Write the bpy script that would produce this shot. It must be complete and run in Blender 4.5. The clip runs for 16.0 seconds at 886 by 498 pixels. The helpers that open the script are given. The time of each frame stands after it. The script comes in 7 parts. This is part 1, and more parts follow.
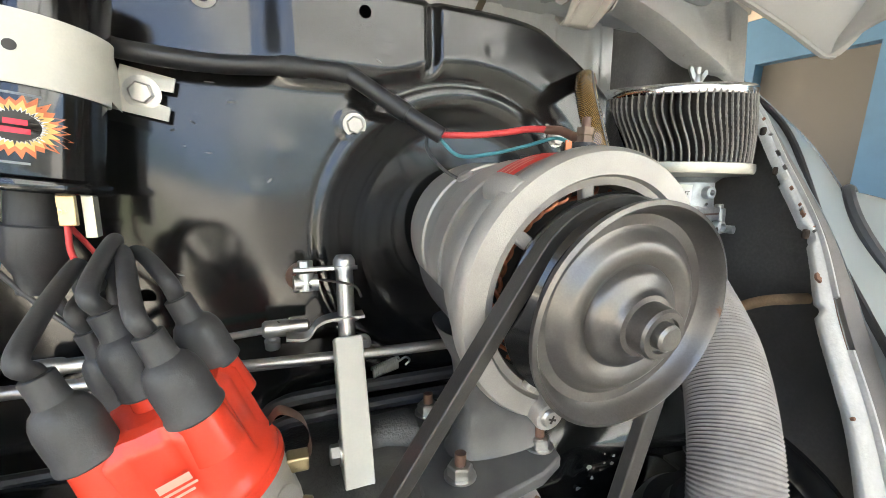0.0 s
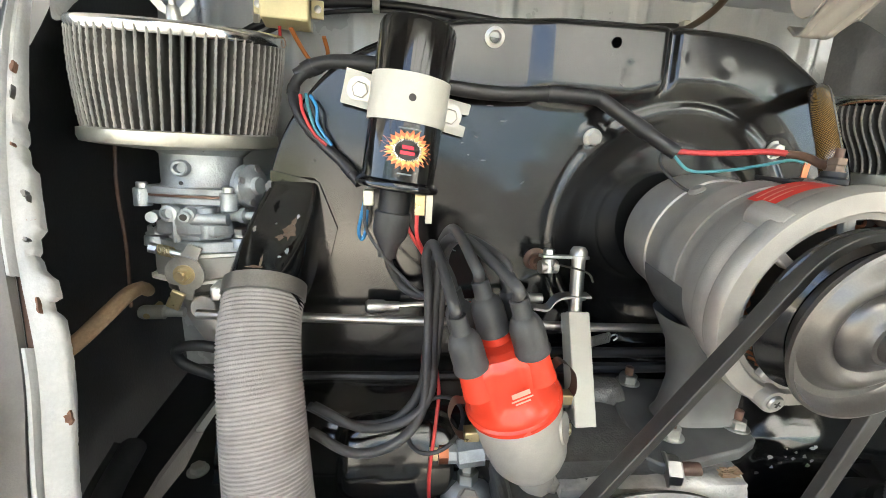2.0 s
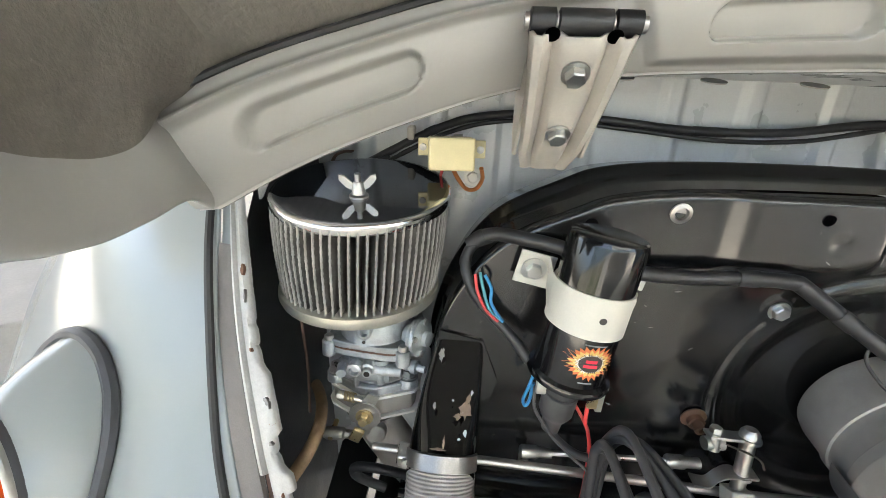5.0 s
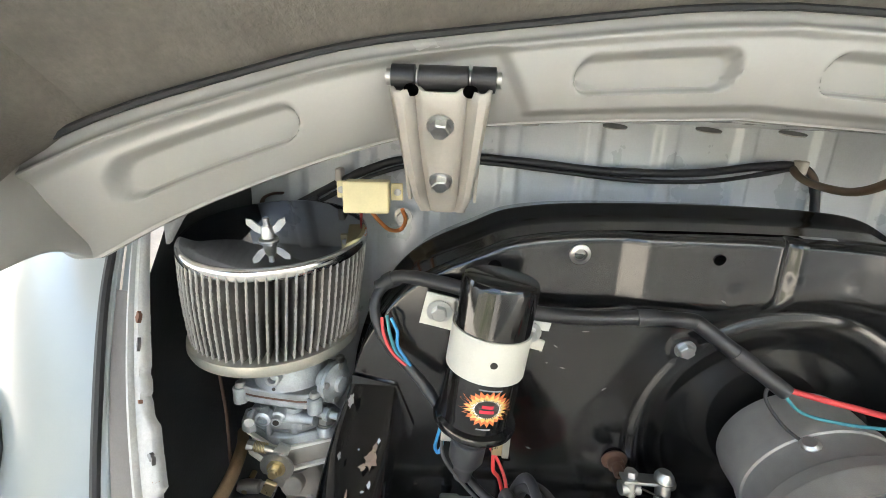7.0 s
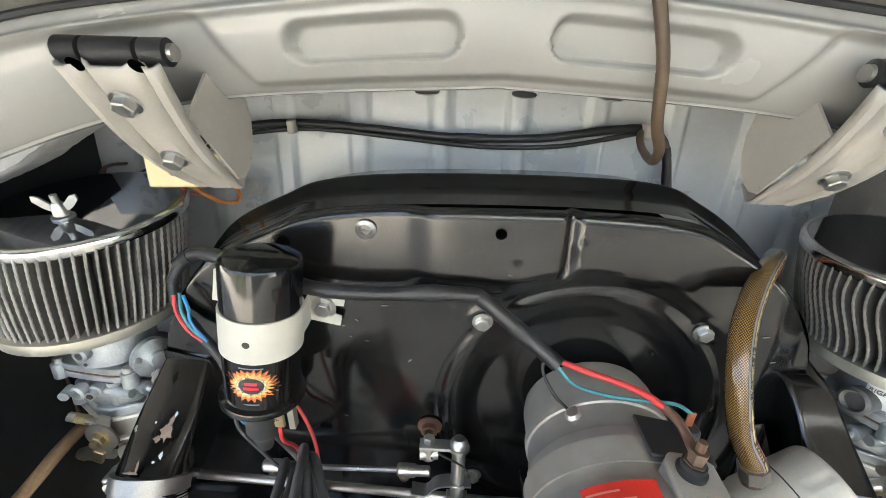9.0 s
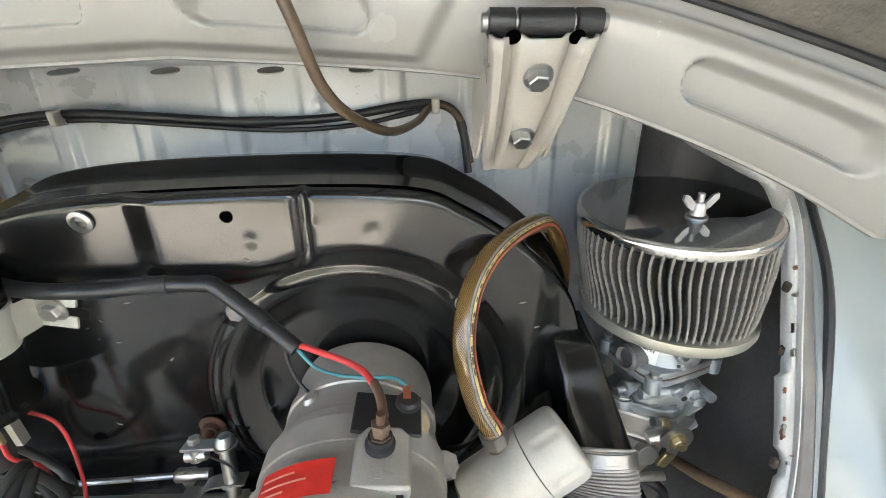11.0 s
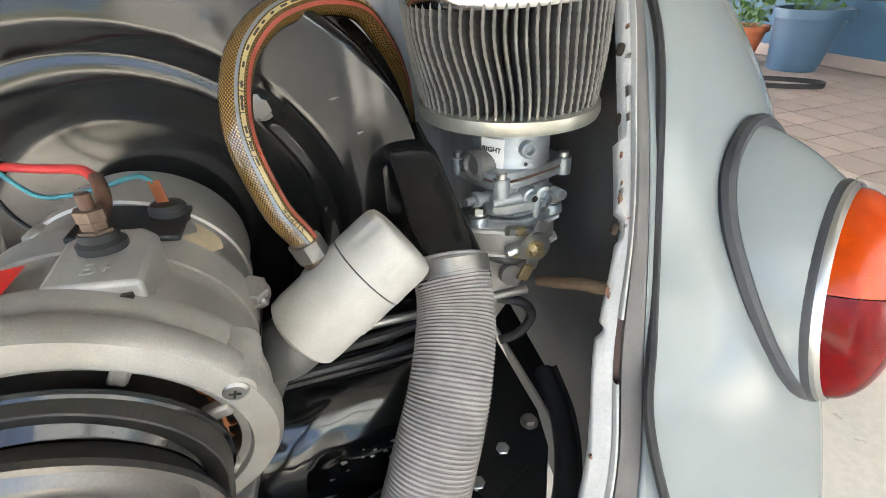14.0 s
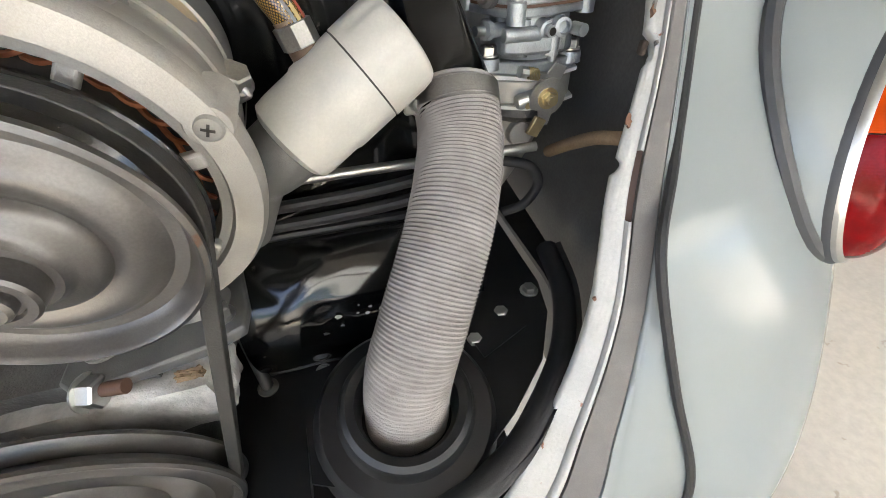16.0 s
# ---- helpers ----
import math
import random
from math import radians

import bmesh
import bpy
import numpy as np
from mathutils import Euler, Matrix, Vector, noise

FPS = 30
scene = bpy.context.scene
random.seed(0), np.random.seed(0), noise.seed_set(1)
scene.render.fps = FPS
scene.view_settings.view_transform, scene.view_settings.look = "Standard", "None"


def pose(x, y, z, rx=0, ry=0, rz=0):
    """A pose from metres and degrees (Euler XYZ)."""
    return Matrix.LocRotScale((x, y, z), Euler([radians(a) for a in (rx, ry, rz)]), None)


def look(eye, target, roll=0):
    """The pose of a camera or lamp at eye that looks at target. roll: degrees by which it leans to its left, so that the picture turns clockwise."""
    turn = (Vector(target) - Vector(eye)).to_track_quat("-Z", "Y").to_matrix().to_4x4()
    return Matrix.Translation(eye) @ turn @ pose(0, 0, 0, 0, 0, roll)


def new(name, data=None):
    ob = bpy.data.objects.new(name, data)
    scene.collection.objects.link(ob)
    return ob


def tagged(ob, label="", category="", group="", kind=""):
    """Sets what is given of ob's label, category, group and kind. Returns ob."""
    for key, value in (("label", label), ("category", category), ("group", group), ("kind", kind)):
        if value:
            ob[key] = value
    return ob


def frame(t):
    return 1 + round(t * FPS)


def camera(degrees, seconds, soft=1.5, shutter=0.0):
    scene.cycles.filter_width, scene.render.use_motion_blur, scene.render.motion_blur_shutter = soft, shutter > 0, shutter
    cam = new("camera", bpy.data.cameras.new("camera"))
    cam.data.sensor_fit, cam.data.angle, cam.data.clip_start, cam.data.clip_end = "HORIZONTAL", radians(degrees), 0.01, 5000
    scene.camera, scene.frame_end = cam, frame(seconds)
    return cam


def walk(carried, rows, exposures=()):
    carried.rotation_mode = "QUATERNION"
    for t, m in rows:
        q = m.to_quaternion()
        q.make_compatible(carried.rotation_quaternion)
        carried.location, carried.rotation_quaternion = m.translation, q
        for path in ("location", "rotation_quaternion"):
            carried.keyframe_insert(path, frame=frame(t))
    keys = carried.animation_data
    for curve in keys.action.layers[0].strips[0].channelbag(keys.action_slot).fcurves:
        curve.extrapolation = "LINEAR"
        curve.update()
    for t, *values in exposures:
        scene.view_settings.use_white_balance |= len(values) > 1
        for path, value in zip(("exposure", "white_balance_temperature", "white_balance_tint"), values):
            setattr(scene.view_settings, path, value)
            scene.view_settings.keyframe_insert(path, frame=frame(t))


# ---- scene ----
cam = camera(94.4, 16.0, soft=0.8)
PATH = [
    (0, (-0.0510, -0.3060, 0.8544), (0.3054, 0.6069, 0.6557), 1.84),
    (0.5, (-0.0640, -0.3131, 0.8549), (0.2450, 0.6158, 0.6508), 2.16),
    (1, (-0.1060, -0.3209, 0.8616), (0.1365, 0.6252, 0.6467), 2.66),
    (1.5, (-0.1400, -0.3348, 0.8728), (0.0315, 0.6207, 0.6329), 3.11),
    (2, (-0.1720, -0.3502, 0.8822), (-0.0620, 0.6038, 0.6033), 3.67),
    (2.5, (-0.1900, -0.3546, 0.8954), (-0.1305, 0.5873, 0.5648), 3.96),
    (3, (-0.2050, -0.3543, 0.9209), (-0.1895, 0.5658, 0.5294), 3.90),
    (3.5, (-0.2330, -0.3400, 0.9689), (-0.2470, 0.5555, 0.5241), 3.71),
    (4, (-0.2550, -0.3225, 1.0030), (-0.2985, 0.5613, 0.5372), 3.19),
    (4.5, (-0.2600, -0.3022, 1.0407), (-0.3225, 0.5808, 0.5754), 2.63),
    (4.7, (-0.2610, -0.2980, 1.0510), (-0.3250, 0.5960, 0.6074), 2.52),
    (6.8, (-0.2090, -0.2877, 1.0703), (-0.2495, 0.6553, 0.7401), 2.38),
    (7, (-0.1930, -0.2870, 1.0691), (-0.2325, 0.6564, 0.7397), 2.30),
    (7.5, (-0.1530, -0.2820, 1.0732), (-0.1870, 0.6573, 0.7319), 2.06),
    (8, (-0.1090, -0.2776, 1.0794), (-0.1400, 0.6531, 0.7149), 1.90),
    (8.2, (-0.0890, -0.2711, 1.0862), (-0.1195, 0.6526, 0.7042), 2.00),
    (10.3, (0.0860, -0.2644, 1.0837), (0.0680, 0.6337, 0.6444), 0.05),
    (10.5, (0.1090, -0.2637, 1.0826), (0.1040, 0.6346, 0.6431), -0.17),
    (11, (0.1520, -0.2611, 1.0708), (0.2005, 0.6381, 0.6358), -0.34),
    (11.5, (0.1890, -0.2626, 1.0588), (0.3010, 0.6314, 0.6249), -0.47),
    (12, (0.2080, -0.2623, 1.0363), (0.3874, 0.6125, 0.5861), -0.52),
    (12.5, (0.2240, -0.2608, 1.0145), (0.4420, 0.5909, 0.5379), -0.91),
    (13, (0.2210, -0.2609, 1.0043), (0.4599, 0.5644, 0.4926), -1.09),
    (13.5, (0.2190, -0.2648, 0.9765), (0.4600, 0.5417, 0.4365), -1.54),
    (14, (0.2190, -0.2711, 0.9563), (0.4500, 0.5165, 0.3851), -1.85),
    (14.5, (0.2160, -0.2788, 0.9345), (0.4435, 0.4863, 0.3321), -1.34),
    (15, (0.2120, -0.2857, 0.9165), (0.4335, 0.4591, 0.2870), -0.87),
    (15.5, (0.2090, -0.2940, 0.8968), (0.4219, 0.4323, 0.2432), -0.56),
    (16, (0.2070, -0.2994, 0.8806), (0.4159, 0.4097, 0.2072), 0.22),
]
walk(cam, [(t, look(eye, target, roll)) for t, eye, target, roll in PATH], exposures=[(0, 3.20, 6600, 6), (2.5, 3.18, 6750, 5), (3.5, 3.00, 6650, 6), (4.5, 2.96, 6550, 6), (7, 3.10, 6450, 6), (10.5, 3.22, 6400, 6), (11, 3.24, 6400, 6), (13, 3.20, 6500, 5), (14, 3.18, 6500, 6), (16, 3.10, 6750, 9)])

# ---- world, sun, exposure ----
world = bpy.data.worlds.new("world")
scene.world = world
world.use_nodes = True
wn = world.node_tree.nodes
sky = wn.new("ShaderNodeTexSky")
sky.sky_type, sky.sun_disc = "NISHITA", False
sky.sun_elevation, sky.sun_rotation = radians(66), radians(343)
sky.air_density, sky.dust_density = 0.8, 5.0
wn["Background"].inputs["Strength"].default_value = 0.19
world.node_tree.links.new(sky.outputs[0], wn["Background"].inputs[0])
sun = new("sun", bpy.data.lights.new("sun", "SUN"))
sun.data.energy, sun.data.angle, sun.data.color = 5.0, radians(0.6), (1.0, 0.95, 0.88)
sun.matrix_world = look((0, 0, 5), (0.119, -0.389, 4.086))


# ---- materials ----
def mat(name, col, rough=0.5, metal=0.0, var=0.12, scale=30, fine=400, bump=0.05, rvar=0.1, coat=0.0, spots=None, film=None, spec=0.5, trans=0.0, aniso=None):
    """A surface with mottling at two scales, uneven gloss, fine relief and optional spots (colour, share 0..1, scale)."""
    m = bpy.data.materials.new(name)
    m.use_nodes = True
    n, l = m.node_tree.nodes, m.node_tree.links
    b = n["Principled BSDF"]
    tc = n.new("ShaderNodeTexCoord")
    vec = tc.outputs["Object"]
    if aniso:
        mp = n.new("ShaderNodeMapping")
        mp.inputs["Scale"].default_value = aniso
        l.new(vec, mp.inputs["Vector"])
        vec = mp.outputs["Vector"]

    def noise_tex(s, d=5, r=0.6):
        t = n.new("ShaderNodeTexNoise")
        t.inputs["Scale"].default_value, t.inputs["Detail"].default_value, t.inputs["Roughness"].default_value = s, d, r
        l.new(vec, t.inputs["Vector"])
        return t.outputs["Fac"]

    def span(src, a, b2, c, d):
        r = n.new("ShaderNodeMapRange")
        r.inputs[1].default_value, r.inputs[2].default_value, r.inputs[3].default_value, r.inputs[4].default_value = a, b2, c, d
        l.new(src, r.inputs[0])
        return r.outputs[0]

    def mix(f, c1, c2):
        x = n.new("ShaderNodeMix")
        x.data_type = "RGBA"
        if isinstance(f, float):
            x.inputs[0].default_value = f
        else:
            l.new(f, x.inputs[0])
        for slot, c in ((6, c1), (7, c2)):
            if isinstance(c, tuple):
                x.inputs[slot].default_value = (*c[:3], 1)
            else:
                l.new(c, x.inputs[slot])
        return x.outputs[2]

    big, small = noise_tex(scale), noise_tex(fine, 3)
    lo = tuple(c * (1 - var) for c in col)
    hi = tuple(min(1, c * (1 + var)) for c in col)
    c = mix(span(big, 0.3, 0.7, 0, 1), lo, hi)
    c = mix(span(small, 0.35, 0.65, 0, 0.35), c, tuple(x * (1 - 1.5 * var) for x in col))
    if film:
        fc, fs, top = film
        c = mix(span(noise_tex(fs, 3, 0.5), 0.42, 0.68, 0, top), c, fc)
    if spots:
        sc, share, ss = spots[:3]
        sp = noise_tex(ss, 7, 0.65)
        edge = 0.72 - 0.3 * share
        f = span(sp, edge, edge + 0.03, 0, 1)
        c = mix(f, c, sc)
    l.new(c, b.inputs["Base Color"])
    l.new(span(big, 0.25, 0.75, max(0.02, rough - rvar), min(1, rough + rvar)), b.inputs["Roughness"])
    b.inputs["Metallic"].default_value = metal
    b.inputs["Specular IOR Level"].default_value = spec
    b.inputs["Coat Weight"].default_value = coat
    b.inputs["Coat Roughness"].default_value = 0.06
    b.inputs["Transmission Weight"].default_value = trans
    if bump:
        bp = n.new("ShaderNodeBump")
        bp.inputs["Strength"].default_value, bp.inputs["Distance"].default_value = bump, 0.001
        l.new(small, bp.inputs["Height"])
        l.new(bp.outputs[0], b.inputs["Normal"])
    return m


M = dict(
    alloy_bright=mat("corroded_alloy", (0.44, 0.43, 0.41), 0.45, 0.1, scale=24, fine=300, bump=1.0, var=0.35, film=((0.74, 0.73, 0.70), 26.0, 0.95), spots=((0.06, 0.055, 0.05), 0.12, 60)),
    coil_black=mat("coil_enamel", (0.006, 0.006, 0.006), 0.09, scale=14, fine=900, bump=0.01, rvar=0.03, var=0.2, spec=0.6),
    old_copper=mat("dirty_copper", (0.19, 0.135, 0.10), 0.5, 0.6, scale=60, fine=500, bump=0.3, var=0.3),
    black_paint=mat("black_paint", (0.006, 0.006, 0.006), 0.135, spec=0.6, film=((0.045, 0.044, 0.042), 9.0, 0.14), scale=9, fine=900, bump=0.02, rvar=0.07, var=0.3, spots=((0.10, 0.09, 0.075), 0.05, 70)),
    black_tin=mat("black_tin", (0.009, 0.009, 0.010), 0.4, scale=18, fine=700, bump=0.1, rvar=0.1, var=0.3, spec=0.4, spots=((0.06, 0.052, 0.042), 0.03, 40)),
    duct_paint=mat("duct_paint", (0.006, 0.006, 0.006), 0.09, spec=0.6, scale=20, fine=500, bump=0.05, rvar=0.05, spots=((0.20, 0.12, 0.08), 0.10, 30)),
    alloy=mat("cast_alloy", (0.43, 0.412, 0.38), 0.46, 0.45, scale=25, fine=1400, bump=0.16, rvar=0.12, var=0.2, film=((0.24, 0.22, 0.19), 16.0, 0.55), spots=((0.12, 0.11, 0.10), 0.10, 70)),
    alloy_dirty=mat("dirty_cast_alloy", (0.085, 0.082, 0.077), 0.45, 0.5, scale=22, fine=420, bump=0.8, var=0.4, film=((0.24, 0.235, 0.225), 18.0, 0.6), spots=((0.30, 0.29, 0.27), 0.06, 60)),
    stand=mat("grey_casting", (0.125, 0.124, 0.12), 0.5, 0.35, scale=25, fine=1200, bump=0.2, var=0.25, film=((0.22, 0.215, 0.20), 20.0, 0.5)),
    carb=mat("zinc_casting", (0.47, 0.50, 0.515), 0.44, 0.7, scale=35, fine=700, bump=0.45, var=0.2, rvar=0.12, film=((0.17, 0.17, 0.165), 30.0, 0.7), spots=((0.09, 0.085, 0.08), 0.12, 80)),
    zinc=mat("zinc_plate", (0.50, 0.50, 0.48), 0.34, 0.95, scale=60, fine=900, bump=0.05, var=0.1),
    brass=mat("yellow_zinc", (0.50, 0.41, 0.24), 0.32, 0.9, scale=60, fine=700, bump=0.06),
    # one chrome in two tones: dimmed for dark reflections, lightened for the rim's highlights
    chrome=mat("chrome", (0.36, 0.37, 0.39), 0.05, 1.0, scale=20, fine=500, bump=0.006, rvar=0.03, var=0.05),
    chrome_lit_rim=mat("chrome_lit_rim", (0.66, 0.66, 0.65), 0.16, 1.0, scale=20, fine=500, bump=0.006, rvar=0.03, var=0.04),
    steel=mat("bare_steel", (0.42, 0.41, 0.39), 0.35, 0.9, scale=40, fine=900, bump=0.08, var=0.2),
    clamp_steel=mat("dull_clamp_steel", (0.26, 0.25, 0.235), 0.36, 0.85, scale=40, fine=900, bump=0.1, var=0.25),
    pulley=mat("pulley_steel", (0.155, 0.147, 0.14), 0.36, 0.85, scale=30, fine=900, bump=0.06, var=0.2, spots=((0.16, 0.10, 0.07), 0.12, 25)),
    rubber=mat("black_rubber", (0.022, 0.022, 0.023), 0.55, scale=40, fine=800, bump=0.12, var=0.25),
    boot=mat("grey_black_rubber", (0.045, 0.045, 0.046), 0.5, scale=40, fine=800, bump=0.12, var=0.25),
    belt=mat("belt_rubber", (0.035, 0.033, 0.030), 0.42, scale=60, fine=900, bump=0.2, var=0.3),
    cap_red=mat("red_plastic", (0.66, 0.050, 0.024), 0.24, scale=25, fine=900, bump=0.02, var=0.08, rvar=0.05),
    white_paint=mat("pale_paint", (0.53, 0.515, 0.45), 0.38, scale=30, fine=700, bump=0.06, var=0.08, spots=((0.25, 0.22, 0.18), 0.04, 50)),
    filler=mat("white_enamel", (0.47, 0.455, 0.415), 0.42, scale=28, fine=600, bump=0.12, var=0.12),
    hose=mat("woven_hose", (0.30, 0.28, 0.27), 0.85, scale=60, fine=1800, bump=0.8, var=0.22),
    # crests and folds of one gauze: lit and shaded tones put into the colour
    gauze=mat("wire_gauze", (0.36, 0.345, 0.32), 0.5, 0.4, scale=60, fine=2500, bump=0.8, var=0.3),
    gauze_darker=mat("gauze_lit_crest_darker", (0.26, 0.245, 0.22), 0.6, 0.3, scale=60, fine=2500, bump=0.8, var=0.3),
    pleat_shade=mat("gauze_shaded_fold", (0.13, 0.122, 0.11), 0.75, 0.0, scale=60, fine=2200, bump=0.8, var=0.3),
    pleat_shade_darker=mat("gauze_shaded_fold_darker", (0.085, 0.08, 0.072), 0.8, 0.0, scale=60, fine=2200, bump=0.8, var=0.3),
    ring=mat("cad_plate", (0.52, 0.51, 0.44), 0.4, 0.8, scale=50, fine=700, bump=0.05),
    body=mat("blue_grey_paint", (0.258, 0.283, 0.287), 0.15, scale=6, fine=900, bump=0.01, var=0.03, rvar=0.04, spec=0.38),
    body_in=mat("bulkhead_paint", (0.50, 0.52, 0.53), 0.3, 0.1, scale=9, fine=500, bump=0.06, var=0.1, rvar=0.08, coat=0.25),
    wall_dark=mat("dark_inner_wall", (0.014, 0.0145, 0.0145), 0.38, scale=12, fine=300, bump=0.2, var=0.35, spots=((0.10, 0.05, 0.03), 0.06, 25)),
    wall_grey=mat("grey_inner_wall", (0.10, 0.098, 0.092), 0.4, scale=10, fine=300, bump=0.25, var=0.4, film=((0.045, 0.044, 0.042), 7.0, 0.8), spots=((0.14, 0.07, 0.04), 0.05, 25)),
    lid=mat("lid_inner_paint", (0.36, 0.35, 0.325), 0.25, scale=12, fine=500, bump=0.02, var=0.03, rvar=0.03, coat=0.4),
    pad=mat("lid_pad", (0.17, 0.155, 0.13), 0.8, scale=40, fine=260, bump=0.9, var=0.2),
    flange=mat("chipped_white_paint", (0.45, 0.45, 0.435), 0.36, scale=20, fine=400, bump=0.35, var=0.16, spots=((0.24, 0.09, 0.05), 0.16, 35)),
    # lightless black that paints the shade of holes onto closed sheet
    hole_shade=mat("hole_shade_black", (0.001, 0.001, 0.001), 1.0, bump=0.0, spec=0.0),
    seal=mat("grey_rubber", (0.165, 0.155, 0.145), 0.7, scale=40, fine=900, bump=0.15, var=0.15),
    lamp_seal=mat("dark_rubber_seal", (0.055, 0.057, 0.062), 0.5, scale=40, fine=900, bump=0.08, var=0.15),
    red_wire=mat("red_wire", (0.55, 0.045, 0.045), 0.4, bump=0.03),
    blue_wire=mat("blue_wire", (0.03, 0.20, 0.42), 0.4, bump=0.03),
    teal_wire=mat("teal_wire", (0.05, 0.22, 0.26), 0.45, bump=0.03),
    brown_wire=mat("brown_wire", (0.11, 0.058, 0.038), 0.5, bump=0.05),
    brown_hose=mat("brown_rubber", (0.115, 0.078, 0.048), 0.5, scale=50, fine=700, bump=0.1, var=0.2),
    orange_wire=mat("orange_wire", (0.45, 0.15, 0.04), 0.45, bump=0.03),
    loom=mat("loom_sleeve", (0.02, 0.02, 0.021), 0.38, scale=40, fine=500, bump=0.15, var=0.3),
    relay=mat("cream_plastic", (0.66, 0.58, 0.33), 0.5, scale=40, fine=700, bump=0.06, var=0.08),
    cardboard=mat("tan_tube", (0.27, 0.18, 0.105), 0.8, scale=30, fine=500, bump=0.3, var=0.25),
    tan_paper=mat("tan_paper", (0.60, 0.49, 0.32), 0.8, scale=60, fine=500, bump=0.2, var=0.2),
    label_red=mat("red_label", (0.66, 0.03, 0.02), 0.4, scale=50, fine=700, bump=0.05, var=0.15, spots=((0.62, 0.30, 0.25), 0.10, 60)),
    label_white=mat("white_label", (0.75, 0.74, 0.70), 0.5, bump=0.02, var=0.05),
    # black for print, and for the shade painted into holes and slots
    ink_and_shade=mat("dark_ink_and_shade", (0.03, 0.025, 0.02), 0.5, bump=0.0),
    ink_pale=mat("pale_ink", (0.78, 0.32, 0.24), 0.5, bump=0.0),
    flame_orange=mat("flame_orange", (0.55, 0.14, 0.04), 0.35, bump=0.0, var=0.15),
    flame_yellow=mat("flame_yellow", (0.60, 0.42, 0.12), 0.35, bump=0.0, var=0.1),
    flame_red=mat("flame_red", (0.60, 0.02, 0.05), 0.35, bump=0.0, var=0.1),
    copper=mat("copper_winding", (0.45, 0.16, 0.08), 0.35, 0.8, scale=60, fine=600, bump=0.3),
    lens_orange=mat("orange_lens", (0.52, 0.055, 0.003), 0.07, scale=40, fine=200, bump=0.02, var=0.12, rvar=0.04, spec=0.35),
    lens_red=mat("red_lens", (0.17, 0.003, 0.004), 0.08, scale=40, fine=200, bump=0.02, var=0.25, rvar=0.04, spec=0.16),
    hinge=mat("hinge_paint", (0.43, 0.40, 0.35), 0.36, scale=25, fine=600, bump=0.08, var=0.08, spots=((0.22, 0.13, 0.08), 0.06, 40)),
    concrete=mat("pale_concrete", (0.47, 0.435, 0.375), 0.9, scale=1.2, fine=45, bump=0.8, var=0.18, spots=((0.36, 0.31, 0.25), 0.3, 14)),
    kerb_stone=mat("grey_concrete", (0.42, 0.41, 0.39), 0.85, scale=4, fine=120, bump=0.5, var=0.12),
    # mottled dark tone of the unseen wall that the shroud mirrors
    reflection_wall=mat("dark_reflection_wall", (0.27, 0.25, 0.215), 0.85, scale=0.7, fine=40, bump=0.4, var=0.45, film=((0.07, 0.10, 0.04), 0.5, 0.8)),
    rust=mat("rust", (0.24, 0.125, 0.08), 0.85, scale=60, fine=600, bump=0.5, var=0.4),
    gravel=mat("white_gravel", (0.6, 0.59, 0.57), 0.9, scale=18, fine=60, bump=1.0, var=0.35),
    tile=mat("terrace_tile", (0.40, 0.32, 0.275), 0.55, scale=4, fine=150, bump=0.1, var=0.12),
    grout=mat("grout", (0.42, 0.36, 0.30), 0.85, scale=8, fine=150, bump=0.2),
    blue_wall=mat("blue_wall_paint", (0.065, 0.15, 0.24), 0.55, scale=5, fine=200, bump=0.1, var=0.1),
    plaster=mat("cream_plaster", (0.55, 0.45, 0.33), 0.85, scale=3, fine=150, bump=0.3, var=0.08),
    screen=mat("insect_screen", (0.12, 0.105, 0.085), 0.7, scale=200, fine=600, bump=0.3, var=0.25),
    terracotta=mat("terracotta", (0.52, 0.15, 0.06), 0.6, scale=9, fine=250, bump=0.1, var=0.1),
    blue_pot=mat("blue_pot", (0.075, 0.14, 0.22), 0.45, scale=8, fine=250, bump=0.05, var=0.1),
    leaf=mat("leaf", (0.09, 0.19, 0.045), 0.5, scale=30, fine=200, bump=0.1, var=0.35),
    strap=mat("strap", (0.02, 0.02, 0.022), 0.6, bump=0.2),
    far_wall=mat("far_dark_wall", (0.05, 0.05, 0.052), 0.8, scale=2, fine=20, bump=0.3, var=0.3),
    soil=mat("soil", (0.05, 0.035, 0.025), 0.95, bump=0.8),
)

# edge tint lowered so the lid's reflections come out darker
M["chrome"].node_tree.nodes["Principled BSDF"].inputs["Specular Tint"].default_value = (0.4, 0.41, 0.43, 1)

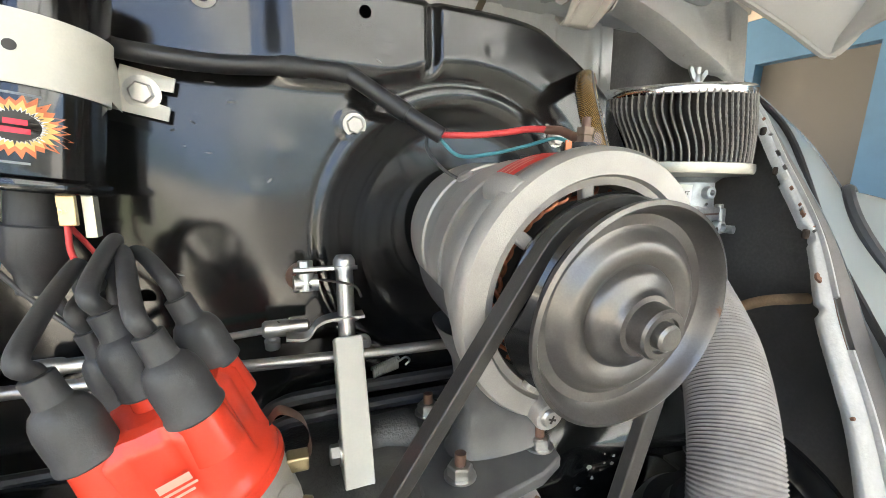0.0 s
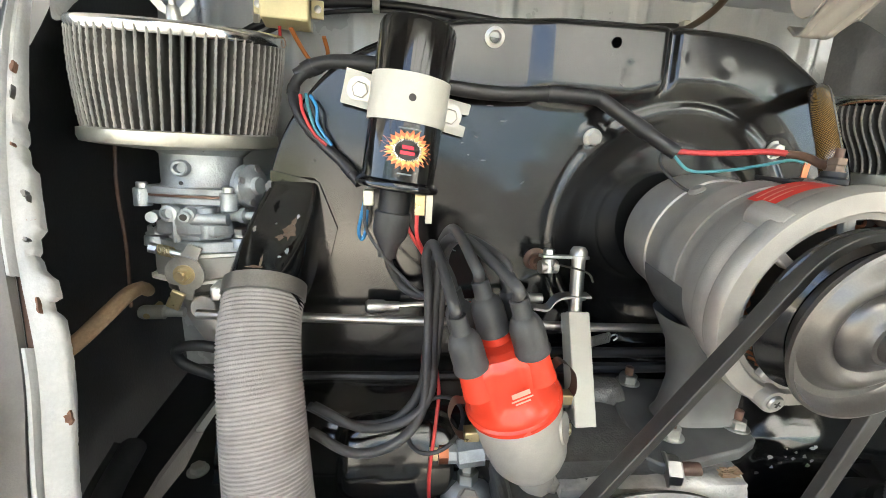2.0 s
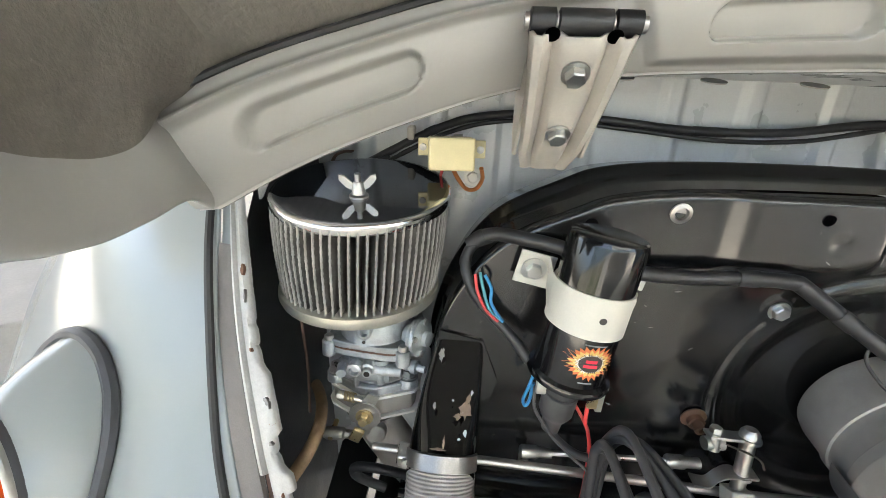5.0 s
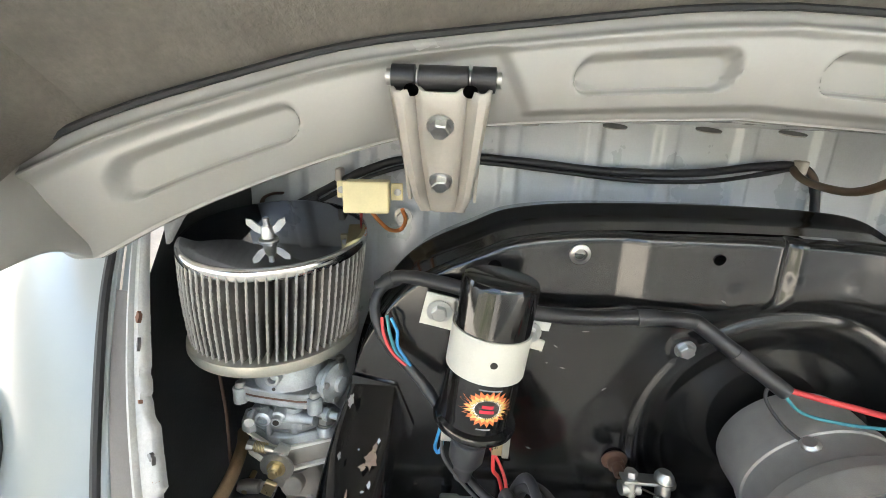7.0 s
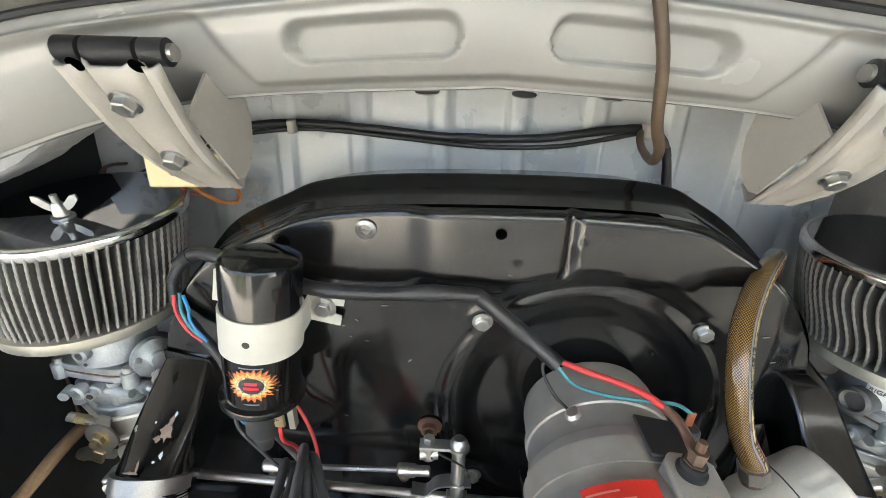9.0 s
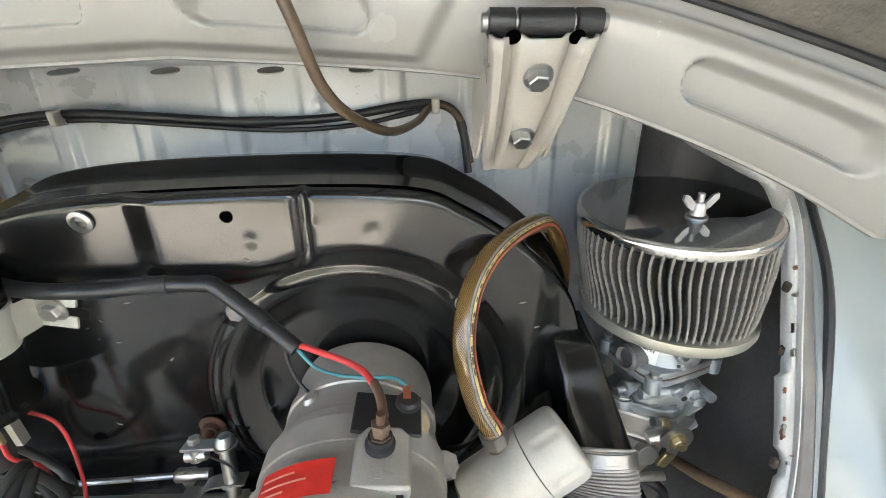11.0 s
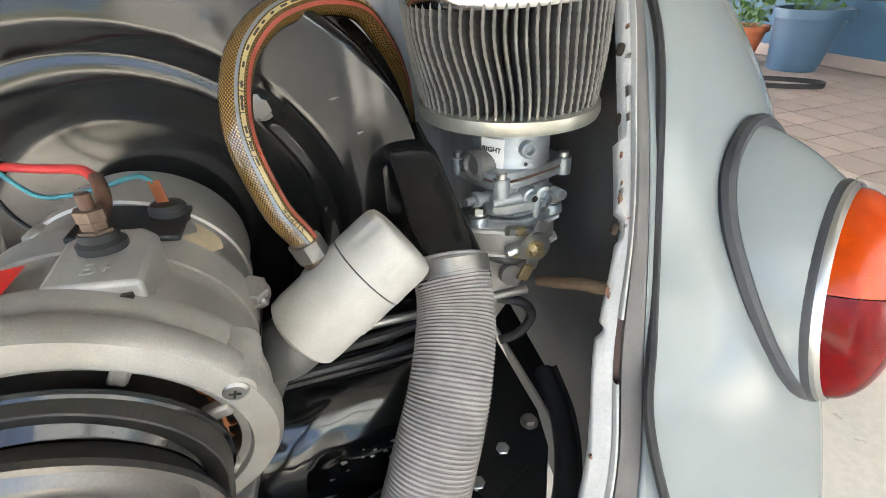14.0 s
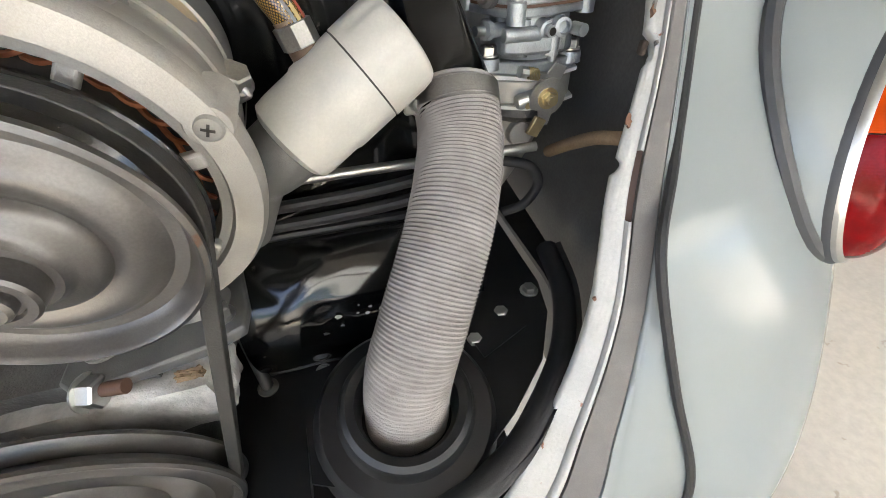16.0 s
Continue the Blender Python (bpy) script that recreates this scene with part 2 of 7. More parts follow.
# hose with a braid under clear skin: crossing diagonal threads
def braid_material():
    m = bpy.data.materials.new("braided_hose")
    m.use_nodes = True
    n, l = m.node_tree.nodes, m.node_tree.links
    b = n["Principled BSDF"]
    uv = n.new("ShaderNodeUVMap")
    acc = None
    for s in (1, -1):
        mp = n.new("ShaderNodeMapping")
        mp.inputs["Rotation"].default_value = (0, 0, radians(45 * s))
        mp.inputs["Scale"].default_value = (1, 1, 1)
        l.new(uv.outputs[0], mp.inputs[0])
        w = n.new("ShaderNodeTexWave")
        w.inputs["Scale"].default_value = 2.2
        l.new(mp.outputs[0], w.inputs[0])
        if acc is None:
            acc = w.outputs["Fac"]
        else:
            mx = n.new("ShaderNodeMath")
            mx.operation = "MINIMUM"
            l.new(acc, mx.inputs[0])
            l.new(w.outputs["Fac"], mx.inputs[1])
            acc = mx.outputs[0]
    r = n.new("ShaderNodeValToRGB")
    r.color_ramp.elements[0].position, r.color_ramp.elements[0].color = 0.12, (0.030, 0.018, 0.006, 1)
    r.color_ramp.elements[1].position, r.color_ramp.elements[1].color = 0.50, (0.26, 0.155, 0.045, 1)
    l.new(acc, r.inputs[0])
    l.new(r.outputs[0], b.inputs["Base Color"])
    b.inputs["Roughness"].default_value = 0.22
    b.inputs["Coat Weight"].default_value = 0.5
    return m


def sheet_material():
    m = bpy.data.materials.new("translucent_sheet")
    m.use_nodes = True
    n, l = m.node_tree.nodes, m.node_tree.links
    n.remove(n["Principled BSDF"])
    d, t, x = n.new("ShaderNodeBsdfDiffuse"), n.new("ShaderNodeBsdfTranslucent"), n.new("ShaderNodeMixShader")
    d.inputs[0].default_value = t.inputs[0].default_value = (0.78, 0.79, 0.78, 1)
    x.inputs[0].default_value = 0.62
    l.new(d.outputs[0], x.inputs[1])
    l.new(t.outputs[0], x.inputs[2])
    l.new(x.outputs[0], n["Material Output"].inputs[0])
    return m


M["pale_sheet"] = sheet_material()
M["braid"] = braid_material()
tn, tl9 = M["tile"].node_tree.nodes, M["tile"].node_tree.links
tb9 = tn["Principled BSDF"]
src9 = tb9.inputs["Base Color"].links[0].from_socket
info = tn.new("ShaderNodeObjectInfo")
tone = tn.new("ShaderNodeHueSaturation")
tone.name = "tile_tone"
span9 = tn.new("ShaderNodeMapRange")
span9.inputs[3].default_value, span9.inputs[4].default_value = 0.90, 1.10
tl9.new(info.outputs["Random"], span9.inputs[0])
tl9.new(span9.outputs[0], tone.inputs["Value"])
tl9.new(src9, tone.inputs["Color"])
tl9.new(tone.outputs[0], tb9.inputs["Base Color"])
M["hose_stripe"] = mat("hose_stripe", (0.46, 0.36, 0.17), 0.3, bump=0.02)
M["teal_grey"] = mat("grey_stripe", (0.16, 0.17, 0.18), 0.3, bump=0.02)
M["hose_red"] = mat("hose_red_stripe", (0.35, 0.07, 0.05), 0.3, bump=0.02)


# ---- mesh helpers ----
def V(*a):
    return Vector(a)


def curve_points(pts, n=8):
    """Points along a smooth curve through pts."""
    p = [Vector(q) for q in pts]
    p = [p[0] * 2 - p[1]] + p + [p[-1] * 2 - p[-2]]
    out = []
    for i in range(1, len(p) - 2):
        a, b, c, d = p[i - 1:i + 3]
        for k in range(n):
            t = k / n
            out.append(0.5 * (2 * b + (c - a) * t + (2 * a - 5 * b + 4 * c - d) * t * t + (3 * b - a - 3 * c + d) * t ** 3))
    out.append(p[-2])
    return out


def frames_along(path):
    """A pair of cross directions at every point of a path, without twist."""
    tang = [(path[min(i + 1, len(path) - 1)] - path[max(i - 1, 0)]).normalized() for i in range(len(path))]
    u = tang[0].orthogonal().normalized()
    res = []
    for t in tang:
        u = (u - t * u.dot(t)).normalized()
        res.append((u, t.cross(u)))
    return res


class Geo:
    """Collects faces for one mesh."""

    def __init__(self):
        self.v, self.f, self.weld = [], [], False

    def raw(self, verts, faces):
        o = len(self.v)
        self.v += [Vector(p) for p in verts]
        self.f += [tuple(i + o for i in q) for q in faces]
        return self

    def grid(self, fn, nu, nv, wrap_u=False, wrap_v=False):
        o = len(self.v)
        for i in range(nu):
            for j in range(nv):
                self.v.append(Vector(fn(i / (nu if wrap_u else nu - 1), j / (nv if wrap_v else nv - 1))))
        for i in range(nu if wrap_u else nu - 1):
            for j in range(nv if wrap_v else nv - 1):
                a, b = i, (i + 1) % nu
                c, d = j, (j + 1) % nv
                self.f.append((o + a * nv + c, o + b * nv + c, o + b * nv + d, o + a * nv + d))
        return self

    def tube(self, path, r, seg=12, caps=True, squash=1.0):
        path = [Vector(p) for p in path]
        fr = frames_along(path)
        o = len(self.v)
        for i, (p, (u, w)) in enumerate(zip(path, fr)):
            rr = r[i] if isinstance(r, (list, tuple)) else r
            for k in range(seg):
                a = 2 * math.pi * k / seg
                self.v.append(p + u * (rr * math.cos(a)) + w * (rr * squash * math.sin(a)))
        for i in range(len(path) - 1):
            for k in range(seg):
                k2 = (k + 1) % seg
                self.f.append((o + i * seg + k, o + i * seg + k2, o + (i + 1) * seg + k2, o + (i + 1) * seg + k))
        if caps:
            self.f.append(tuple(o + k for k in reversed(range(seg))))
            e = o + (len(path) - 1) * seg
            self.f.append(tuple(e + k for k in range(seg)))
        return self

    def lathe(self, prof, origin, axis, seg=48, ellipse=(1, 1), xdir=None):
        """prof: (radius, distance along the axis) from start to end."""
        ax = Vector(axis).normalized()
        u = Vector(xdir) if xdir else ax.orthogonal()
        u = (u - ax * u.dot(ax)).normalized()
        w = ax.cross(u)
        o = len(self.v)
        for r, h in prof:
            for k in range(seg):
                a = 2 * math.pi * k / seg
                self.v.append(Vector(origin) + ax * h + u * (r * ellipse[0] * math.cos(a)) + w * (r * ellipse[1] * math.sin(a)))
        for i in range(len(prof) - 1):
            for k in range(seg):
                k2 = (k + 1) % seg
                self.f.append((o + i * seg + k, o + i * seg + k2, o + (i + 1) * seg + k2, o + (i + 1) * seg + k))
        if prof[0][0] > 1e-5:
            self.f.append(tuple(o + k for k in reversed(range(seg))))
        if prof[-1][0] > 1e-5:
            e = o + (len(prof) - 1) * seg
            self.f.append(tuple(e + k for k in range(seg)))
        return self

    def box(self, c, s, m=None):
        c, m = Vector(c), m or Matrix.Identity(3)
        vs = [c + m @ Vector((sx * s[0] / 2, sy * s[1] / 2, sz * s[2] / 2)) for sx in (-1, 1) for sy in (-1, 1) for sz in (-1, 1)]
        return self.raw(vs, [(0, 1, 3, 2), (4, 6, 7, 5), (0, 4, 5, 1), (2, 3, 7, 6), (0, 2, 6, 4), (1, 5, 7, 3)])

    def prism(self, poly, origin, ex, ey, depth):
        """A flat outline, drawn along ex and ey, pushed along depth."""
        o, ex, ey, d = Vector(origin), Vector(ex), Vector(ey), Vector(depth)
        n = len(poly)
        a = [o + ex * p[0] + ey * p[1] for p in poly]
        vs = a + [p + d for p in a]
        fs = [tuple(reversed(range(n))), tuple(range(n, 2 * n))]
        fs += [(i, (i + 1) % n, n + (i + 1) % n, n + i) for i in range(n)]
        return self.raw(vs, fs)

    def hexa(self, c, axis, r, h, washer=0.0):
        """A bolt head with its washer."""
        if washer:
            self.lathe([(washer, 0), (washer, 0.0014), (0, 0.0014)], c, axis, 20)
        b = Vector(c) + Vector(axis).normalized() * (0.0014 if washer else 0)
        return self.lathe([(r, 0), (r, h * 0.85), (r * 0.86, h), (0, h)], b, axis, 6)

    def mesh(self, name, smooth=35):
        me = bpy.data.meshes.new(name)
        me.from_pydata([tuple(p) for p in self.v], [], self.f)
        bm = bmesh.new()
        bm.from_mesh(me)
        if self.weld:
            bmesh.ops.remove_doubles(bm, verts=bm.verts, dist=1e-5)
        bmesh.ops.recalc_face_normals(bm, faces=bm.faces)
        bm.to_mesh(me)
        bm.free()
        if smooth:
            me.shade_smooth()
            me.set_sharp_from_angle(angle=radians(smooth))
        return me


def root_of(ob):
    while ob.parent:
        ob = ob.parent
    return ob


def thing(name, loc, label, category, group="", kind=""):
    ob = new(name)
    ob.empty_display_size = 0.02
    ob.location = loc
    return tagged(ob, label, category, group, kind)


def part(name, geo, material, parent, label="", bevel=0.0, smooth=35):
    """One mesh object under a thing or under a part; geo is in world places."""
    off = root_of(parent).location
    geo.v = [p - off for p in geo.v]
    ob = new(name, geo.mesh(name, smooth))
    ob.data.materials.append(M[material] if isinstance(material, str) else material)
    ob.parent = parent
    if label:
        ob["label"] = label
    if bevel:
        b = ob.modifiers.new("bevel", "BEVEL")
        b.width, b.segments, b.limit_method, b.angle_limit = bevel, 2, "ANGLE", radians(40)
    return ob


def solo(name, geo, material, loc, label, category, group="", kind="", bevel=0.0, smooth=35):
    """A thing made of one mesh."""
    off = Vector(loc)
    geo.v = [p - off for p in geo.v]
    ob = new(name, geo.mesh(name, smooth))
    ob.location = off
    ob.data.materials.append(M[material] if isinstance(material, str) else material)
    if bevel:
        b = ob.modifiers.new("bevel", "BEVEL")
        b.width, b.segments, b.limit_method, b.angle_limit = bevel, 2, "ANGLE", radians(40)
    return tagged(ob, label, category, group, kind)


def ramp(x, a, b):
    t = min(1, max(0, (x - a) / (b - a)))
    return t * t * (3 - 2 * t)


def interp(x, table):
    if x <= table[0][0]:
        return table[0][1]
    for (a, p), (b, q) in zip(table, table[1:]):
        if x <= b:
            return p + (q - p) * (x - a) / (b - a)
    return table[-1][1]


def lean(z):
    """The engine and the body sit a little nose-down: how far a point moves forward with height."""
    return 0.085 * (z - 0.80)


def text_mesh(body, size, m, material, parent, name="lettering"):
    cu = bpy.data.curves.new(name, "FONT")
    cu.body, cu.size, cu.extrude, cu.align_x, cu.align_y = body, size, 0.0004, "CENTER", "CENTER"
    tmp = new("tmp", cu)
    me = bpy.data.meshes.new_from_object(tmp.evaluated_get(bpy.context.evaluated_depsgraph_get()))
    bpy.data.objects.remove(tmp)
    me.transform(Matrix.Translation(-root_of(parent).location) @ m)
    me.name = name
    ob = new(name, me)
    me.materials.clear()
    me.materials.append(M[material])
    ob.parent = parent
    return ob


# ---- ground and surroundings ----
g = Geo()
g.grid(lambda u, v: (-40 + 80 * u, -40 + 80 * v, 0), 41, 41)
solo("ground", g, "concrete", (0, 0, 0), "pale sandy concrete yard with worn patches", "ground", kind="structure")

# terrace of fired tiles with a step, and the blue house front behind it
TZ = 0.12
g = Geo().box((3.6, 2.0, TZ / 2 - 0.006), (2.19, 9.0, TZ - 0.012))
terrace = solo("pavement", g, "grout", (3.6, 2.0, 0), "low tiled terrace step with pale grout", "terrace", kind="structure")
tile_me = Geo().box((0, 0, 0), (0.193, 0.193, 0.012)).mesh("tile", 0)
nose_me = Geo().box((0, 0, 0), (0.02, 0.193, 0.115)).mesh("nosing", 0)
for me in (tile_me, nose_me):
    me.materials.append(M["tile"])
wall_x = 4.62
g = Geo().box((wall_x + 0.1, 0.4, 0.55), (0.2, 9.0, 0.86))
front = thing("wall_house", (wall_x + 0.1, 1.5, 0.12), "blue painted house front with screened openings", "wall", kind="structure")
part("lower_wall", Geo().box((wall_x + 0.1, 1.5, 0.37), (0.2, 8.0, 0.50)), "blue_wall", front)
part("plinth", Geo().box((wall_x - 0.012, 1.5, 0.17), (0.022, 8.0, 0.10)), "tile", front, "brown tile skirting")
part("beam", Geo().box((wall_x + 0.1, 1.5, 2.22), (0.2, 8.0, 0.45)), "blue_wall", front)
part("upper_wall", Geo().box((wall_x + 0.1, 1.5, 2.95), (0.2, 8.0, 1.0)), "plaster", front)
for y, w in ((-2.4, 0.3), (-0.6, 0.3), (1.62, 0.42), (3.0, 0.34), (5.2, 0.6)):
    part("post", Geo().box((wall_x + 0.095, y, 1.3), (0.19, w, 1.40)), "blue_wall", front)
for y, w in ((-1.5, 1.5), (0.5, 1.82), (2.33, 1.0), (4.05, 1.76)):
    part("screen", Geo().box((wall_x + 0.14, y, 1.31), (0.02, w, 1.38)), "screen", front, "dusty brown insect screen")

# pots
def pot(name, x, y, r, h, material, label, plant, seed):
    z0 = TZ + 0.0035
    th = thing(name, (x, y, z0), label, "plant pot", "terrace pots")
    part("pot", Geo().lathe([(0, 0), (r * 0.72, 0), (r * 0.98, h * 0.86), (r * 1.1, h * 0.86), (r * 1.1, h), (r * 0.98, h), (r * 0.94, h * 0.9), (0, h * 0.9)], (x, y, z0), (0, 0, 1), 36), material, th)
    part("soil", Geo().lathe([(r * 0.93, 0), (0, 0.008)], (x, y, z0 + h * 0.9), (0, 0, 1), 24), "soil", th)
    rnd = random.Random(seed)
    st, lf = Geo(), Geo()
    for k in range(plant):
        a, q = rnd.uniform(0, 6.28), rnd.uniform(0.1, 0.7) * r
        b = V(x + q * math.cos(a), y + q * math.sin(a), z0 + h * 0.9)
        tip = b + V(math.cos(a) * rnd.uniform(0.05, 0.32), math.sin(a) * rnd.uniform(0.05, 0.32), rnd.uniform(0.12, 0.55))
        mid = (b + tip) / 2 + V(0, 0, 0.05)
        ps = curve_points([b, mid, tip], 5)
        st.tube(ps, 0.004, 5)
        for s in range(7):
            p = ps[min(len(ps) - 1, 2 + s)] + V(rnd.uniform(-.05, .05), rnd.uniform(-.05, .05), rnd.uniform(-.02, .05))
            d = V(rnd.uniform(-1, 1), rnd.uniform(-1, 1), rnd.uniform(-0.5, 0.6)).normalized()
            e = d.orthogonal().normalized()
            ln, wd = rnd.uniform(0.05, 0.10), rnd.uniform(0.018, 0.032)
            n2 = d.cross(e) * 0.012
            lf.raw([p, p + d * ln * .4 + e * wd + n2, p + d * ln, p + d * ln * .4 - e * wd + n2, p + d * ln * .45], [(0, 1, 4), (1, 2, 4), (2, 3, 4), (3, 0, 4)])
    tagged(part("stalk", st, "leaf", th), kind="stuff")
    tagged(part("foliage", lf, "leaf", th, "small oval green leaves"), kind="stuff")
    return th


pot("terracotta_pot", 4.12, 2.95, 0.17, 0.30, "terracotta", "orange plastic flower pot with a leafy plant", 16, 3)
pot("blue_planter", 4.24, 2.50, 0.25, 0.46, "blue_pot", "large blue-grey planter with a leafy shrub", 22, 5)

# carrying strap lying on the tiles
g = Geo()
g.weld = True
loop = curve_points([(3.42, 2.30, TZ + .02), (3.62, 2.28, TZ + .022), (3.86, 2.02, TZ + .024), (3.78, 1.90, TZ + .023), (3.55, 2.02, TZ + .021), (3.36, 2.22, TZ + .02)], 8)


def strap_point(u, v):
    i = int(round(u * (len(loop) - 1)))
    n3 = V(0, 0, 1).cross(loop[min(i + 1, len(loop) - 1)] - loop[max(0, i - 1)]).normalized() * 0.004
    sx, dz = ((-1, -0.014), (-1, 0.02), (1, 0.02), (1, -0.014), (-1, -0.014))[int(round(v * 4))]
    return loop[i] + n3 * sx + V(0, 0, dz)


g.grid(strap_point, len(loop), 5)
strap = solo("strap", g, "strap", (3.6, 2.1, TZ), "black woven carrying strap lying looped on tiles", "strap")

# far side of the yard: kerb blocks, gravel, dark wall
kd, kn = V(-0.695, 0.719, 0), V(-0.719, -0.695, 0)
for i in range(2, 9):
    c = V(-2.9, 1.75, 0.11) + kd * (i - 3) * 1.02
    mk = Matrix((kd, kn, V(0, 0, 1))).transposed()
    solo("kerb_block", Geo().box(c, (1.0, 0.45, 0.22), mk), "kerb_stone", (c.x, c.y, 0), "pale concrete kerb block bordering the gravel", "kerb", "kerb blocks", bevel=0.012)
g = Geo()
rnd = random.Random(4)
for i in range(1500):
    p = V(-4.2, 2.2, 0.0) + kd * rnd.uniform(-1.5, 9) + kn * rnd.uniform(-0.4, 3.5)
    s = rnd.uniform(0.02, 0.06)
    g.lathe([(0, 0), (s, s * .3), (s * .7, s * .9), (0, s)], p, (rnd.uniform(-.3, .3), rnd.uniform(-.3, .3), 1), 5)
solo("gravel", g, "gravel", (-6, 4, 0), "white loose gravel behind the kerb", "gravel", kind="stuff")
mk = Matrix((kd, kn, V(0, 0, 1))).transposed()
c = V(-9.5, 10.5, 1.1)
solo("wall_far", Geo().box(c, (16, 0.2, 2.2), mk), "far_wall", (c.x, c.y, 0), "dark slatted boundary wall", "wall", kind="structure")

# unseen walls added to shape reflections: pale to the right, dark to the left
solo("wall_yard", Geo().box((6.6, -7.0, 0.95), (16.8, 0.2, 1.9)), "kerb_stone", (6.6, -7.0, 0), "unseen pale wall added behind for bounce and bright reflections", "wall", kind="structure")
solo("wall_yard", Geo().box((-8.4, -7.0, 0.95), (13.2, 0.2, 1.9)), "reflection_wall", (-8.4, -7.0, 0), "unseen dark wall added behind to darken the shroud's reflections", "wall", kind="structure")
# line of small trees behind the back wall
rnd = random.Random(12)
for k in range(9):
    tx = -8.2 + 2.0 * k + rnd.uniform(-0.3, 0.3)
    tree = thing("tree", (tx, -8.0, 0), "small leafy tree behind the boundary wall", "tree", "back trees")
    top = rnd.uniform(3.2, 4.1)
    tr_g = Geo().tube(curve_points([(tx, -8.0, 0), (tx + 0.05, -8.0, 0.8), (tx - 0.04, -8.02, 1.7), (tx + 0.03, -8.0, top - 0.5)], 4), [0.09 - 0.005 * i for i in range(13)], 8)
    for j in range(5):
        an, zz = rnd.uniform(0, 6.28), rnd.uniform(1.0, 1.9)
        tr_g.tube([V(tx, -8.0, zz), V(tx + 0.45 * math.cos(an), -8.0 + 0.45 * math.sin(an), zz + 0.55), V(tx + 0.8 * math.cos(an), -8.0 + 0.7 * math.sin(an), zz + 0.9)], [0.03, 0.02, 0.01], 6)
    part("trunk", tr_g, "cardboard", tree)
    lf = Geo()
    for j in range(1100):
        a8, b8, q8 = rnd.uniform(0, 6.283), rnd.uniform(-1, 1), rnd.uniform(0.45, 1.0) ** 0.5
        p8 = V(tx + 1.15 * q8 * math.cos(a8) * math.sqrt(1 - b8 * b8), -8.0 + 0.8 * q8 * math.sin(a8) * math.sqrt(1 - b8 * b8), 1.75 + (top - 1.75) * q8 * b8)
        d8 = V(rnd.uniform(-1, 1), rnd.uniform(-1, 1), rnd.uniform(-0.6, 0.6)).normalized()
        e8 = d8.orthogonal().normalized()
        sz = rnd.uniform(0.08, 0.17)
        lf.raw([p8, p8 + d8 * sz * 0.5 + e8 * sz * 0.35, p8 + d8 * sz, p8 + d8 * sz * 0.5 - e8 * sz * 0.35], [(0, 1, 2), (0, 2, 3)])
    tagged(part("crown", lf, "leaf", tree, "dense green leaves"), kind="stuff")

# roof of the parking place, open to the rear of the car
roof = thing("ceiling_carport", (-0.5, 2.2, 2.6), "pale sheet roof on beams over the parking place", "roof", kind="structure")
for k in range(7):
    part("rafter", Geo().box((-3.6 + 1.2 * k, -3.9, 2.66), (0.05, 5.6, 0.08)), "flange", roof)
for k in range(2):
    part("cross_beam", Geo().box((0, -3.2 - 2.4 * k, 2.58), (7.6, 0.06, 0.08)), "flange", roof)
part("sheet", Geo().box((-1.0, 1.80, 2.66), (12.0, 8.2, 0.03)), "kerb_stone", roof)
part("clear_sheet", Geo().box((3.0, -4.6, 2.72), (7.0, 4.6, 0.012)), "pale_sheet", roof, "pale translucent roofing sheet")
for k in range(6):
    part("beam", Geo().box((0.6, -0.9 + 1.3 * k, 2.58), (8.8, 0.07, 0.12)), "flange", roof)

# ---- car body around the bay ----
# edges of the engine lid opening and of the wings, (half width, forward, height) down each side
SEAL_EDGE = {-1: [(0.505, 0.16, 1.03), (0.490, 0.068, 0.985), (0.4700, 0.0170, 0.945), (0.4543, -0.0337, 0.87), (0.4285, -0.0825, 0.803), (0.4005, -0.1249, 0.733), (0.38, -0.1655, 0.662), (0.344, -0.2042, 0.598), (0.303, -0.2299, 0.53), (0.225, -0.245, 0.46), (0.0, -0.25, 0.42)],
             1: [(0.486, 0.20, 1.03), (0.4901, 0.1277, 0.985), (0.4726, 0.0456, 0.945), (0.4493, -0.0239, 0.87), (0.4192, -0.0861, 0.803), (0.400, -0.1313, 0.733), (0.3865, -0.170, 0.662), (0.3579, -0.2131, 0.598), (0.3253, -0.2499, 0.53), (0.235, -0.262, 0.46), (0.0, -0.265, 0.42)]}
FLANGE_EDGE = {-1: [(0.480, 0.155, 1.03), (0.470, 0.066, 0.985), (0.4490, 0.0150, 0.945), (0.4207, -0.0405, 0.87), (0.3889, -0.0882, 0.803), (0.365, -0.1181, 0.733), (0.350, -0.1482, 0.662), (0.3196, -0.1827, 0.598), (0.284, -0.2084, 0.53), (0.20, -0.225, 0.46), (0.0, -0.23, 0.42)],
               1: [(0.475, 0.18, 1.03), (0.468, 0.100, 0.985), (0.448, 0.032, 0.945), (0.4264, -0.0244, 0.87), (0.4018, -0.0779, 0.803), (0.3759, -0.1152, 0.733), (0.3561, -0.1587, 0.662), (0.3193, -0.195, 0.598), (0.2788, -0.2219, 0.53), (0.20, -0.235, 0.46), (0.0, -0.24, 0.42)]}
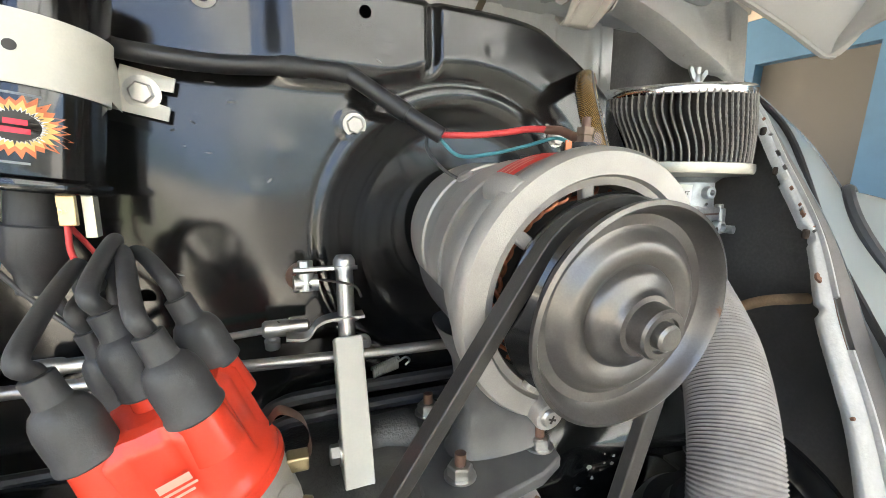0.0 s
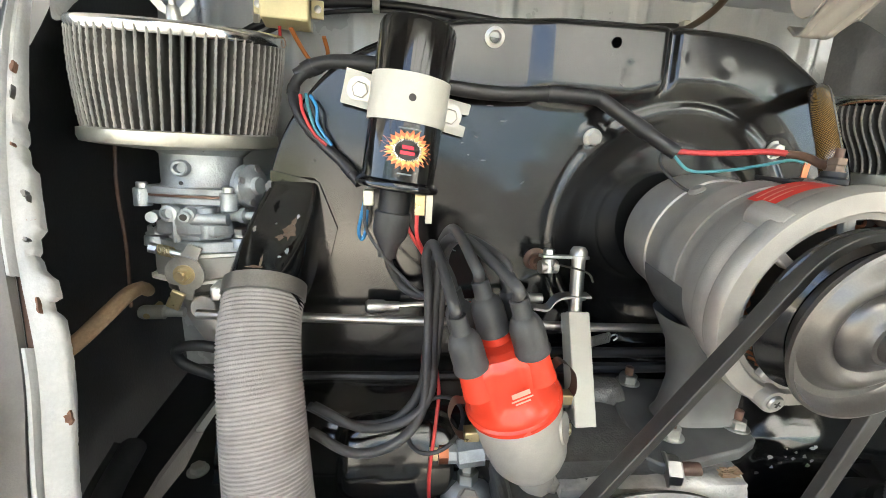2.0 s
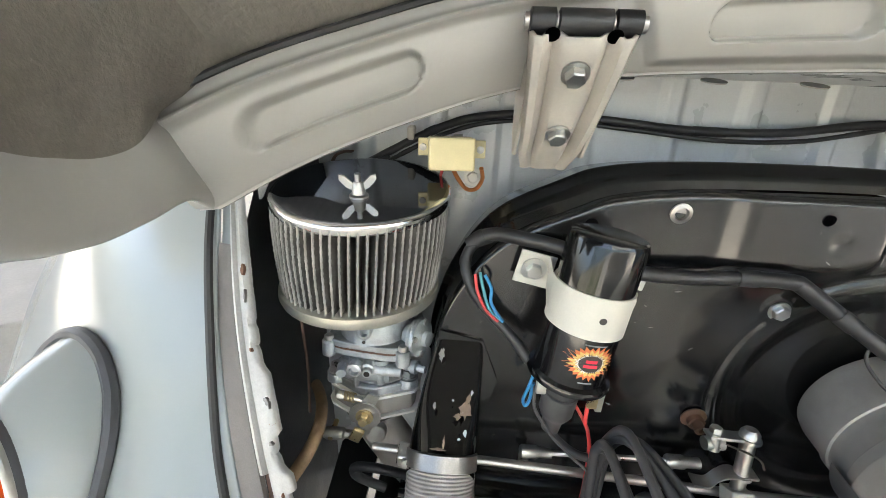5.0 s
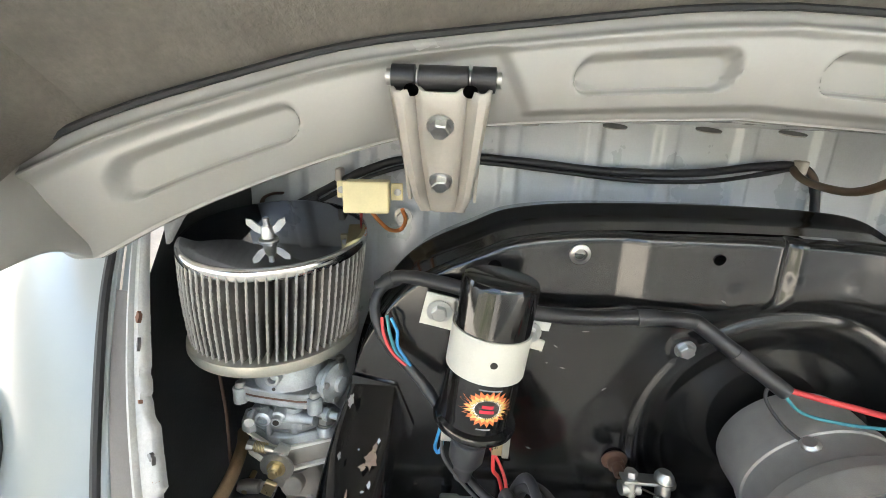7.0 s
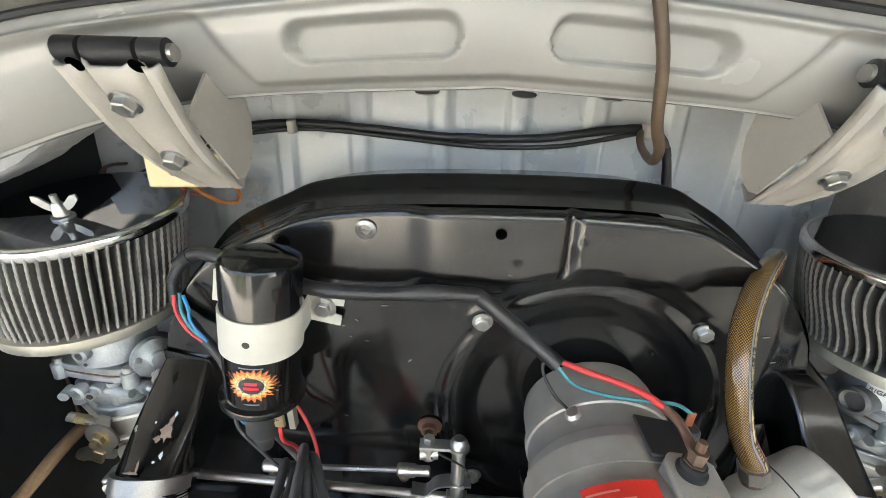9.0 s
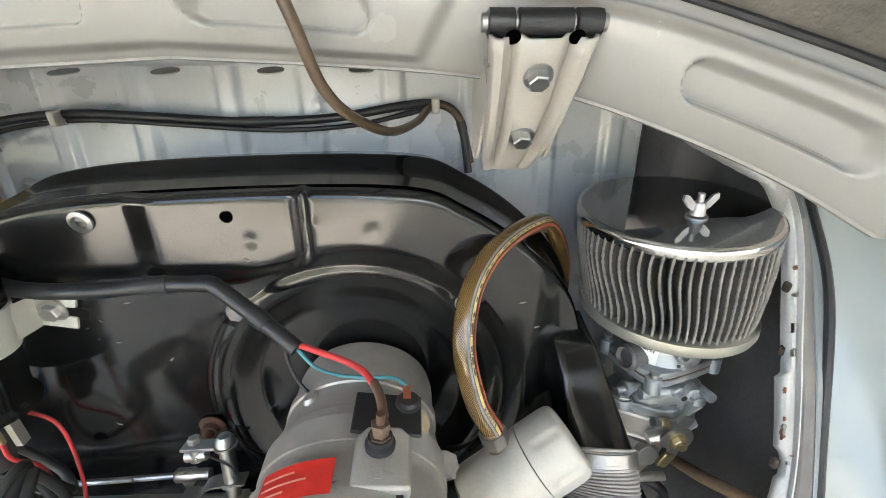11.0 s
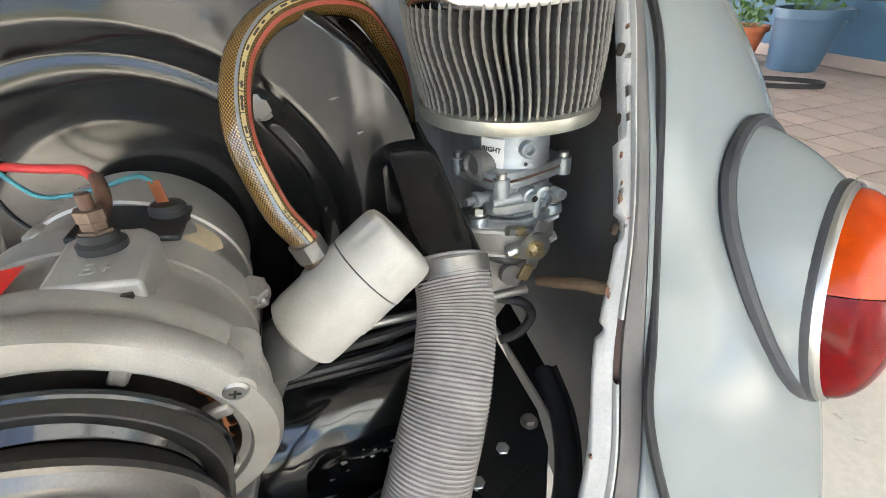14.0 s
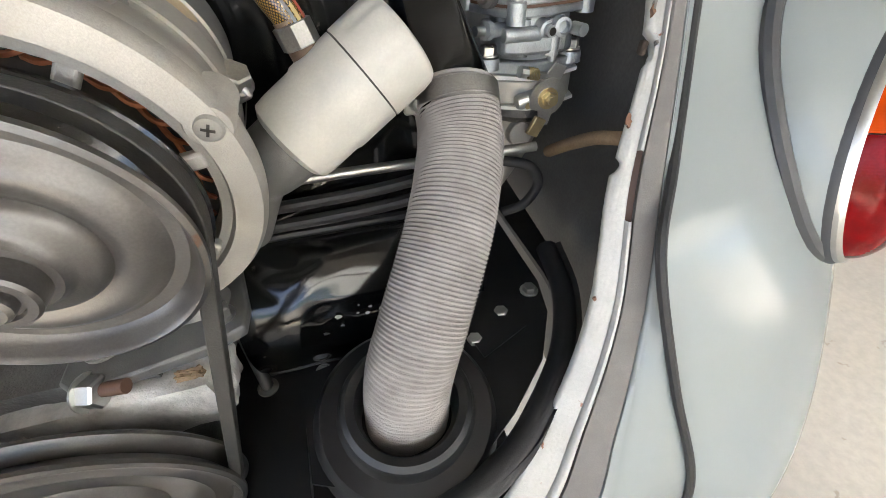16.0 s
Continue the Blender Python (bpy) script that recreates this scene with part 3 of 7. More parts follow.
BEAD = {-1: [(0.510, 0.42, 1.09), (0.510, 0.200, 1.05), (0.497, 0.075, 0.995), (0.478, 0.018, 0.948), (0.4641, -0.0242, 0.895), (0.4386, -0.0851, 0.80), (0.4061, -0.1318, 0.745), (0.385, -0.1631, 0.7057), (0.3845, -0.1979, 0.625), (0.399, -0.2267, 0.52), (0.42, -0.235, 0.40), (0.44, -0.23, 0.2)],
        1: [(0.500, 0.42, 1.09), (0.498, 0.215, 1.05), (0.492, 0.100, 0.988), (0.4785, 0.042, 0.945), (0.462, -0.012, 0.895), (0.4379, -0.0727, 0.80), (0.4085, -0.1241, 0.745), (0.3873, -0.1618, 0.7057), (0.4001, -0.2037, 0.625), (0.4322, -0.2415, 0.52), (0.45, -0.25, 0.40), (0.46, -0.24, 0.2)]}
# arch of each wing above and below: width, drop, roundness, radius about the wheel
ARCH = {-1: ((0.464, 0.315, 1.6, 0.675), (0.393, 0.60, 2.218, 0.802)), 1: ((0.428, 0.52, 1.952, 0.680), (0.126, 0.476, 2.904, 0.831))}


def thick_strip(rows):
    """Joins several rows of points, one after another, into a sheet."""
    gg = Geo()
    n = len(rows[0])
    vs = [p for r in rows for p in r]
    fs = [(k * n + i, k * n + i + 1, (k + 1) * n + i + 1, (k + 1) * n + i) for k in range(len(rows) - 1) for i in range(n - 1)]
    return gg.raw(vs, fs)


def at_heights(table, side, heights):
    """Points of a downward edge at the given heights."""
    c = curve_points(table, 10)
    out = []
    for z in heights:
        k = next((i for i in range(len(c) - 1) if c[i + 1].z <= z), len(c) - 2)
        f = min(1, max(0, (c[k].z - z) / max(1e-6, c[k].z - c[k + 1].z)))
        p = c[k].lerp(c[k + 1], f)
        out.append(V(side * p.x, p.y, z))
    return out


def wing_point(side, u, v):
    c = wing_point.beads[side]
    f = u * (len(c) - 1)
    i = min(int(f), len(c) - 2)
    b = c[i].lerp(c[i + 1], f - i)
    t = ramp(b.z, 0.35, 1.0)
    w, h, p, even = (lo + (hi - lo) * t for hi, lo in zip(*ARCH[side]))
    r = V(0, b.y - 0.5, b.z - 0.38)
    # the even arch takes over gently from the line of the beading
    k = (ramp(v, -0.25, 0.9) - ramp(0, -0.25, 0.9)) / (1 - ramp(0, -0.25, 0.9))
    drop = h * (1 - (1 - v ** p) ** (1 / p)) - (even - r.length) * k
    r.normalize()
    return V(side * (b.x + (0.42 + 0.075 * (b.z - 0.2) / 0.85 - b.x) * k + w * v), b.y - r.y * drop, b.z - r.z * drop)


wing_point.beads = {sd: curve_points(BEAD[sd], 8) for sd in (-1, 1)}

for side, nm in ((-1, "left"), (1, "right")):
    body = thing("car_body_" + nm, (side * 0.5, 0.1, 0.0), "light blue-grey rear quarter and wing of a car, glossy", "car body", kind="structure")
    zs = [1.02 - 0.0025 * i for i in range(233)]
    so, fi = at_heights(SEAL_EDGE[side], side, zs), at_heights(FLANGE_EDGE[side], side, zs)
    nrm = []
    for i in range(len(zs)):
        t = so[min(i + 1, len(zs) - 1)] - so[max(0, i - 1)]
        q = (fi[i] - so[i]).cross(t).normalized()
        nrm.append(q if q.y < 0 else -q)

    def rail(profile, i0=0, i1=len(zs)):
        """A strip along the opening: across it from the seal's outer edge (0) to the flange's inner edge (1), and how far it stands proud."""
        return thick_strip([[so[i].lerp(fi[i], f(i) if callable(f) else f) + nrm[i] * (h(i) if callable(h) else h) for i in range(i0, i1)] for f, h in profile])

    # ragged inner edge: broad tongues between notches, small chips along them
    tongues = ((0.846, 0.806, 0.11), (0.786, 0.770, 0.12), (0.764, 0.30, 0.10)) if side < 0 else ((0.853, 0.809, 0.20), (0.797, 0.745, 0.10), (0.741, 0.30, 0.14))

    def ragged(i):
        z = zs[i]
        k = -0.06 - 0.05 * ramp(z, 0.76, 0.80) + 0.008 * noise.noise(V(z * 90, side * 5, 7)) + 0.010 * noise.noise(V(z * 300, side * 9, 0))
        for hi, lo, w in tongues:
            k += (w + 0.02) * ramp(hi - z, 0, 0.0025) * ramp(z - lo, 0, 0.003)
        for nz in ((0.871, 0.857, 0.795) if side < 0 else (0.862, 0.803)):
            k -= 0.06 * math.exp(-((z - nz) / 0.0018) ** 2)
        return 1 + k

    def wrinkle(i):
        return 0.0012 + 0.0022 * noise.noise(V(zs[i] * 38, side * 2, 1)) * ramp(0.80 - zs[i], 0, 0.05)

    part("lid_flange", rail([(0.66, -0.004), (0.665, 0.001), (0.72, 0.0006), (0.80, wrinkle), (lambda i: ragged(i) - 0.05, 0.0004), (ragged, -0.001), (lambda i: ragged(i) + 0.015, -0.004), (lambda i: ragged(i) - 0.01, -0.008)]), "flange", body, "white painted flange chipped to rust along its edge", smooth=50)
    # paint broken away to rust and bare steel along the edge
    rnd = random.Random(31 + side)
    for k in range(13):
        i = rnd.randrange(30, 200)
        f, long, wide = ragged(i) - rnd.uniform(0.0, 0.10), rnd.uniform(0.0015, 0.0065), rnd.uniform(0.0006, 0.0022)
        c8 = so[i].lerp(fi[i], f) + nrm[i] * 0.0034
        e8 = (so[i + 2] - so[i - 2]).normalized()
        f8 = (fi[i] - so[i]).normalized()
        chip = [c8 + e8 * (long * rnd.uniform(0.5, 1.1) * math.cos(q)) + f8 * (wide * rnd.uniform(0.4, 1.3) * math.sin(q)) for q in [0.5236 * j for j in range(12)]]
        part("paint_chip", Geo().raw(chip + [p - nrm[i] * 0.0032 for p in chip], [tuple(range(12))] + [(j, (j + 1) % 12, 12 + (j + 1) % 12, 12 + j) for j in range(12)]), "rust" if k % 3 else "clamp_steel", body, "rusty break in the paint")
    cut = 96 if side < 0 else 108
    for k, (i0, i1) in enumerate(((0, cut), (cut + 14, len(zs)))):
        part("edge_bead", rail([(0.50, -0.003), (0.515, 0.0022), (0.55, 0.0046), (0.60, 0.0046), (0.635, 0.0022), (0.65, -0.004)], i0, i1), "flange", body, "rolled pale bead beside the seal", smooth=60)
    part("gutter", rail([(0.49, -0.005), (0.68, -0.006)]), "brown_wire", body, "rusty gutter under the bead")
    top = next(i for i, z in enumerate(zs) if z < (0.922 if side < 0 else 0.943))
    part("channel_seal", rail([(0.03, -0.003), (0.03, 0.0018), (0.09, 0.0026), (0.25, 0.0022), (0.40, 0.0026), (0.475, 0.0018), (0.48, -0.004)], top), "seal", body, "flat grey rubber lid seal in its channel")
    part("seal_channel", rail([(-0.02, -0.004), (0.48, -0.0045)]), "body", body)
    bd = at_heights(BEAD[side], side, zs)
    rows = []
    for t, bulge in ((-0.02, -0.004), (0.0, 0.001), (0.06, 0.0022), (0.14, 0.001), (0.3, 0.002), (0.5, 0.004), (0.7, 0.003), (0.9, 0.001), (1.0, -0.002)):
        rows.append([so[i].lerp(bd[i], t) + nrm[i] * (bulge * min(1.0, (bd[i] - so[i]).length / 0.03) + (0.0012 if 0 <= t < 0.2 else 0)) for i in range(len(zs))])
    part("apron", thick_strip(rows), "body", body, smooth=60)
    line = [V(side * (p.x - 0.001), p.y - 0.002, p.z) for p in wing_point.beads[side]]
    part("wing_beading", Geo().tube(line, 0.0034, 8), "rubber", body, "thin black beading between wing and body")
    part("wing", Geo().grid(lambda u, v: wing_point(side, u, v), 90, 60), "body", body, smooth=60)
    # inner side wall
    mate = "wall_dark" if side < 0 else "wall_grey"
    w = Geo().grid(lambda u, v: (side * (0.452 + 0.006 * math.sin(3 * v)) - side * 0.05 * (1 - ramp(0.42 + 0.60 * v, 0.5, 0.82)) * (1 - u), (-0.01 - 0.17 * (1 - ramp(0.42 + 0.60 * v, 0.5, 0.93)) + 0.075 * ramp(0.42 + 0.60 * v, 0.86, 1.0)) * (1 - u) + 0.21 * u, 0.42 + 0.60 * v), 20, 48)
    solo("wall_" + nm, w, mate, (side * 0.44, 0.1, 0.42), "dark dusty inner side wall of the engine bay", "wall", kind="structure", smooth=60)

    # lip of the opening, turning inwards under the hood at the upper corner
    edge = curve_points([(0.446, 0.036, 0.950), (0.442, 0.052, 0.970), (0.432, 0.053, 0.976), (0.418, 0.055, 0.984), (0.406, 0.057, 0.990), (0.394, 0.060, 0.996), (0.380, 0.064, 1.006), (0.345, 0.073, 1.026), (0.29, 0.084, 1.047), (0.22, 0.093, 1.058)], 6)
    rag = [0.0014 * noise.noise(V(i * 0.9, side * 3, 0)) for i in range(len(edge))]
    band = [[V(side * (p.x + a * ramp(0.45 - p.x, 0, 0.02)), p.y + b * ramp(0.46 - p.x, 0, 0.05) + (rag[i] if k < 5 else 0), p.z + c + (rag[i] if k < 5 else 0)) for i, p in enumerate(edge)] for k, (a, b, c) in enumerate(((0.0, 0.040, -0.003), (0.0, 0.020, -0.004), (0.0, 0.002, -0.0032), (0.0, -0.0012, -0.001), (0.0, 0.0, 0.001), (0.006, 0.010, 0.012), (0.018, 0.026, 0.036), (0.030, 0.060, 0.085)))]
    part("corner_lip", thick_strip(band), "flange", body, "pale lip of the opening under the hood corner", smooth=50)

# bulkhead with pressed upright ribs
def bulk_y(x, z):
    y = 0.192 + lean(z) * 0.9
    for rx in (-0.397, -0.311, -0.225, -0.139, -0.047, 0.038, 0.125, 0.210, 0.295, 0.371):
        y -= 0.006 * (ramp(x, rx - 0.0125, rx - 0.0085) - ramp(x, rx + 0.0085, rx + 0.0125))
    return y + 0.001 * noise.noise(V(x * 9, z * 9, 0))


g = Geo().grid(lambda u, v: (-0.475 + 0.88 * u, bulk_y(-0.475 + 0.88 * u, 0.45 + 0.61 * v), 0.45 + 0.61 * v), 260, 30)
solo("wall_bulkhead", g, "body_in", (0, 0.2, 0.45), "grey painted bulkhead with pressed vertical ribs", "bulkhead", kind="structure", smooth=60)
solo("wall_recess", Geo().box((0.40, 0.335, 0.76), (0.16, 0.02, 0.68)).box((0.478, 0.25, 0.76), (0.006, 0.18, 0.68)), "wall_grey", (0.40, 0.335, 0.42), "dark recess behind the bulkhead edge", "wall", kind="structure")
rail = thing("rail", (0, 0.1, 1.05), "grey painted body rail above the bulkhead", "body rail", kind="structure")
part("rail_face", thick_strip([[V(x * 0.09 - 0.45, 0.215, 1.058) for x in range(11)], [V(x * 0.09 - 0.45, 0.10, 1.060 + 0.006 * math.sin(x * .314)) for x in range(11)], [V(x * 0.09 - 0.45, 0.092, 1.066) for x in range(11)], [V(x * 0.09 - 0.45, 0.075, 1.085) for x in range(11)], [V(x * 0.09 - 0.45, 0.08, 1.20) for x in range(11)]]), "body_in", rail)
for x in (-0.135, -0.055, 0.03, 0.105):
    part("notch", Geo().lathe([(0.011, 0), (0.0105, 0.0012), (0.0085, 0.0014), (0.007, 0.0004), (0, 0.0004)], (x, 0.118, 1.0575), (0, 0.2, -1), 20), "lid", rail)
solo("ceiling", Geo().box((0, 0.16, 1.28), (1.0, 0.16, 0.16)), "body", (0, 0.16, 1.2), "body panel above the lid hinges", "body panel", kind="structure")

# ---- engine lid, open ----
LOW = [(0, 1.069), (0.16, 1.060), (0.245, 1.046), (0.322, 1.020), (0.382, 0.994), (0.43, 0.967)]
UPP = [(0, 1.132), (0.07, 1.128), (0.204, 1.110), (0.27, 1.098), (0.332, 1.079), (0.39, 1.058), (0.445, 1.031)]


def smooth_table(t):
    return [(p.x, p.y) for p in curve_points([(a, b, 0) for a, b in t], 6)]


LOW, UPP = smooth_table(LOW), smooth_table(UPP)


def oval(x, t, x0, x1, t0, t1):
    """1 inside a slot with round ends."""
    r = (t1 - t0) / 2
    cx = min(max(x, x0 + r * 0.06), x1 - r * 0.06)
    d = math.hypot((x - cx) / 0.06, (t - (t0 + t1) / 2))
    return 1 - ramp(d, r * 0.66, r * 1.06)


def lid_frame(u, v):
    x = -0.44 + 0.88 * u
    ax = abs(x)
    zl, zu = interp(ax, LOW), interp(ax, UPP)
    z = zl + (zu - zl) * v
    y = 0.025 - 0.4 * x * x - 0.020 * v
    y -= 0.012 * math.sin(math.pi * min(1, v * 1.02)) ** 0.8 + 0.009 * math.exp(-((v - 0.82) / 0.05) ** 2)
    s = 0.013 * (oval(ax, v, 0.025, 0.128, 0.26, 0.66) + oval(ax, v, 0.295, 0.40, 0.26, 0.66))
    y += s
    y += 0.012 * math.exp(-((ax - 0.21) / 0.035) ** 2) * (1 - v)
    # raised panel between the hinges with slanting ends
    y -= 0.006 * ramp(0.170 - ax + 0.03 * (v - 0.5), 0, 0.010) * ramp(v, 0.05, 0.14) * (1 - ramp(v, 0.76, 0.84))
    return (x, y, z)


lid = thing("rear_hood", (0, 0.0, 1.06), "open grey rear hood with pressed inner frame and hinges", "car hood")
part("inner_frame", Geo().grid(lid_frame, 441, 72), "lid", lid, smooth=60)
part("frame_hem", Geo().tube([V(*lid_frame(i / 80, 0.0)) + V(0, 0.004, 0.001) for i in range(81)], 0.0035, 6), "lid", lid)


def lid_skin(u, v):
    x = (-0.47 + 0.94 * u)
    ax = min(abs(x), 0.445)
    z = interp(ax, UPP)
    y = 0.004 - 0.4 * x * x
    # the lid rises rearwards over the opening
    return (x * (1 + 0.10 * math.sin(2.4 * v)), y - 0.60 * v + 0.012, z - 0.003 + 0.40 * v + 0.05 * math.sin(math.pi * v))


part("hood_pad", Geo().grid(lid_skin, 60, 30), "pad", lid, "dark grey textured sound pad", smooth=60)
bb = [V(*lid_skin(i / 80, 0.0)) + V(0, -0.007, 0.000) for i in range(81)]
part("pad_edge", Geo().tube(bb, 0.0045, 8), "lid", lid)
part("pad_trim", Geo().tube([p + V(0, -0.006, 0.004) for p in bb], 0.0022, 6), "rubber", lid, "dark edge strip")
for side in (-1, 1):
    def flank(u, v):
        # side frame of the lid, running rearwards from the corner
        e = [V(0.430, -0.050, 0.967), V(0.425, -0.086, 0.985), V(0.425, -0.121, 0.985), V(0.425, -0.160, 0.986), V(0.428, -0.20, 0.999), V(0.435, -0.30, 1.05), V(0.43, -0.45, 1.13)]
        t = [V(0.440, -0.066, 1.031), V(0.420, -0.103, 1.023), V(0.418, -0.122, 1.018), V(0.418, -0.147, 1.020), V(0.412, -0.19, 1.036), V(0.40, -0.30, 1.10), V(0.40, -0.45, 1.2)]
        a = curve_points(e, 8)[int(round(u * 48))]
        b = curve_points(t, 8)[int(round(u * 48))]
        p = a.lerp(b, v)
        n4 = V(-0.6, 0, -0.8)
        return (side * (p.x + n4.x * 0.016 * math.sin(math.pi * v)), p.y, p.z + n4.z * 0.016 * math.sin(math.pi * v))
    part("side_frame", Geo().grid(flank, 49, 14), "lid", lid, smooth=60)
    def fill(u, v):
        # cheek between the side frame and the pad
        a = V(*flank(u, 1.0))
        k = min(1.0, max(0.0, (-0.072 - a.y) / 0.6))
        b = V(*lid_skin((side * 0.40 + 0.47) / 0.94, k))
        return a.lerp(b + V(0, 0.0, 0.003), v)
    part("side_cheek", Geo().grid(fill, 49, 4), "pad", lid, smooth=60)
    part("side_seal", Geo().tube([V(*flank(i / 48, 0.0)) + V(side * 0.004, 0, 0.002) for i in range(22, 49)], 0.004, 8), "seal", lid)

# lid hinges
def hinge(cx, dy):
    rows = []
    # folded sheet: two side ribs, a channel, running from the pivot down and forward to a rounded lobe
    prof = [(-0.031, 0.003), (-0.028, -0.001), (-0.023, -0.0015), (-0.0195, 0.002), (-0.0165, 0.0065), (-0.0135, 0.002), (-0.010, -0.001), (0, -0.0012), (0.010, -0.001), (0.0135, 0.002), (0.0165, 0.0065), (0.0195, 0.002), (0.023, -0.0015), (0.028, -0.001), (0.031, 0.003)]
    a, b = V(cx, -0.045 + dy, 1.076), V(cx, 0.028 + dy, 0.992)
    d = (b - a)
    nrm = V(0, -d.z, d.y).normalized()
    nrm = nrm if nrm.y < 0 else -nrm
    for i in range(13):
        t = i / 12
        w = (1.0 - 0.30 * t if t < 0.7 else 0.79 - 0.16 * ((t - 0.7) / 0.3) ** 2) * 0.93
        dep = 1.0 if t < 0.75 else 1 - 3.0 * (t - 0.75)
        p = a + d * t + nrm * (0.008 * math.sin(math.pi * t))
        rows.append([p + V(x * w, 0, 0) - nrm * (h * dep) for x, h in prof])
    # the end curls back over a radius
    for k in range(1, 8):
        an = math.pi / 2 * k / 7
        w = 0.585 - 0.14 * (k / 7) ** 2
        p = b + d.normalized() * (0.011 * math.sin(an)) - nrm * (0.011 * (1 - math.cos(an)) + (0.012 if k == 7 else 0))
        rows.append([p + V(x * w, 0, 0) - nrm * (h * 0.25 * (1 - k / 7)) for x, h in prof])
    sh = thick_strip(rows)
    ob = th = part("hinge", sh, "hinge", lid, "grey painted strap hinge", smooth=45)
    so = ob.modifiers.new("thick", "SOLIDIFY")
    so.thickness = 0.0025
    for sx in (-1, 1):
        part("side_cheek", Geo().prism([(0, 0), (0.064, 0.0), (0.070, 0.006), (0.072, 0.014), (0.071, 0.024), (0.066, 0.036), (0.056, 0.048), (0.040, 0.056), (0, 0.058)], a + V(sx * 0.0235, 0, 0) + d * 0.3 + nrm * 0.002, d.normalized(), -nrm, V(sx * 0.002, 0, 0)), "hinge", th)
    for t in (0.17, 0.58):
        q = a + d * t + nrm * (0.0012 + 0.008 * math.sin(math.pi * t))
        part("bolt", Geo().hexa(q, nrm, 0.0062, 0.0055, 0.0082), "zinc", th)
    pv = V(cx + 0.001, -0.036 + dy, 1.0835)
    part("pivot_pin", Geo().lathe([(0.0, -0.0325), (0.0045, -0.0325), (0.0045, 0.0325), (0, 0.0325)], pv, (1, 0, 0), 20), "steel", th)
    for x0, x1 in ((-0.030, -0.0155), (-0.0145, 0.0145), (0.0155, 0.030)):
        part("knuckle", Geo().lathe([(0.005, x0), (0.0071, x0 + .0008), (0.0071, x1 - .0008), (0.005, x1)], pv, (1, 0, 0), 28), "loom", th)
    for sx in (-0.017, 0.017):
        # notches in the hinge painted as black discs of shade
        part("notch", Geo().lathe([(0.0042, 0), (0.0042, 0.0006), (0, 0.0006)], a + V(sx * 0.97, 0, 0) + d * 0.004 + nrm * -0.002, nrm, 14), "hole_shade", th)
    return th


hinge(-0.208, 0.0)
hinge(0.217, 0.013)

# tail lamps on both wings
def tail_lamp(side):
    th = thing("tail_lamp", (side * 0.56, -0.1, 0.66), "two-tone orange and red tail lamp in a painted housing", "tail lamp", "tail lamps")
    off = V(0, 0, 0) if side > 0 else V(-0.030, 0.003, -0.010)
    c0 = V(side * 0.576, -0.131, 0.739) + off   # centre of the lens rim
    ax = V(side * 0.30, -0.88, 0.36).normalized()
    upv = V(side * 0.20, 0.446, 0.873)
    upv = (upv - ax * upv.dot(ax)).normalized()
    sd = ax.cross(upv) * -side
    # housing: from a teardrop base on the wing to the oval rim
    loop = [(0.580, -0.010, 0.838), (0.532, -0.026, 0.838), (0.5035, -0.060, 0.812), (0.4995, -0.106, 0.762), (0.508, -0.146, 0.711), (0.539, -0.1634, 0.674), (0.60, -0.15, 0.66), (0.65, -0.10, 0.70), (0.662, -0.055, 0.765), (0.63, -0.022, 0.815)]
    loop = [p + off for p in curve_points([(side * a, b, c) for a, b, c in loop + loop[:1]], 8)]
    # seat the base on the curve of the wing
    skin = [wing_point(side, 0.15 + 0.6 * i / 70, j / 60) for i in range(71) for j in range(61)]
    seat = [min(skin, key=lambda s8: (s8 - p).length_squared) for p in loop[:-1]]
    seat = [sum((seat[(i + k) % len(seat)] for k in range(-4, 5)), V(0, 0, 0)) / 9 for i in range(len(seat))]
    loop = seat + [seat[0]]

    def house(u, v):
        a = 2 * math.pi * u
        rim = c0 - sd * (0.053 * math.sin(a)) + upv * (0.082 * math.cos(a))
        f = (u % 1.0) * (len(loop) - 1)
        q = int(f)
        base = loop[q].lerp(loop[min(q + 1, len(loop) - 1)], f - q)
        return base.lerp(rim, v ** 0.9) + (rim - c0).normalized() * 0.006 * math.sin(math.pi * v)
    part("housing", Geo().grid(house, 48, 14, wrap_u=True), "body", th, smooth=60)
    ringp = [V(*house(i / 48, 0.06)) + (V(*house(i / 48, 0.06)) - (c0 - ax * 0.06)).normalized() * 0.001 for i in range(49)]
    part("base_seal", Geo().tube(ringp, 0.0062, 8, caps=False), "lamp_seal", th, "dark rubber seal round the housing")
    rim = Geo().lathe([(1.0, -0.009), (1.035, -0.004), (1.04, 0.0), (1.03, 0.004), (0.99, 0.0065), (0.975, 0.004)], c0, ax, 56, ellipse=(0.0535, 0.083), xdir=sd)
    # the lathe above uses the ellipse radii as metres
    part("chrome_rim", rim, "zinc", th, "bright metal rim")
    part("rim_gasket", Geo().lathe([(1.02, -0.008), (1.055, -0.007), (1.062, -0.002), (1.04, 0.001)], c0, ax, 56, ellipse=(0.0535, 0.083), xdir=sd), "lamp_seal", th, "dark rubber gasket")

    def lens(part_a, part_b):
        gg = Geo()
        rows = []
        for i in range(121):
            s = part_a + (part_b - part_a) * i / 120
            hw = 0.0525 * math.sqrt(max(0.0, 1 - s * s))
            row = []
            for j in range(29):
                q = -1 + 2 * j / 28
                bulge = 0.034 * math.sqrt(max(0, 1 - s * s)) * math.sqrt(max(0, 1 - q * q)) ** 0.9 + 0.00009 * math.sin(2 * math.pi * 40 * s)
                row.append(c0 + upv * (0.0815 * s) + sd * (hw * q) + ax * (0.004 + bulge))
            rows.append(row)
        return thick_strip(rows)
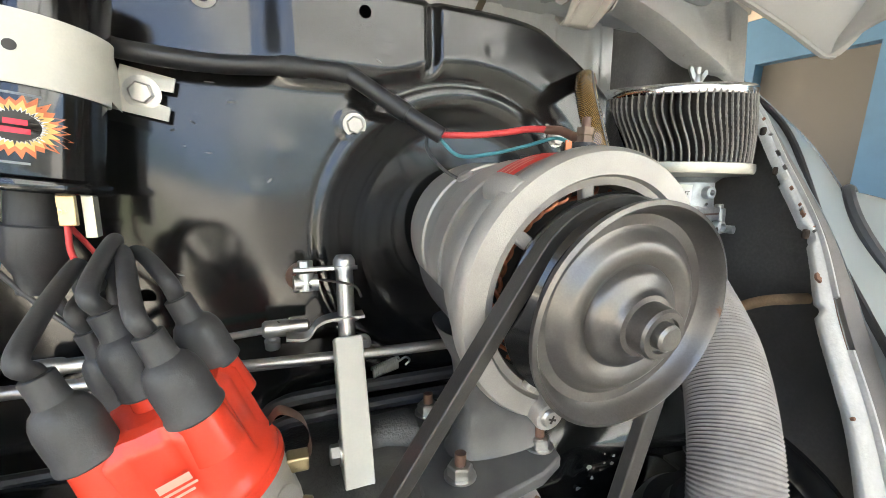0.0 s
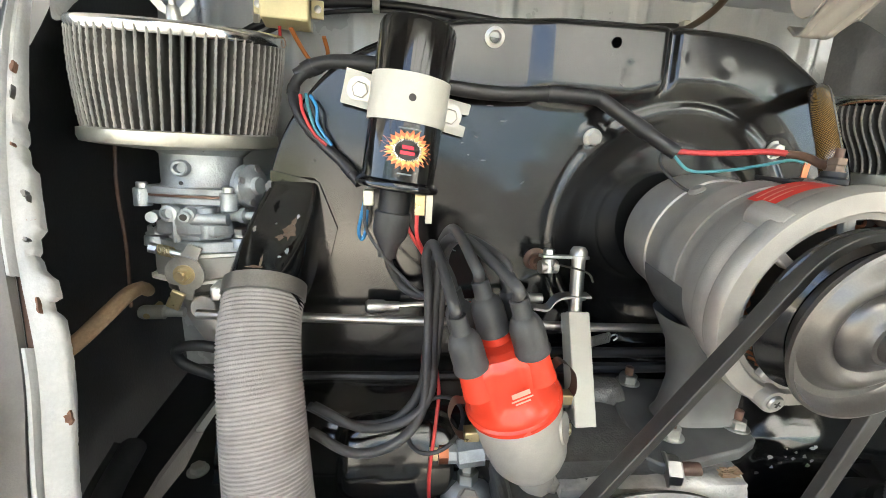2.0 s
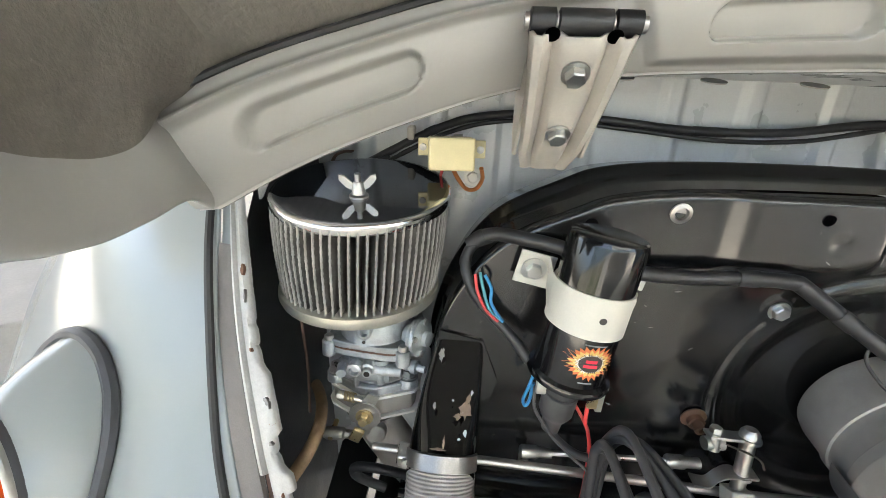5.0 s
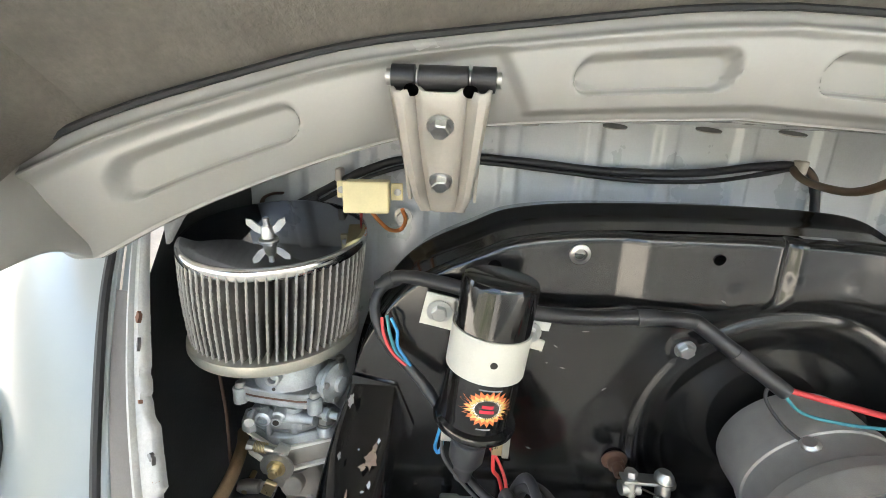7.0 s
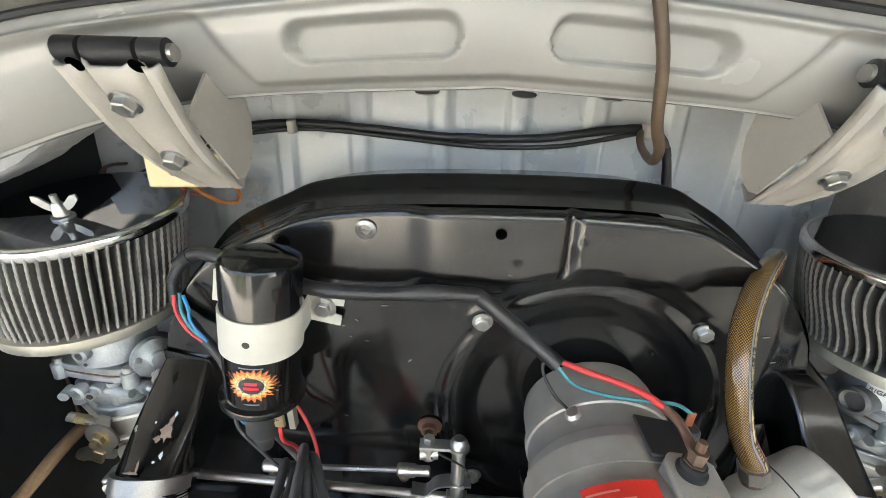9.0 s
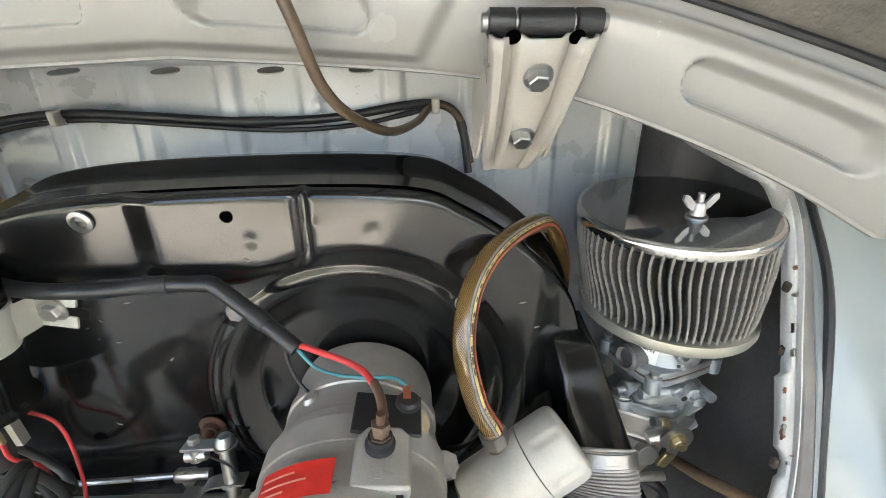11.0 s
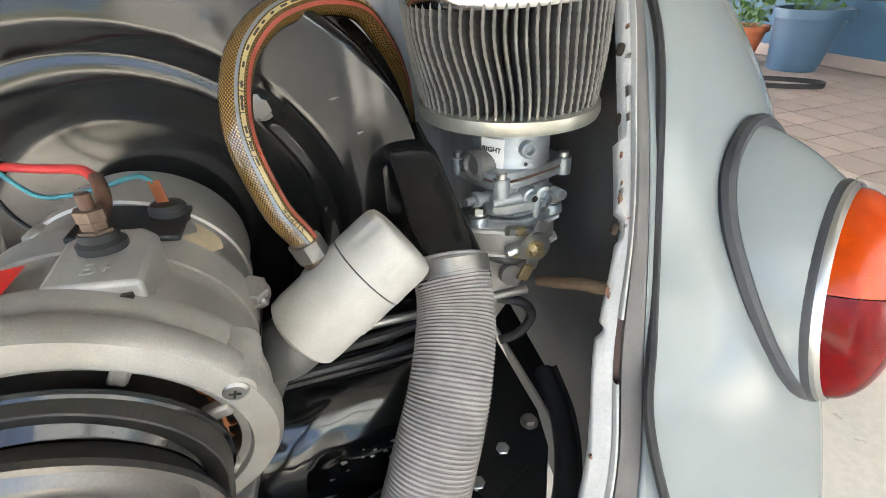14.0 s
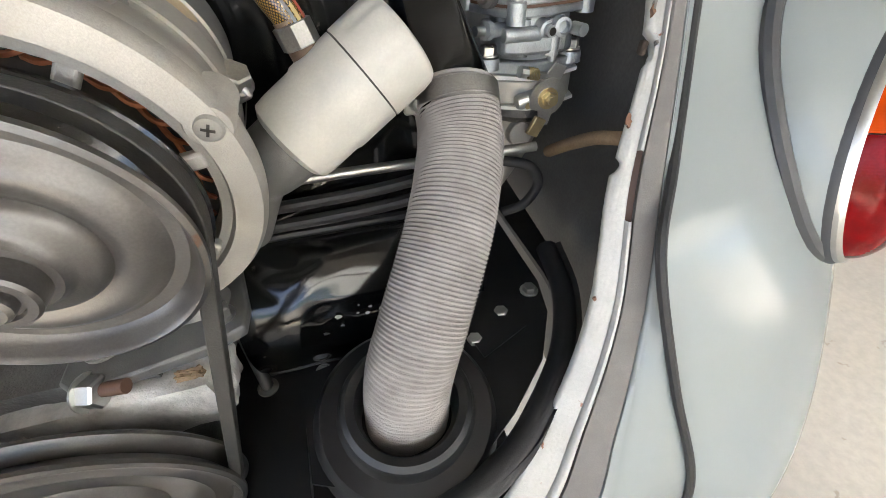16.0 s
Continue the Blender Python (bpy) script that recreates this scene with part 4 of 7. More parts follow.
    part("indicator_lens", lens(0.06, 0.995), "lens_orange", th, "ribbed orange lens")
    part("brake_lens", lens(-0.995, 0.05), "lens_red", th, "ribbed red lens")
    part("screw", Geo().lathe([(0.004, 0), (0.004, 0.002), (0.0015, 0.003), (0, 0.002)], c0 + ax * 0.036 - upv * 0.012, ax, 12), "zinc", th)
    return th


tail_lamp(-1)
tail_lamp(1)


# ---- fan shroud ----
TOP = [(-0.292, 0.78), (-0.285, 0.83), (-0.268, 0.88), (-0.232, 0.927), (-0.176, 0.957), (-0.14, 0.971), (-0.07, 0.979), (0.06, 0.982), (0.148, 0.978), (0.185, 0.963), (0.222, 0.940), (0.258, 0.908), (0.28, 0.875), (0.292, 0.83), (0.298, 0.78)]
TOP = [(p.x, p.y) for p in curve_points([(a, b, 0) for a, b in TOP], 6)]
FX, FZ = 0.093, 0.795
LOBES = ((0.0015, 0.883), (0.1853, 0.883), (0.0022, 0.711), (0.185, 0.711))


def shroud_face(x, z):
    """How far the pressed front face stands proud of its plane."""
    r = math.hypot(x - FX, z - FZ)
    d = 0.0
    # raised upper field with a slope at its side and a groove
    up = ramp(x, -0.068, -0.038) * max(ramp(z, 0.904, 0.928), ramp(x, 0.06, 0.16))
    up *= ramp(r, 0.122, 0.146)
    d += 0.007 * up
    # groove down the field, curling away at its foot
    gap = abs(x - 0.0645) if z > 0.94 else (abs(math.hypot(x - 0.0345, z - 0.94) - 0.030) if x > 0.0345 else math.hypot(x - 0.0345, z - 0.91))
    d -= 0.006 * math.exp(-(gap / 0.0045) ** 2) * ramp(z, 0.918, 0.940)
    # fan backing plate with bolt lobes and a dished cone
    k = 1 - ramp(r, 0.1195, 0.1265)
    for lx, lz in LOBES:
        k = max(k, 1 - ramp(math.hypot(x - lx, z - lz), 0.0112, 0.0160))
    d += 0.0009 * k
    d -= 0.0006 * math.exp(-((r - 0.1268) / 0.002) ** 2)
    d -= 0.010 * (1 - ramp(r, 0.086, 0.1195))
    # small dents and waviness
    for cx, cz, a, s in ((0.025, 0.945, -0.0012, 0.004), (0.115, 0.95, -0.001, 0.005), (0.17, 0.93, 0.001, 0.005), (-0.07, 0.83, 0.001, 0.006), (-0.10, 0.80, -0.001, 0.008), (0.07, 0.955, 0.001, 0.004), (-0.05, 0.86, 0.0008, 0.007)):
        d += 0.5 * a * math.exp(-((x - cx) ** 2 + (z - cz) ** 2) / (2 * s * s))
    d += 0.0007 * noise.noise(V(x * 14, z * 14, 3)) + 0.0019 * noise.noise(V(x * 7, z * 9, 11))
    return d


def shroud_y(x, z):
    return 0.0235 + 0.085 * (z - 0.88) - shroud_face(x, z) + 0.014 * ramp(x, 0.235, 0.275)


def shroud_front(u, v):
    x = -0.292 + 0.59 * u
    zt = interp(x, TOP)
    z = 0.60 + (zt - 0.60) * v
    y = shroud_y(x, z)
    # rolled edge
    e = min((zt - z) * 1.0, (x + 0.292) * 0.8 + 0.004, (0.298 - x) * 0.8 + 0.004)
    if e < 0.007:
        y += 0.007 - math.sqrt(max(0, 0.007 ** 2 - (0.007 - e) ** 2))
    return (x, y, z)


shroud = thing("fan_shroud", (0, 0.05, 0.60), "glossy black pressed-steel engine fan shroud", "fan shroud")
part("front_plate", Geo().grid(shroud_front, 330, 200), "black_paint", shroud, smooth=50)
# rim running round the top, back to the rear flange
arc = [(x, z) for x, z in TOP]
rows = []
for y, gx, gz in ((0.008, 0.0, -0.0), (0.030, 0.0, 0.001), (0.050, 0.002, 0.004), (0.054, 0.006, 0.010), (0.060, 0.007, 0.011), (0.062, 0.004, 0.006), (0.12, 0.0, 0.0)):
    rows.append([V(x * (1 + gx / 0.29), 0.0235 + 0.085 * (z - 0.88) + y, z + gz * (0.4 + 0.6 * ramp(z, 0.85, 0.97))) for x, z in arc])
part("rim", thick_strip(rows), "black_paint", shroud, smooth=50)
part("rear_half", Geo().grid(lambda u, v: (-0.29 + 0.585 * u, 0.145, 0.6 + (interp(-0.29 + 0.585 * u, TOP) - 0.62) * v), 30, 8), "black_paint", shroud)
NY = (0, -1, -0.085)
for lx, lz in LOBES[:3]:
    part("bolt", Geo().hexa((lx, shroud_y(lx, lz), lz), NY, 0.0066, 0.005, 0.0088), "zinc", shroud, "zinc plated bolt head")
part("captive_nut", Geo().lathe([(0.0085, 0), (0.0085, 0.002), (0.0055, 0.003), (0.0045, 0.001), (0.0042, -0.004)], (-0.0955, shroud_y(-0.0955, 0.9603), 0.9603), NY, 20), "steel", shroud)
# the plate stays closed: black discs paint the dark of its holes
part("hole", Geo().lathe([(0.0045, 0), (0.0045, 0.0006), (0, 0.0006)], (0.0105, shroud_y(0.0105, 0.9635) - 0.0002, 0.9635), NY, 20), "hole_shade", shroud, "flat black disc for the shade in a hole")
part("hole", Geo().lathe([(0.0058, 0), (0.0058, 0.0006), (0, 0.0006)], (-0.141, shroud_y(-0.141, 0.7605) + 0.0002, 0.7605), NY, 20), "hole_shade", shroud, "flat black disc for the shade in a hole")
part("hole", Geo().lathe([(0.0055, 0), (0.0055, 0.0006), (0, 0.0006)], (-0.163, shroud_y(-0.163, 0.9465) + 0.0002, 0.9465), NY, 20), "hole_shade", shroud, "flat black disc for the shade in a hole")
cy = shroud_y(-0.041, 0.769)
part("cable_ferrule", Geo().lathe([(0.0115, 0), (0.0115, 0.0015), (0.0075, 0.003), (0.0075, 0.008), (0.0048, 0.008), (0.0048, 0.016), (0.002, 0.016), (0.002, 0.008)], (-0.041, cy, 0.769), NY, 24), "brown_wire", shroud, "rusty cable tube end")

# small scuffs through the paint
rnd = random.Random(21)
for x, z in ((-0.118, 0.872), (-0.106, 0.878), (-0.112, 0.862), (-0.098, 0.858), (-0.082, 0.893), (-0.19, 0.80), (-0.12, 0.775), (0.02, 0.93), (-0.06, 0.84), (-0.095, 0.905), (0.245, 0.86), (0.232, 0.885)):
    w8, h8, t8 = rnd.uniform(0.0012, 0.004), rnd.uniform(0.0003, 0.0008), rnd.uniform(-0.7, 0.7)
    c8 = V(x, shroud_y(x, z) - 0.0004, z)
    e8, f8 = V(math.cos(t8), 0, math.sin(t8)), V(-math.sin(t8), 0, math.cos(t8))
    part("scuff", Geo().raw([c8 + e8 * (w8 * math.cos(q)) + f8 * (h8 * rnd.uniform(0.5, 1.4) * math.sin(q)) for q in [0.7854 * k for k in range(8)]], [tuple(range(8))]), "seal", shroud, "pale scuff in the paint")

# dark vent slots behind the linkage
part("lower_web", Geo().box((0, 0.03, 0.64), (0.56, 0.012, 0.12)), "black_tin", shroud)


# ---- heater ducts and hoses ----
def duct(low, faces, label, plate):
    """Square outlet of the shroud that bends over and runs down and rearwards into a round neck. faces: middle of the upper face, half width, depth, roundness."""
    th = thing("shroud_duct", low, label, "air duct", "shroud ducts")
    mid = curve_points([f[:3] for f in faces], 5)
    rest = curve_points([(f[3], f[4], f[5]) for f in faces], 5)
    rows = []
    for i, (p, (hw, dep, rnd_k)) in enumerate(zip(mid, rest)):
        t = mid[min(i + 1, len(mid) - 1)] - mid[max(0, i - 1)]
        n = V(0, t.z, -t.y).normalized()
        n = n if n.z > 0 else -n
        c = p - n * (dep / 2)
        row = []
        for k in range(48):
            a = 2 * math.pi * k / 48
            cs, sn = math.cos(a), math.sin(a)
            e = 0.22 + 0.78 * min(1, max(0, rnd_k))
            row.append(c + V(hw * math.copysign(abs(cs) ** e, cs), 0, 0) + n * (dep / 2 * math.copysign(abs(sn) ** e, sn)))
        rows.append(row + [row[0]])
    part("duct_body", thick_strip(rows), "duct_paint", th, smooth=32)
    x, z = plate[0], plate[1]
    part("flange_plate", Geo().prism(plate[2], V(x, shroud_y(x, z) - 0.001, z), (1, 0, 0), (0, 0.085, 1), (0, -0.002, 0)), "duct_paint", th)
    return th


duct((-0.2715, -0.046, 0.757), [(-0.264, 0.060, 0.853, 0.0200, 0.044, 0), (-0.262, 0.036, 0.8455, 0.0200, 0.044, 0), (-0.262, 0.022, 0.8385, 0.0200, 0.044, 0), (-0.2630, 0.013, 0.8285, 0.0222, 0.046, 0), (-0.2680, -0.020, 0.7985, 0.0268, 0.052, 0.1), (-0.2710, -0.052, 0.780, 0.0288, 0.056, 0.7), (-0.2714, -0.069, 0.774, 0.0284, 0.057, 1)], "black painted square duct with paint chipped to bare metal", (-0.262, 0.81, [(-0.02, -0.05), (0.030, -0.045), (0.036, -0.018), (0.020, 0.022), (-0.02, 0.03)]))
duct((0.2935, -0.034, 0.768), [(0.2785, 0.050, 0.853, 0.0190, 0.040, 0), (0.2790, 0.026, 0.8465, 0.0190, 0.040, 0), (0.2815, 0.014, 0.8415, 0.0190, 0.040, 0), (0.2840, 0.001, 0.8290, 0.0195, 0.042, 0), (0.2870, -0.015, 0.8120, 0.0215, 0.046, 0.05), (0.2912, -0.040, 0.7925, 0.0262, 0.053, 0.5), (0.293, -0.0578, 0.7855, 0.0284, 0.057, 1)], "glossy black square duct on the shroud", (0.266, 0.822, [(-0.008, -0.028), (0.010, -0.040), (0.014, 0.010), (0.0, 0.014), (-0.009, 0.004)]))


def ribbed_hose(pts, r, label):
    th = thing("heater_hose", pts[0], label, "air hose", "heater hoses")
    base = curve_points(pts, 60)
    ln = [0.0]
    for a, b in zip(base, base[1:]):
        ln.append(ln[-1] + (b - a).length)
    pitch = 0.0027
    n = int(ln[-1] / pitch * 5)
    path, rad = [], []
    j = 0
    for i in range(n + 1):
        s = ln[-1] * i / n
        while j < len(ln) - 2 and ln[j + 1] < s:
            j += 1
        f = (s - ln[j]) / max(1e-9, ln[j + 1] - ln[j])
        path.append(base[j].lerp(base[j + 1], f))
        rad.append(r + 0.00062 * math.sin(2 * math.pi * s / pitch) + 0.0003 * noise.noise(V(s * 60, r, 0)))
    part("hose_wall", Geo().tube(path, rad, 40), "hose", th, smooth=70)
    return th


hl = ribbed_hose([(-0.2715, -0.043, 0.760), (-0.270, -0.070, 0.727), (-0.262, -0.097, 0.680), (-0.250, -0.125, 0.61), (-0.235, -0.145, 0.54), (-0.225, -0.155, 0.48)], 0.0285, "grey woven ribbed heater hose clamped to a duct")
hr = ribbed_hose([(0.2935, -0.031, 0.772), (0.2895, -0.060, 0.745), (0.2708, -0.100, 0.714), (0.2448, -0.135, 0.674), (0.226, -0.156, 0.636), (0.2205, -0.164, 0.585)], 0.0287, "grey woven ribbed heater hose running into the tin")


def clamp(hose, c, ax, r, label):
    th = part("hose_clamp", Geo().lathe([(r, -0.0065), (r + 0.0012, -0.006), (r + 0.0012, 0.006), (r, 0.0065)], c, ax, 48), "clamp_steel", hose, label)
    u = V(*ax).normalized()
    s = u.cross(V(0, 0, 1)).normalized()
    k = V(*c) + s * (r + 0.003)
    part("worm_housing", Geo().box(k, (0.010, 0.016, 0.012)), "zinc", th, bevel=0.002)
    part("worm_screw", Geo().lathe([(0.004, -0.012), (0.004, 0.012), (0, 0.012)], k, (0.3, -1, 0.2), 10), "zinc", th)
    # band slots laid on as dark bars, their shade in the colour
    for a in range(7):
        part("slot", Geo().box(k + u * (-0.003 + a * 0.001) + s * 0.0052, (0.0008, 0.011, 0.0006)), "ink_and_shade", th)
    return th


clamp(hl, (-0.2714, -0.0475, 0.7555), (0.0, -0.66, -0.75), 0.0290, "steel worm-drive hose clamp")
clamp(hr, (0.2930, -0.0355, 0.767), (-0.05, -0.62, -0.75), 0.0290, "steel worm-drive hose clamp")


# ---- air filters and carburettors ----
def air_filter(cx, cy, zb, zt, wave, tilt, grow, label):
    th = thing("air_filter", (cx, cy, zb), label, "air filter", "air filters")
    n, rows = 70, 60
    h = zt - zb

    def centre(v):
        return V(cx, cy + 0.018 * v, zb + h * v)

    def pleats(u, v):
        a = 2 * math.pi * u
        aw = a + wave * (0.055 * math.sin(2 * math.pi * v * 0.95 + 0.4) * (0.6 + 0.4 * math.sin(a * 2 + 1)) + 0.02 * math.sin(a * 5)) 
        tri = (0.5 + 0.5 * math.cos(n * a)) ** 0.85
        rr = 0.022 * (tri - 0.94) + 0.0004 * noise.noise(V(math.cos(a) * 160, math.sin(a) * 160, v * 150))
        ax, ay = (0.0685 + 0.0095 * v) * grow, (0.0690 + 0.0095 * v) * grow
        bulge = 0.002 * math.sin(math.pi * v)
        dx, dy = (ax + rr + bulge) * math.cos(aw), (ay + rr + bulge) * math.sin(aw)
        return centre(v) + V(dx, dy, -v * (tilt[0] * dx + tilt[1] * dy))
    part("pleated_element", Geo().grid(pleats, n * 10, rows, wrap_u=True), "pleat_shade" if wave < 0.5 else "pleat_shade_darker", th, "grey pleated gauze element", smooth=30)
    # wire gauze crests, painted lighter than the folds to give the grooves shade
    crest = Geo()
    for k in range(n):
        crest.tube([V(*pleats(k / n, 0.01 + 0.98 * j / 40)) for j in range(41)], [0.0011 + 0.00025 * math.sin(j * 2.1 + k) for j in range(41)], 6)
    tagged(part("wire_gauze", crest, "gauze" if wave < 0.5 else "gauze_darker", th, "wire gauze crests, coloured as the lit edges of the folds"), kind="stuff")
    up = V(tilt[0], tilt[1], 1).normalized()
    part("lid", Geo().lathe([(0.985, 0.0019), (0.975, 0.0022), (0.96, 0.0022), (0.9, 0.0022), (0, 0.0022)], centre(1.0), up, 72, ellipse=(0.0785 * grow, 0.0795 * grow), xdir=(1, 0, 0)), "chrome", th, "polished chrome lid")
    part("lid_rim", Geo().lathe([(0.99, -0.0085), (1.022, -0.0085), (1.030, -0.0076), (1.033, -0.0055), (1.033, -0.0020), (1.027, 0.0004), (1.010, 0.0019), (0.985, 0.0021)], centre(1.0), up, 96, ellipse=(0.0785 * grow, 0.0795 * grow), xdir=(1, 0, 0)), "chrome_lit_rim", th, "rolled chrome rim, coloured lighter as its highlight", smooth=70)
    part("base_ring", Geo().lathe([(0.55, -0.010), (0.9, -0.007), (1.05, -0.005), (1.07, -0.001), (1.06, 0.005), (1.0, 0.006)], centre(0.0), (0, 0.02, 1), 72, ellipse=(0.0695 * grow, 0.0705 * grow), xdir=(1, 0, 0)), "ring", th, "zinc plated base ring")
    top = centre(1.0) + up * 0.0022 + V(0.004, -0.026, 0) - V(0, 0, tilt[0] * 0.004 - tilt[1] * 0.026)
    part("stud", Geo().lathe([(0.0085, 0), (0.0085, 0.0018), (0.0028, 0.002), (0.0028, 0.021), (0, 0.021)], top, up, 16), "zinc", th)
    thing_wing(top + up * 0.003, up, 0.5 if wave < 0.5 else 0.2, th)
    return th


def thing_wing(p, up, ang, parent):
    gg = Geo().lathe([(0.0062, 0), (0.005, 0.009), (0.0035, 0.011), (0, 0.011)], p, up, 16)
    d = V(math.cos(ang), math.sin(ang) * 0.6, 0).normalized()
    e = up.cross(d).normalized()
    for s in (-1, 1):
        gg.prism([(0.003, 0.002), (0.010, 0.006), (0.016, 0.013), (0.0155, 0.0175), (0.011, 0.0165), (0.003, 0.008)], p - e * 0.0012, d * s, up, e * 0.0024)
    return part("wing_nut", gg, "zinc", parent, "zinc wing nut")


air_filter(-0.3645, 0.056, 0.861, 0.9525, 0.12, (0.0, -0.11), 1.03, "round pleated air filter with chrome lid, straight pleats")
air_filter(0.3725, 0.049, 0.8595, 0.9455, 1.0, (-0.06, -0.045), 1.0, "round pleated air filter with chrome lid, wavy pleats")


def carburettor(cx, cy, zt, sd, turn, label):
    """zt is the top of the air horn."""
    th = thing("carburettor", (cx, cy, zt - 0.14), label, "carburettor", "carburettors")
    up = V(0, 0.085, 1).normalized()

    def at(x, y, dz):
        return V(cx + x, cy + y + 0.085 * dz, zt + dz)
    part("air_horn", Geo().lathe([(0.040, 0.0), (0.036, -0.003), (0.0325, -0.006), (0.0325, -0.030), (0.034, -0.033), (0.0, -0.033)], at(0, 0, 0), up, 40), "carb", th)
    part("vent_port", Geo().lathe([(0.0068, 0), (0.0068, 0.007), (0.0055, 0.008), (0.0036, 0.008), (0.0036, 0.003), (0, 0.003)], at(-0.002, -0.0315, -0.014), (0, -1, 0.05), 20), "carb", th)
    # black dot painted as the shade of a vent hole
    part("vent_hole", Geo().lathe([(0.0016, 0), (0.0016, 0.0008), (0, 0.0008)], at(-0.003, -0.0342, -0.026), (0, -1, 0.05), 10), "ink_and_shade", th)
    ov = [(0.041 * math.copysign(abs(math.cos(a)) ** 0.45, math.cos(a)), 0.0335 * math.copysign(abs(math.sin(a)) ** 0.45, math.sin(a))) for a in [2 * math.pi * k / 28 for k in range(28)]]
    # rectangular cover with rounded ends, turned on the body
    ca, sa = math.cos(radians(turn)), math.sin(radians(turn))
    ov = [(x * ca - y * sa, x * sa + y * ca) for x, y in ov]
    part("top_cover", Geo().prism(ov, at(0, 0, -0.039), (1, 0, 0), (0, 1, -0.085), up * 0.0065), "carb", th, bevel=0.0012)
    part("cover_gasket", Geo().prism([(p[0] * 0.985, p[1] * 0.985) for p in ov], at(0, 0, -0.0408), (1, 0, 0), (0, 1, -0.085), up * 0.0020), "brown_wire", th, "brown paper gasket")
    part("bowl_flange", Geo().prism(ov, at(0, 0, -0.0470), (1, 0, 0), (0, 1, -0.085), up * 0.0062), "carb", th, bevel=0.0012)
    for x, y in ((-0.036, -0.0285), (0.036, -0.0285), (-0.036, 0.0285), (0.036, 0.0285)):
        x, y = x * ca - y * sa, x * sa + y * ca
        part("screw_boss", Geo().lathe([(0.0068, 0), (0.0068, 0.0140), (0.0060, 0.0150), (0, 0.0150)], at(x, y, -0.0475), up, 18), "carb", th)
        part("cover_screw", Geo().lathe([(0.0044, 0), (0.0044, 0.004), (0.0035, 0.005), (0.0, 0.0045)], at(x, y, -0.0325), up, 14), "zinc", th)
    part("bowl_rib", Geo().lathe([(0.0035, 0), (0.0035, -0.030), (0, -0.030)], at(0.012 * sd, -0.0295, -0.047), up, 10), "carb", th)
    part("fuel_union", Geo().lathe([(0.0050, 0), (0.0050, 0.016), (0.0066, 0.016), (0.0066, 0.021), (0.0035, 0.022), (0.0035, 0.030), (0, 0.030)], at(-sd * 0.026, -0.022, -0.054), (-sd, -0.35, 0.1), 14), "carb", th)
    part("bowl", Geo().lathe([(0.030, -0.046), (0.029, -0.060), (0.031, -0.074), (0.029, -0.078)], at(0, 0, 0), up, 32, ellipse=(1.0, 0.95)), "carb", th)
    for x, y, r in ((-0.014, -0.026, 0.006), (0.012, -0.026, 0.0075), (0.024, -0.015, 0.006), (-0.026, -0.012, 0.005)):
        part("boss", Geo().lathe([(r, 0), (r * 0.92, -0.026), (0, -0.027)], at(x, y, -0.047), up, 16), "carb", th)
    # round diaphragm housing on the side towards the engine
    fa2 = V(-sd, -0.45, 0.12).normalized()
    fc = at(-sd * 0.033, -0.010, -0.030)
    if sd < 0:
        part("pump_housing", Geo().lathe([(0.010, 0.0), (0.012, 0.008), (0.0185, 0.010), (0.0185, 0.0135)], fc, fa2, 28), "carb", th)
        part("pump_cover", Geo().lathe([(0.0185, 0.0138), (0.0180, 0.0170), (0.0120, 0.0185), (0.0075, 0.0205), (0.0070, 0.0245), (0, 0.0250)], fc, fa2, 28), "carb", th, "round diaphragm pump cover")
        pu = fa2.orthogonal().normalized()
        pw = fa2.cross(pu)
        for a in range(4):
            q8 = fc + fa2 * 0.0172 + (pu * math.cos(a * 1.571 + 0.4) + pw * math.sin(a * 1.571 + 0.4)) * 0.0152
            part("pump_screw", Geo().lathe([(0.0030, 0), (0.0030, 0.0022), (0, 0.0026)], q8, fa2, 10), "zinc", th)
    else:
        part("side_boss", Geo().lathe([(0.0125, 0), (0.0125, 0.016), (0.0095, 0.018), (0.0075, 0.015), (0, 0.015)], at(-0.026, -0.012, -0.030), (-1, -0.3, 0.1), 24), "alloy_dirty", th, "dark round choke boss")
    part("waist", Geo().prism([(-0.030, -0.026), (-0.018, -0.032), (0.020, -0.032), (0.031, -0.024), (0.030, 0.024), (-0.030, 0.024)], at(0, 0, -0.074), (1, 0, 0), (0, 1, -0.085), up * 0.020), "carb", th, bevel=0.003)
    part("pipe_boss", Geo().lathe([(0.0052, 0), (0.0052, 0.030), (0, 0.030)], at(-sd * 0.002, -0.031, -0.056), (-sd, -0.05, 0.02), 14), "carb", th)
    part("pipe_boss", Geo().lathe([(0.0068, 0), (0.0068, 0.008), (0.0045, 0.009), (0.0045, 0.004), (0, 0.004)], at(sd * 0.010, -0.036, -0.050), (0, -1, 0.05), 16), "carb", th)
    part("pipe_boss", Geo().lathe([(0.0045, 0), (0.0045, 0.012), (0, 0.012)], at(sd * 0.024, -0.034, -0.053), (0.2, -1, 0.05), 12), "carb", th)
    for x in (-0.036, 0.036):
        part("mounting_lug", Geo().lathe([(0.0100, 0), (0.0096, 0.0075), (0.0090, 0.0085), (0, 0.0085)], at(x, -0.014, -0.0835), up, 20), "carb", th)
        part("lug_nut", Geo().hexa(at(x, -0.014, -0.0740), up, 0.0070, 0.0065, 0.0082), "zinc", th)
    part("jet_holder", Geo().lathe([(0.0062, 0), (0.0062, 0.010), (0.0044, 0.011), (0.0044, 0.016), (0, 0.016)], at(0.0, -0.028, -0.052), (0.1, -1, 0), 14), "carb", th)
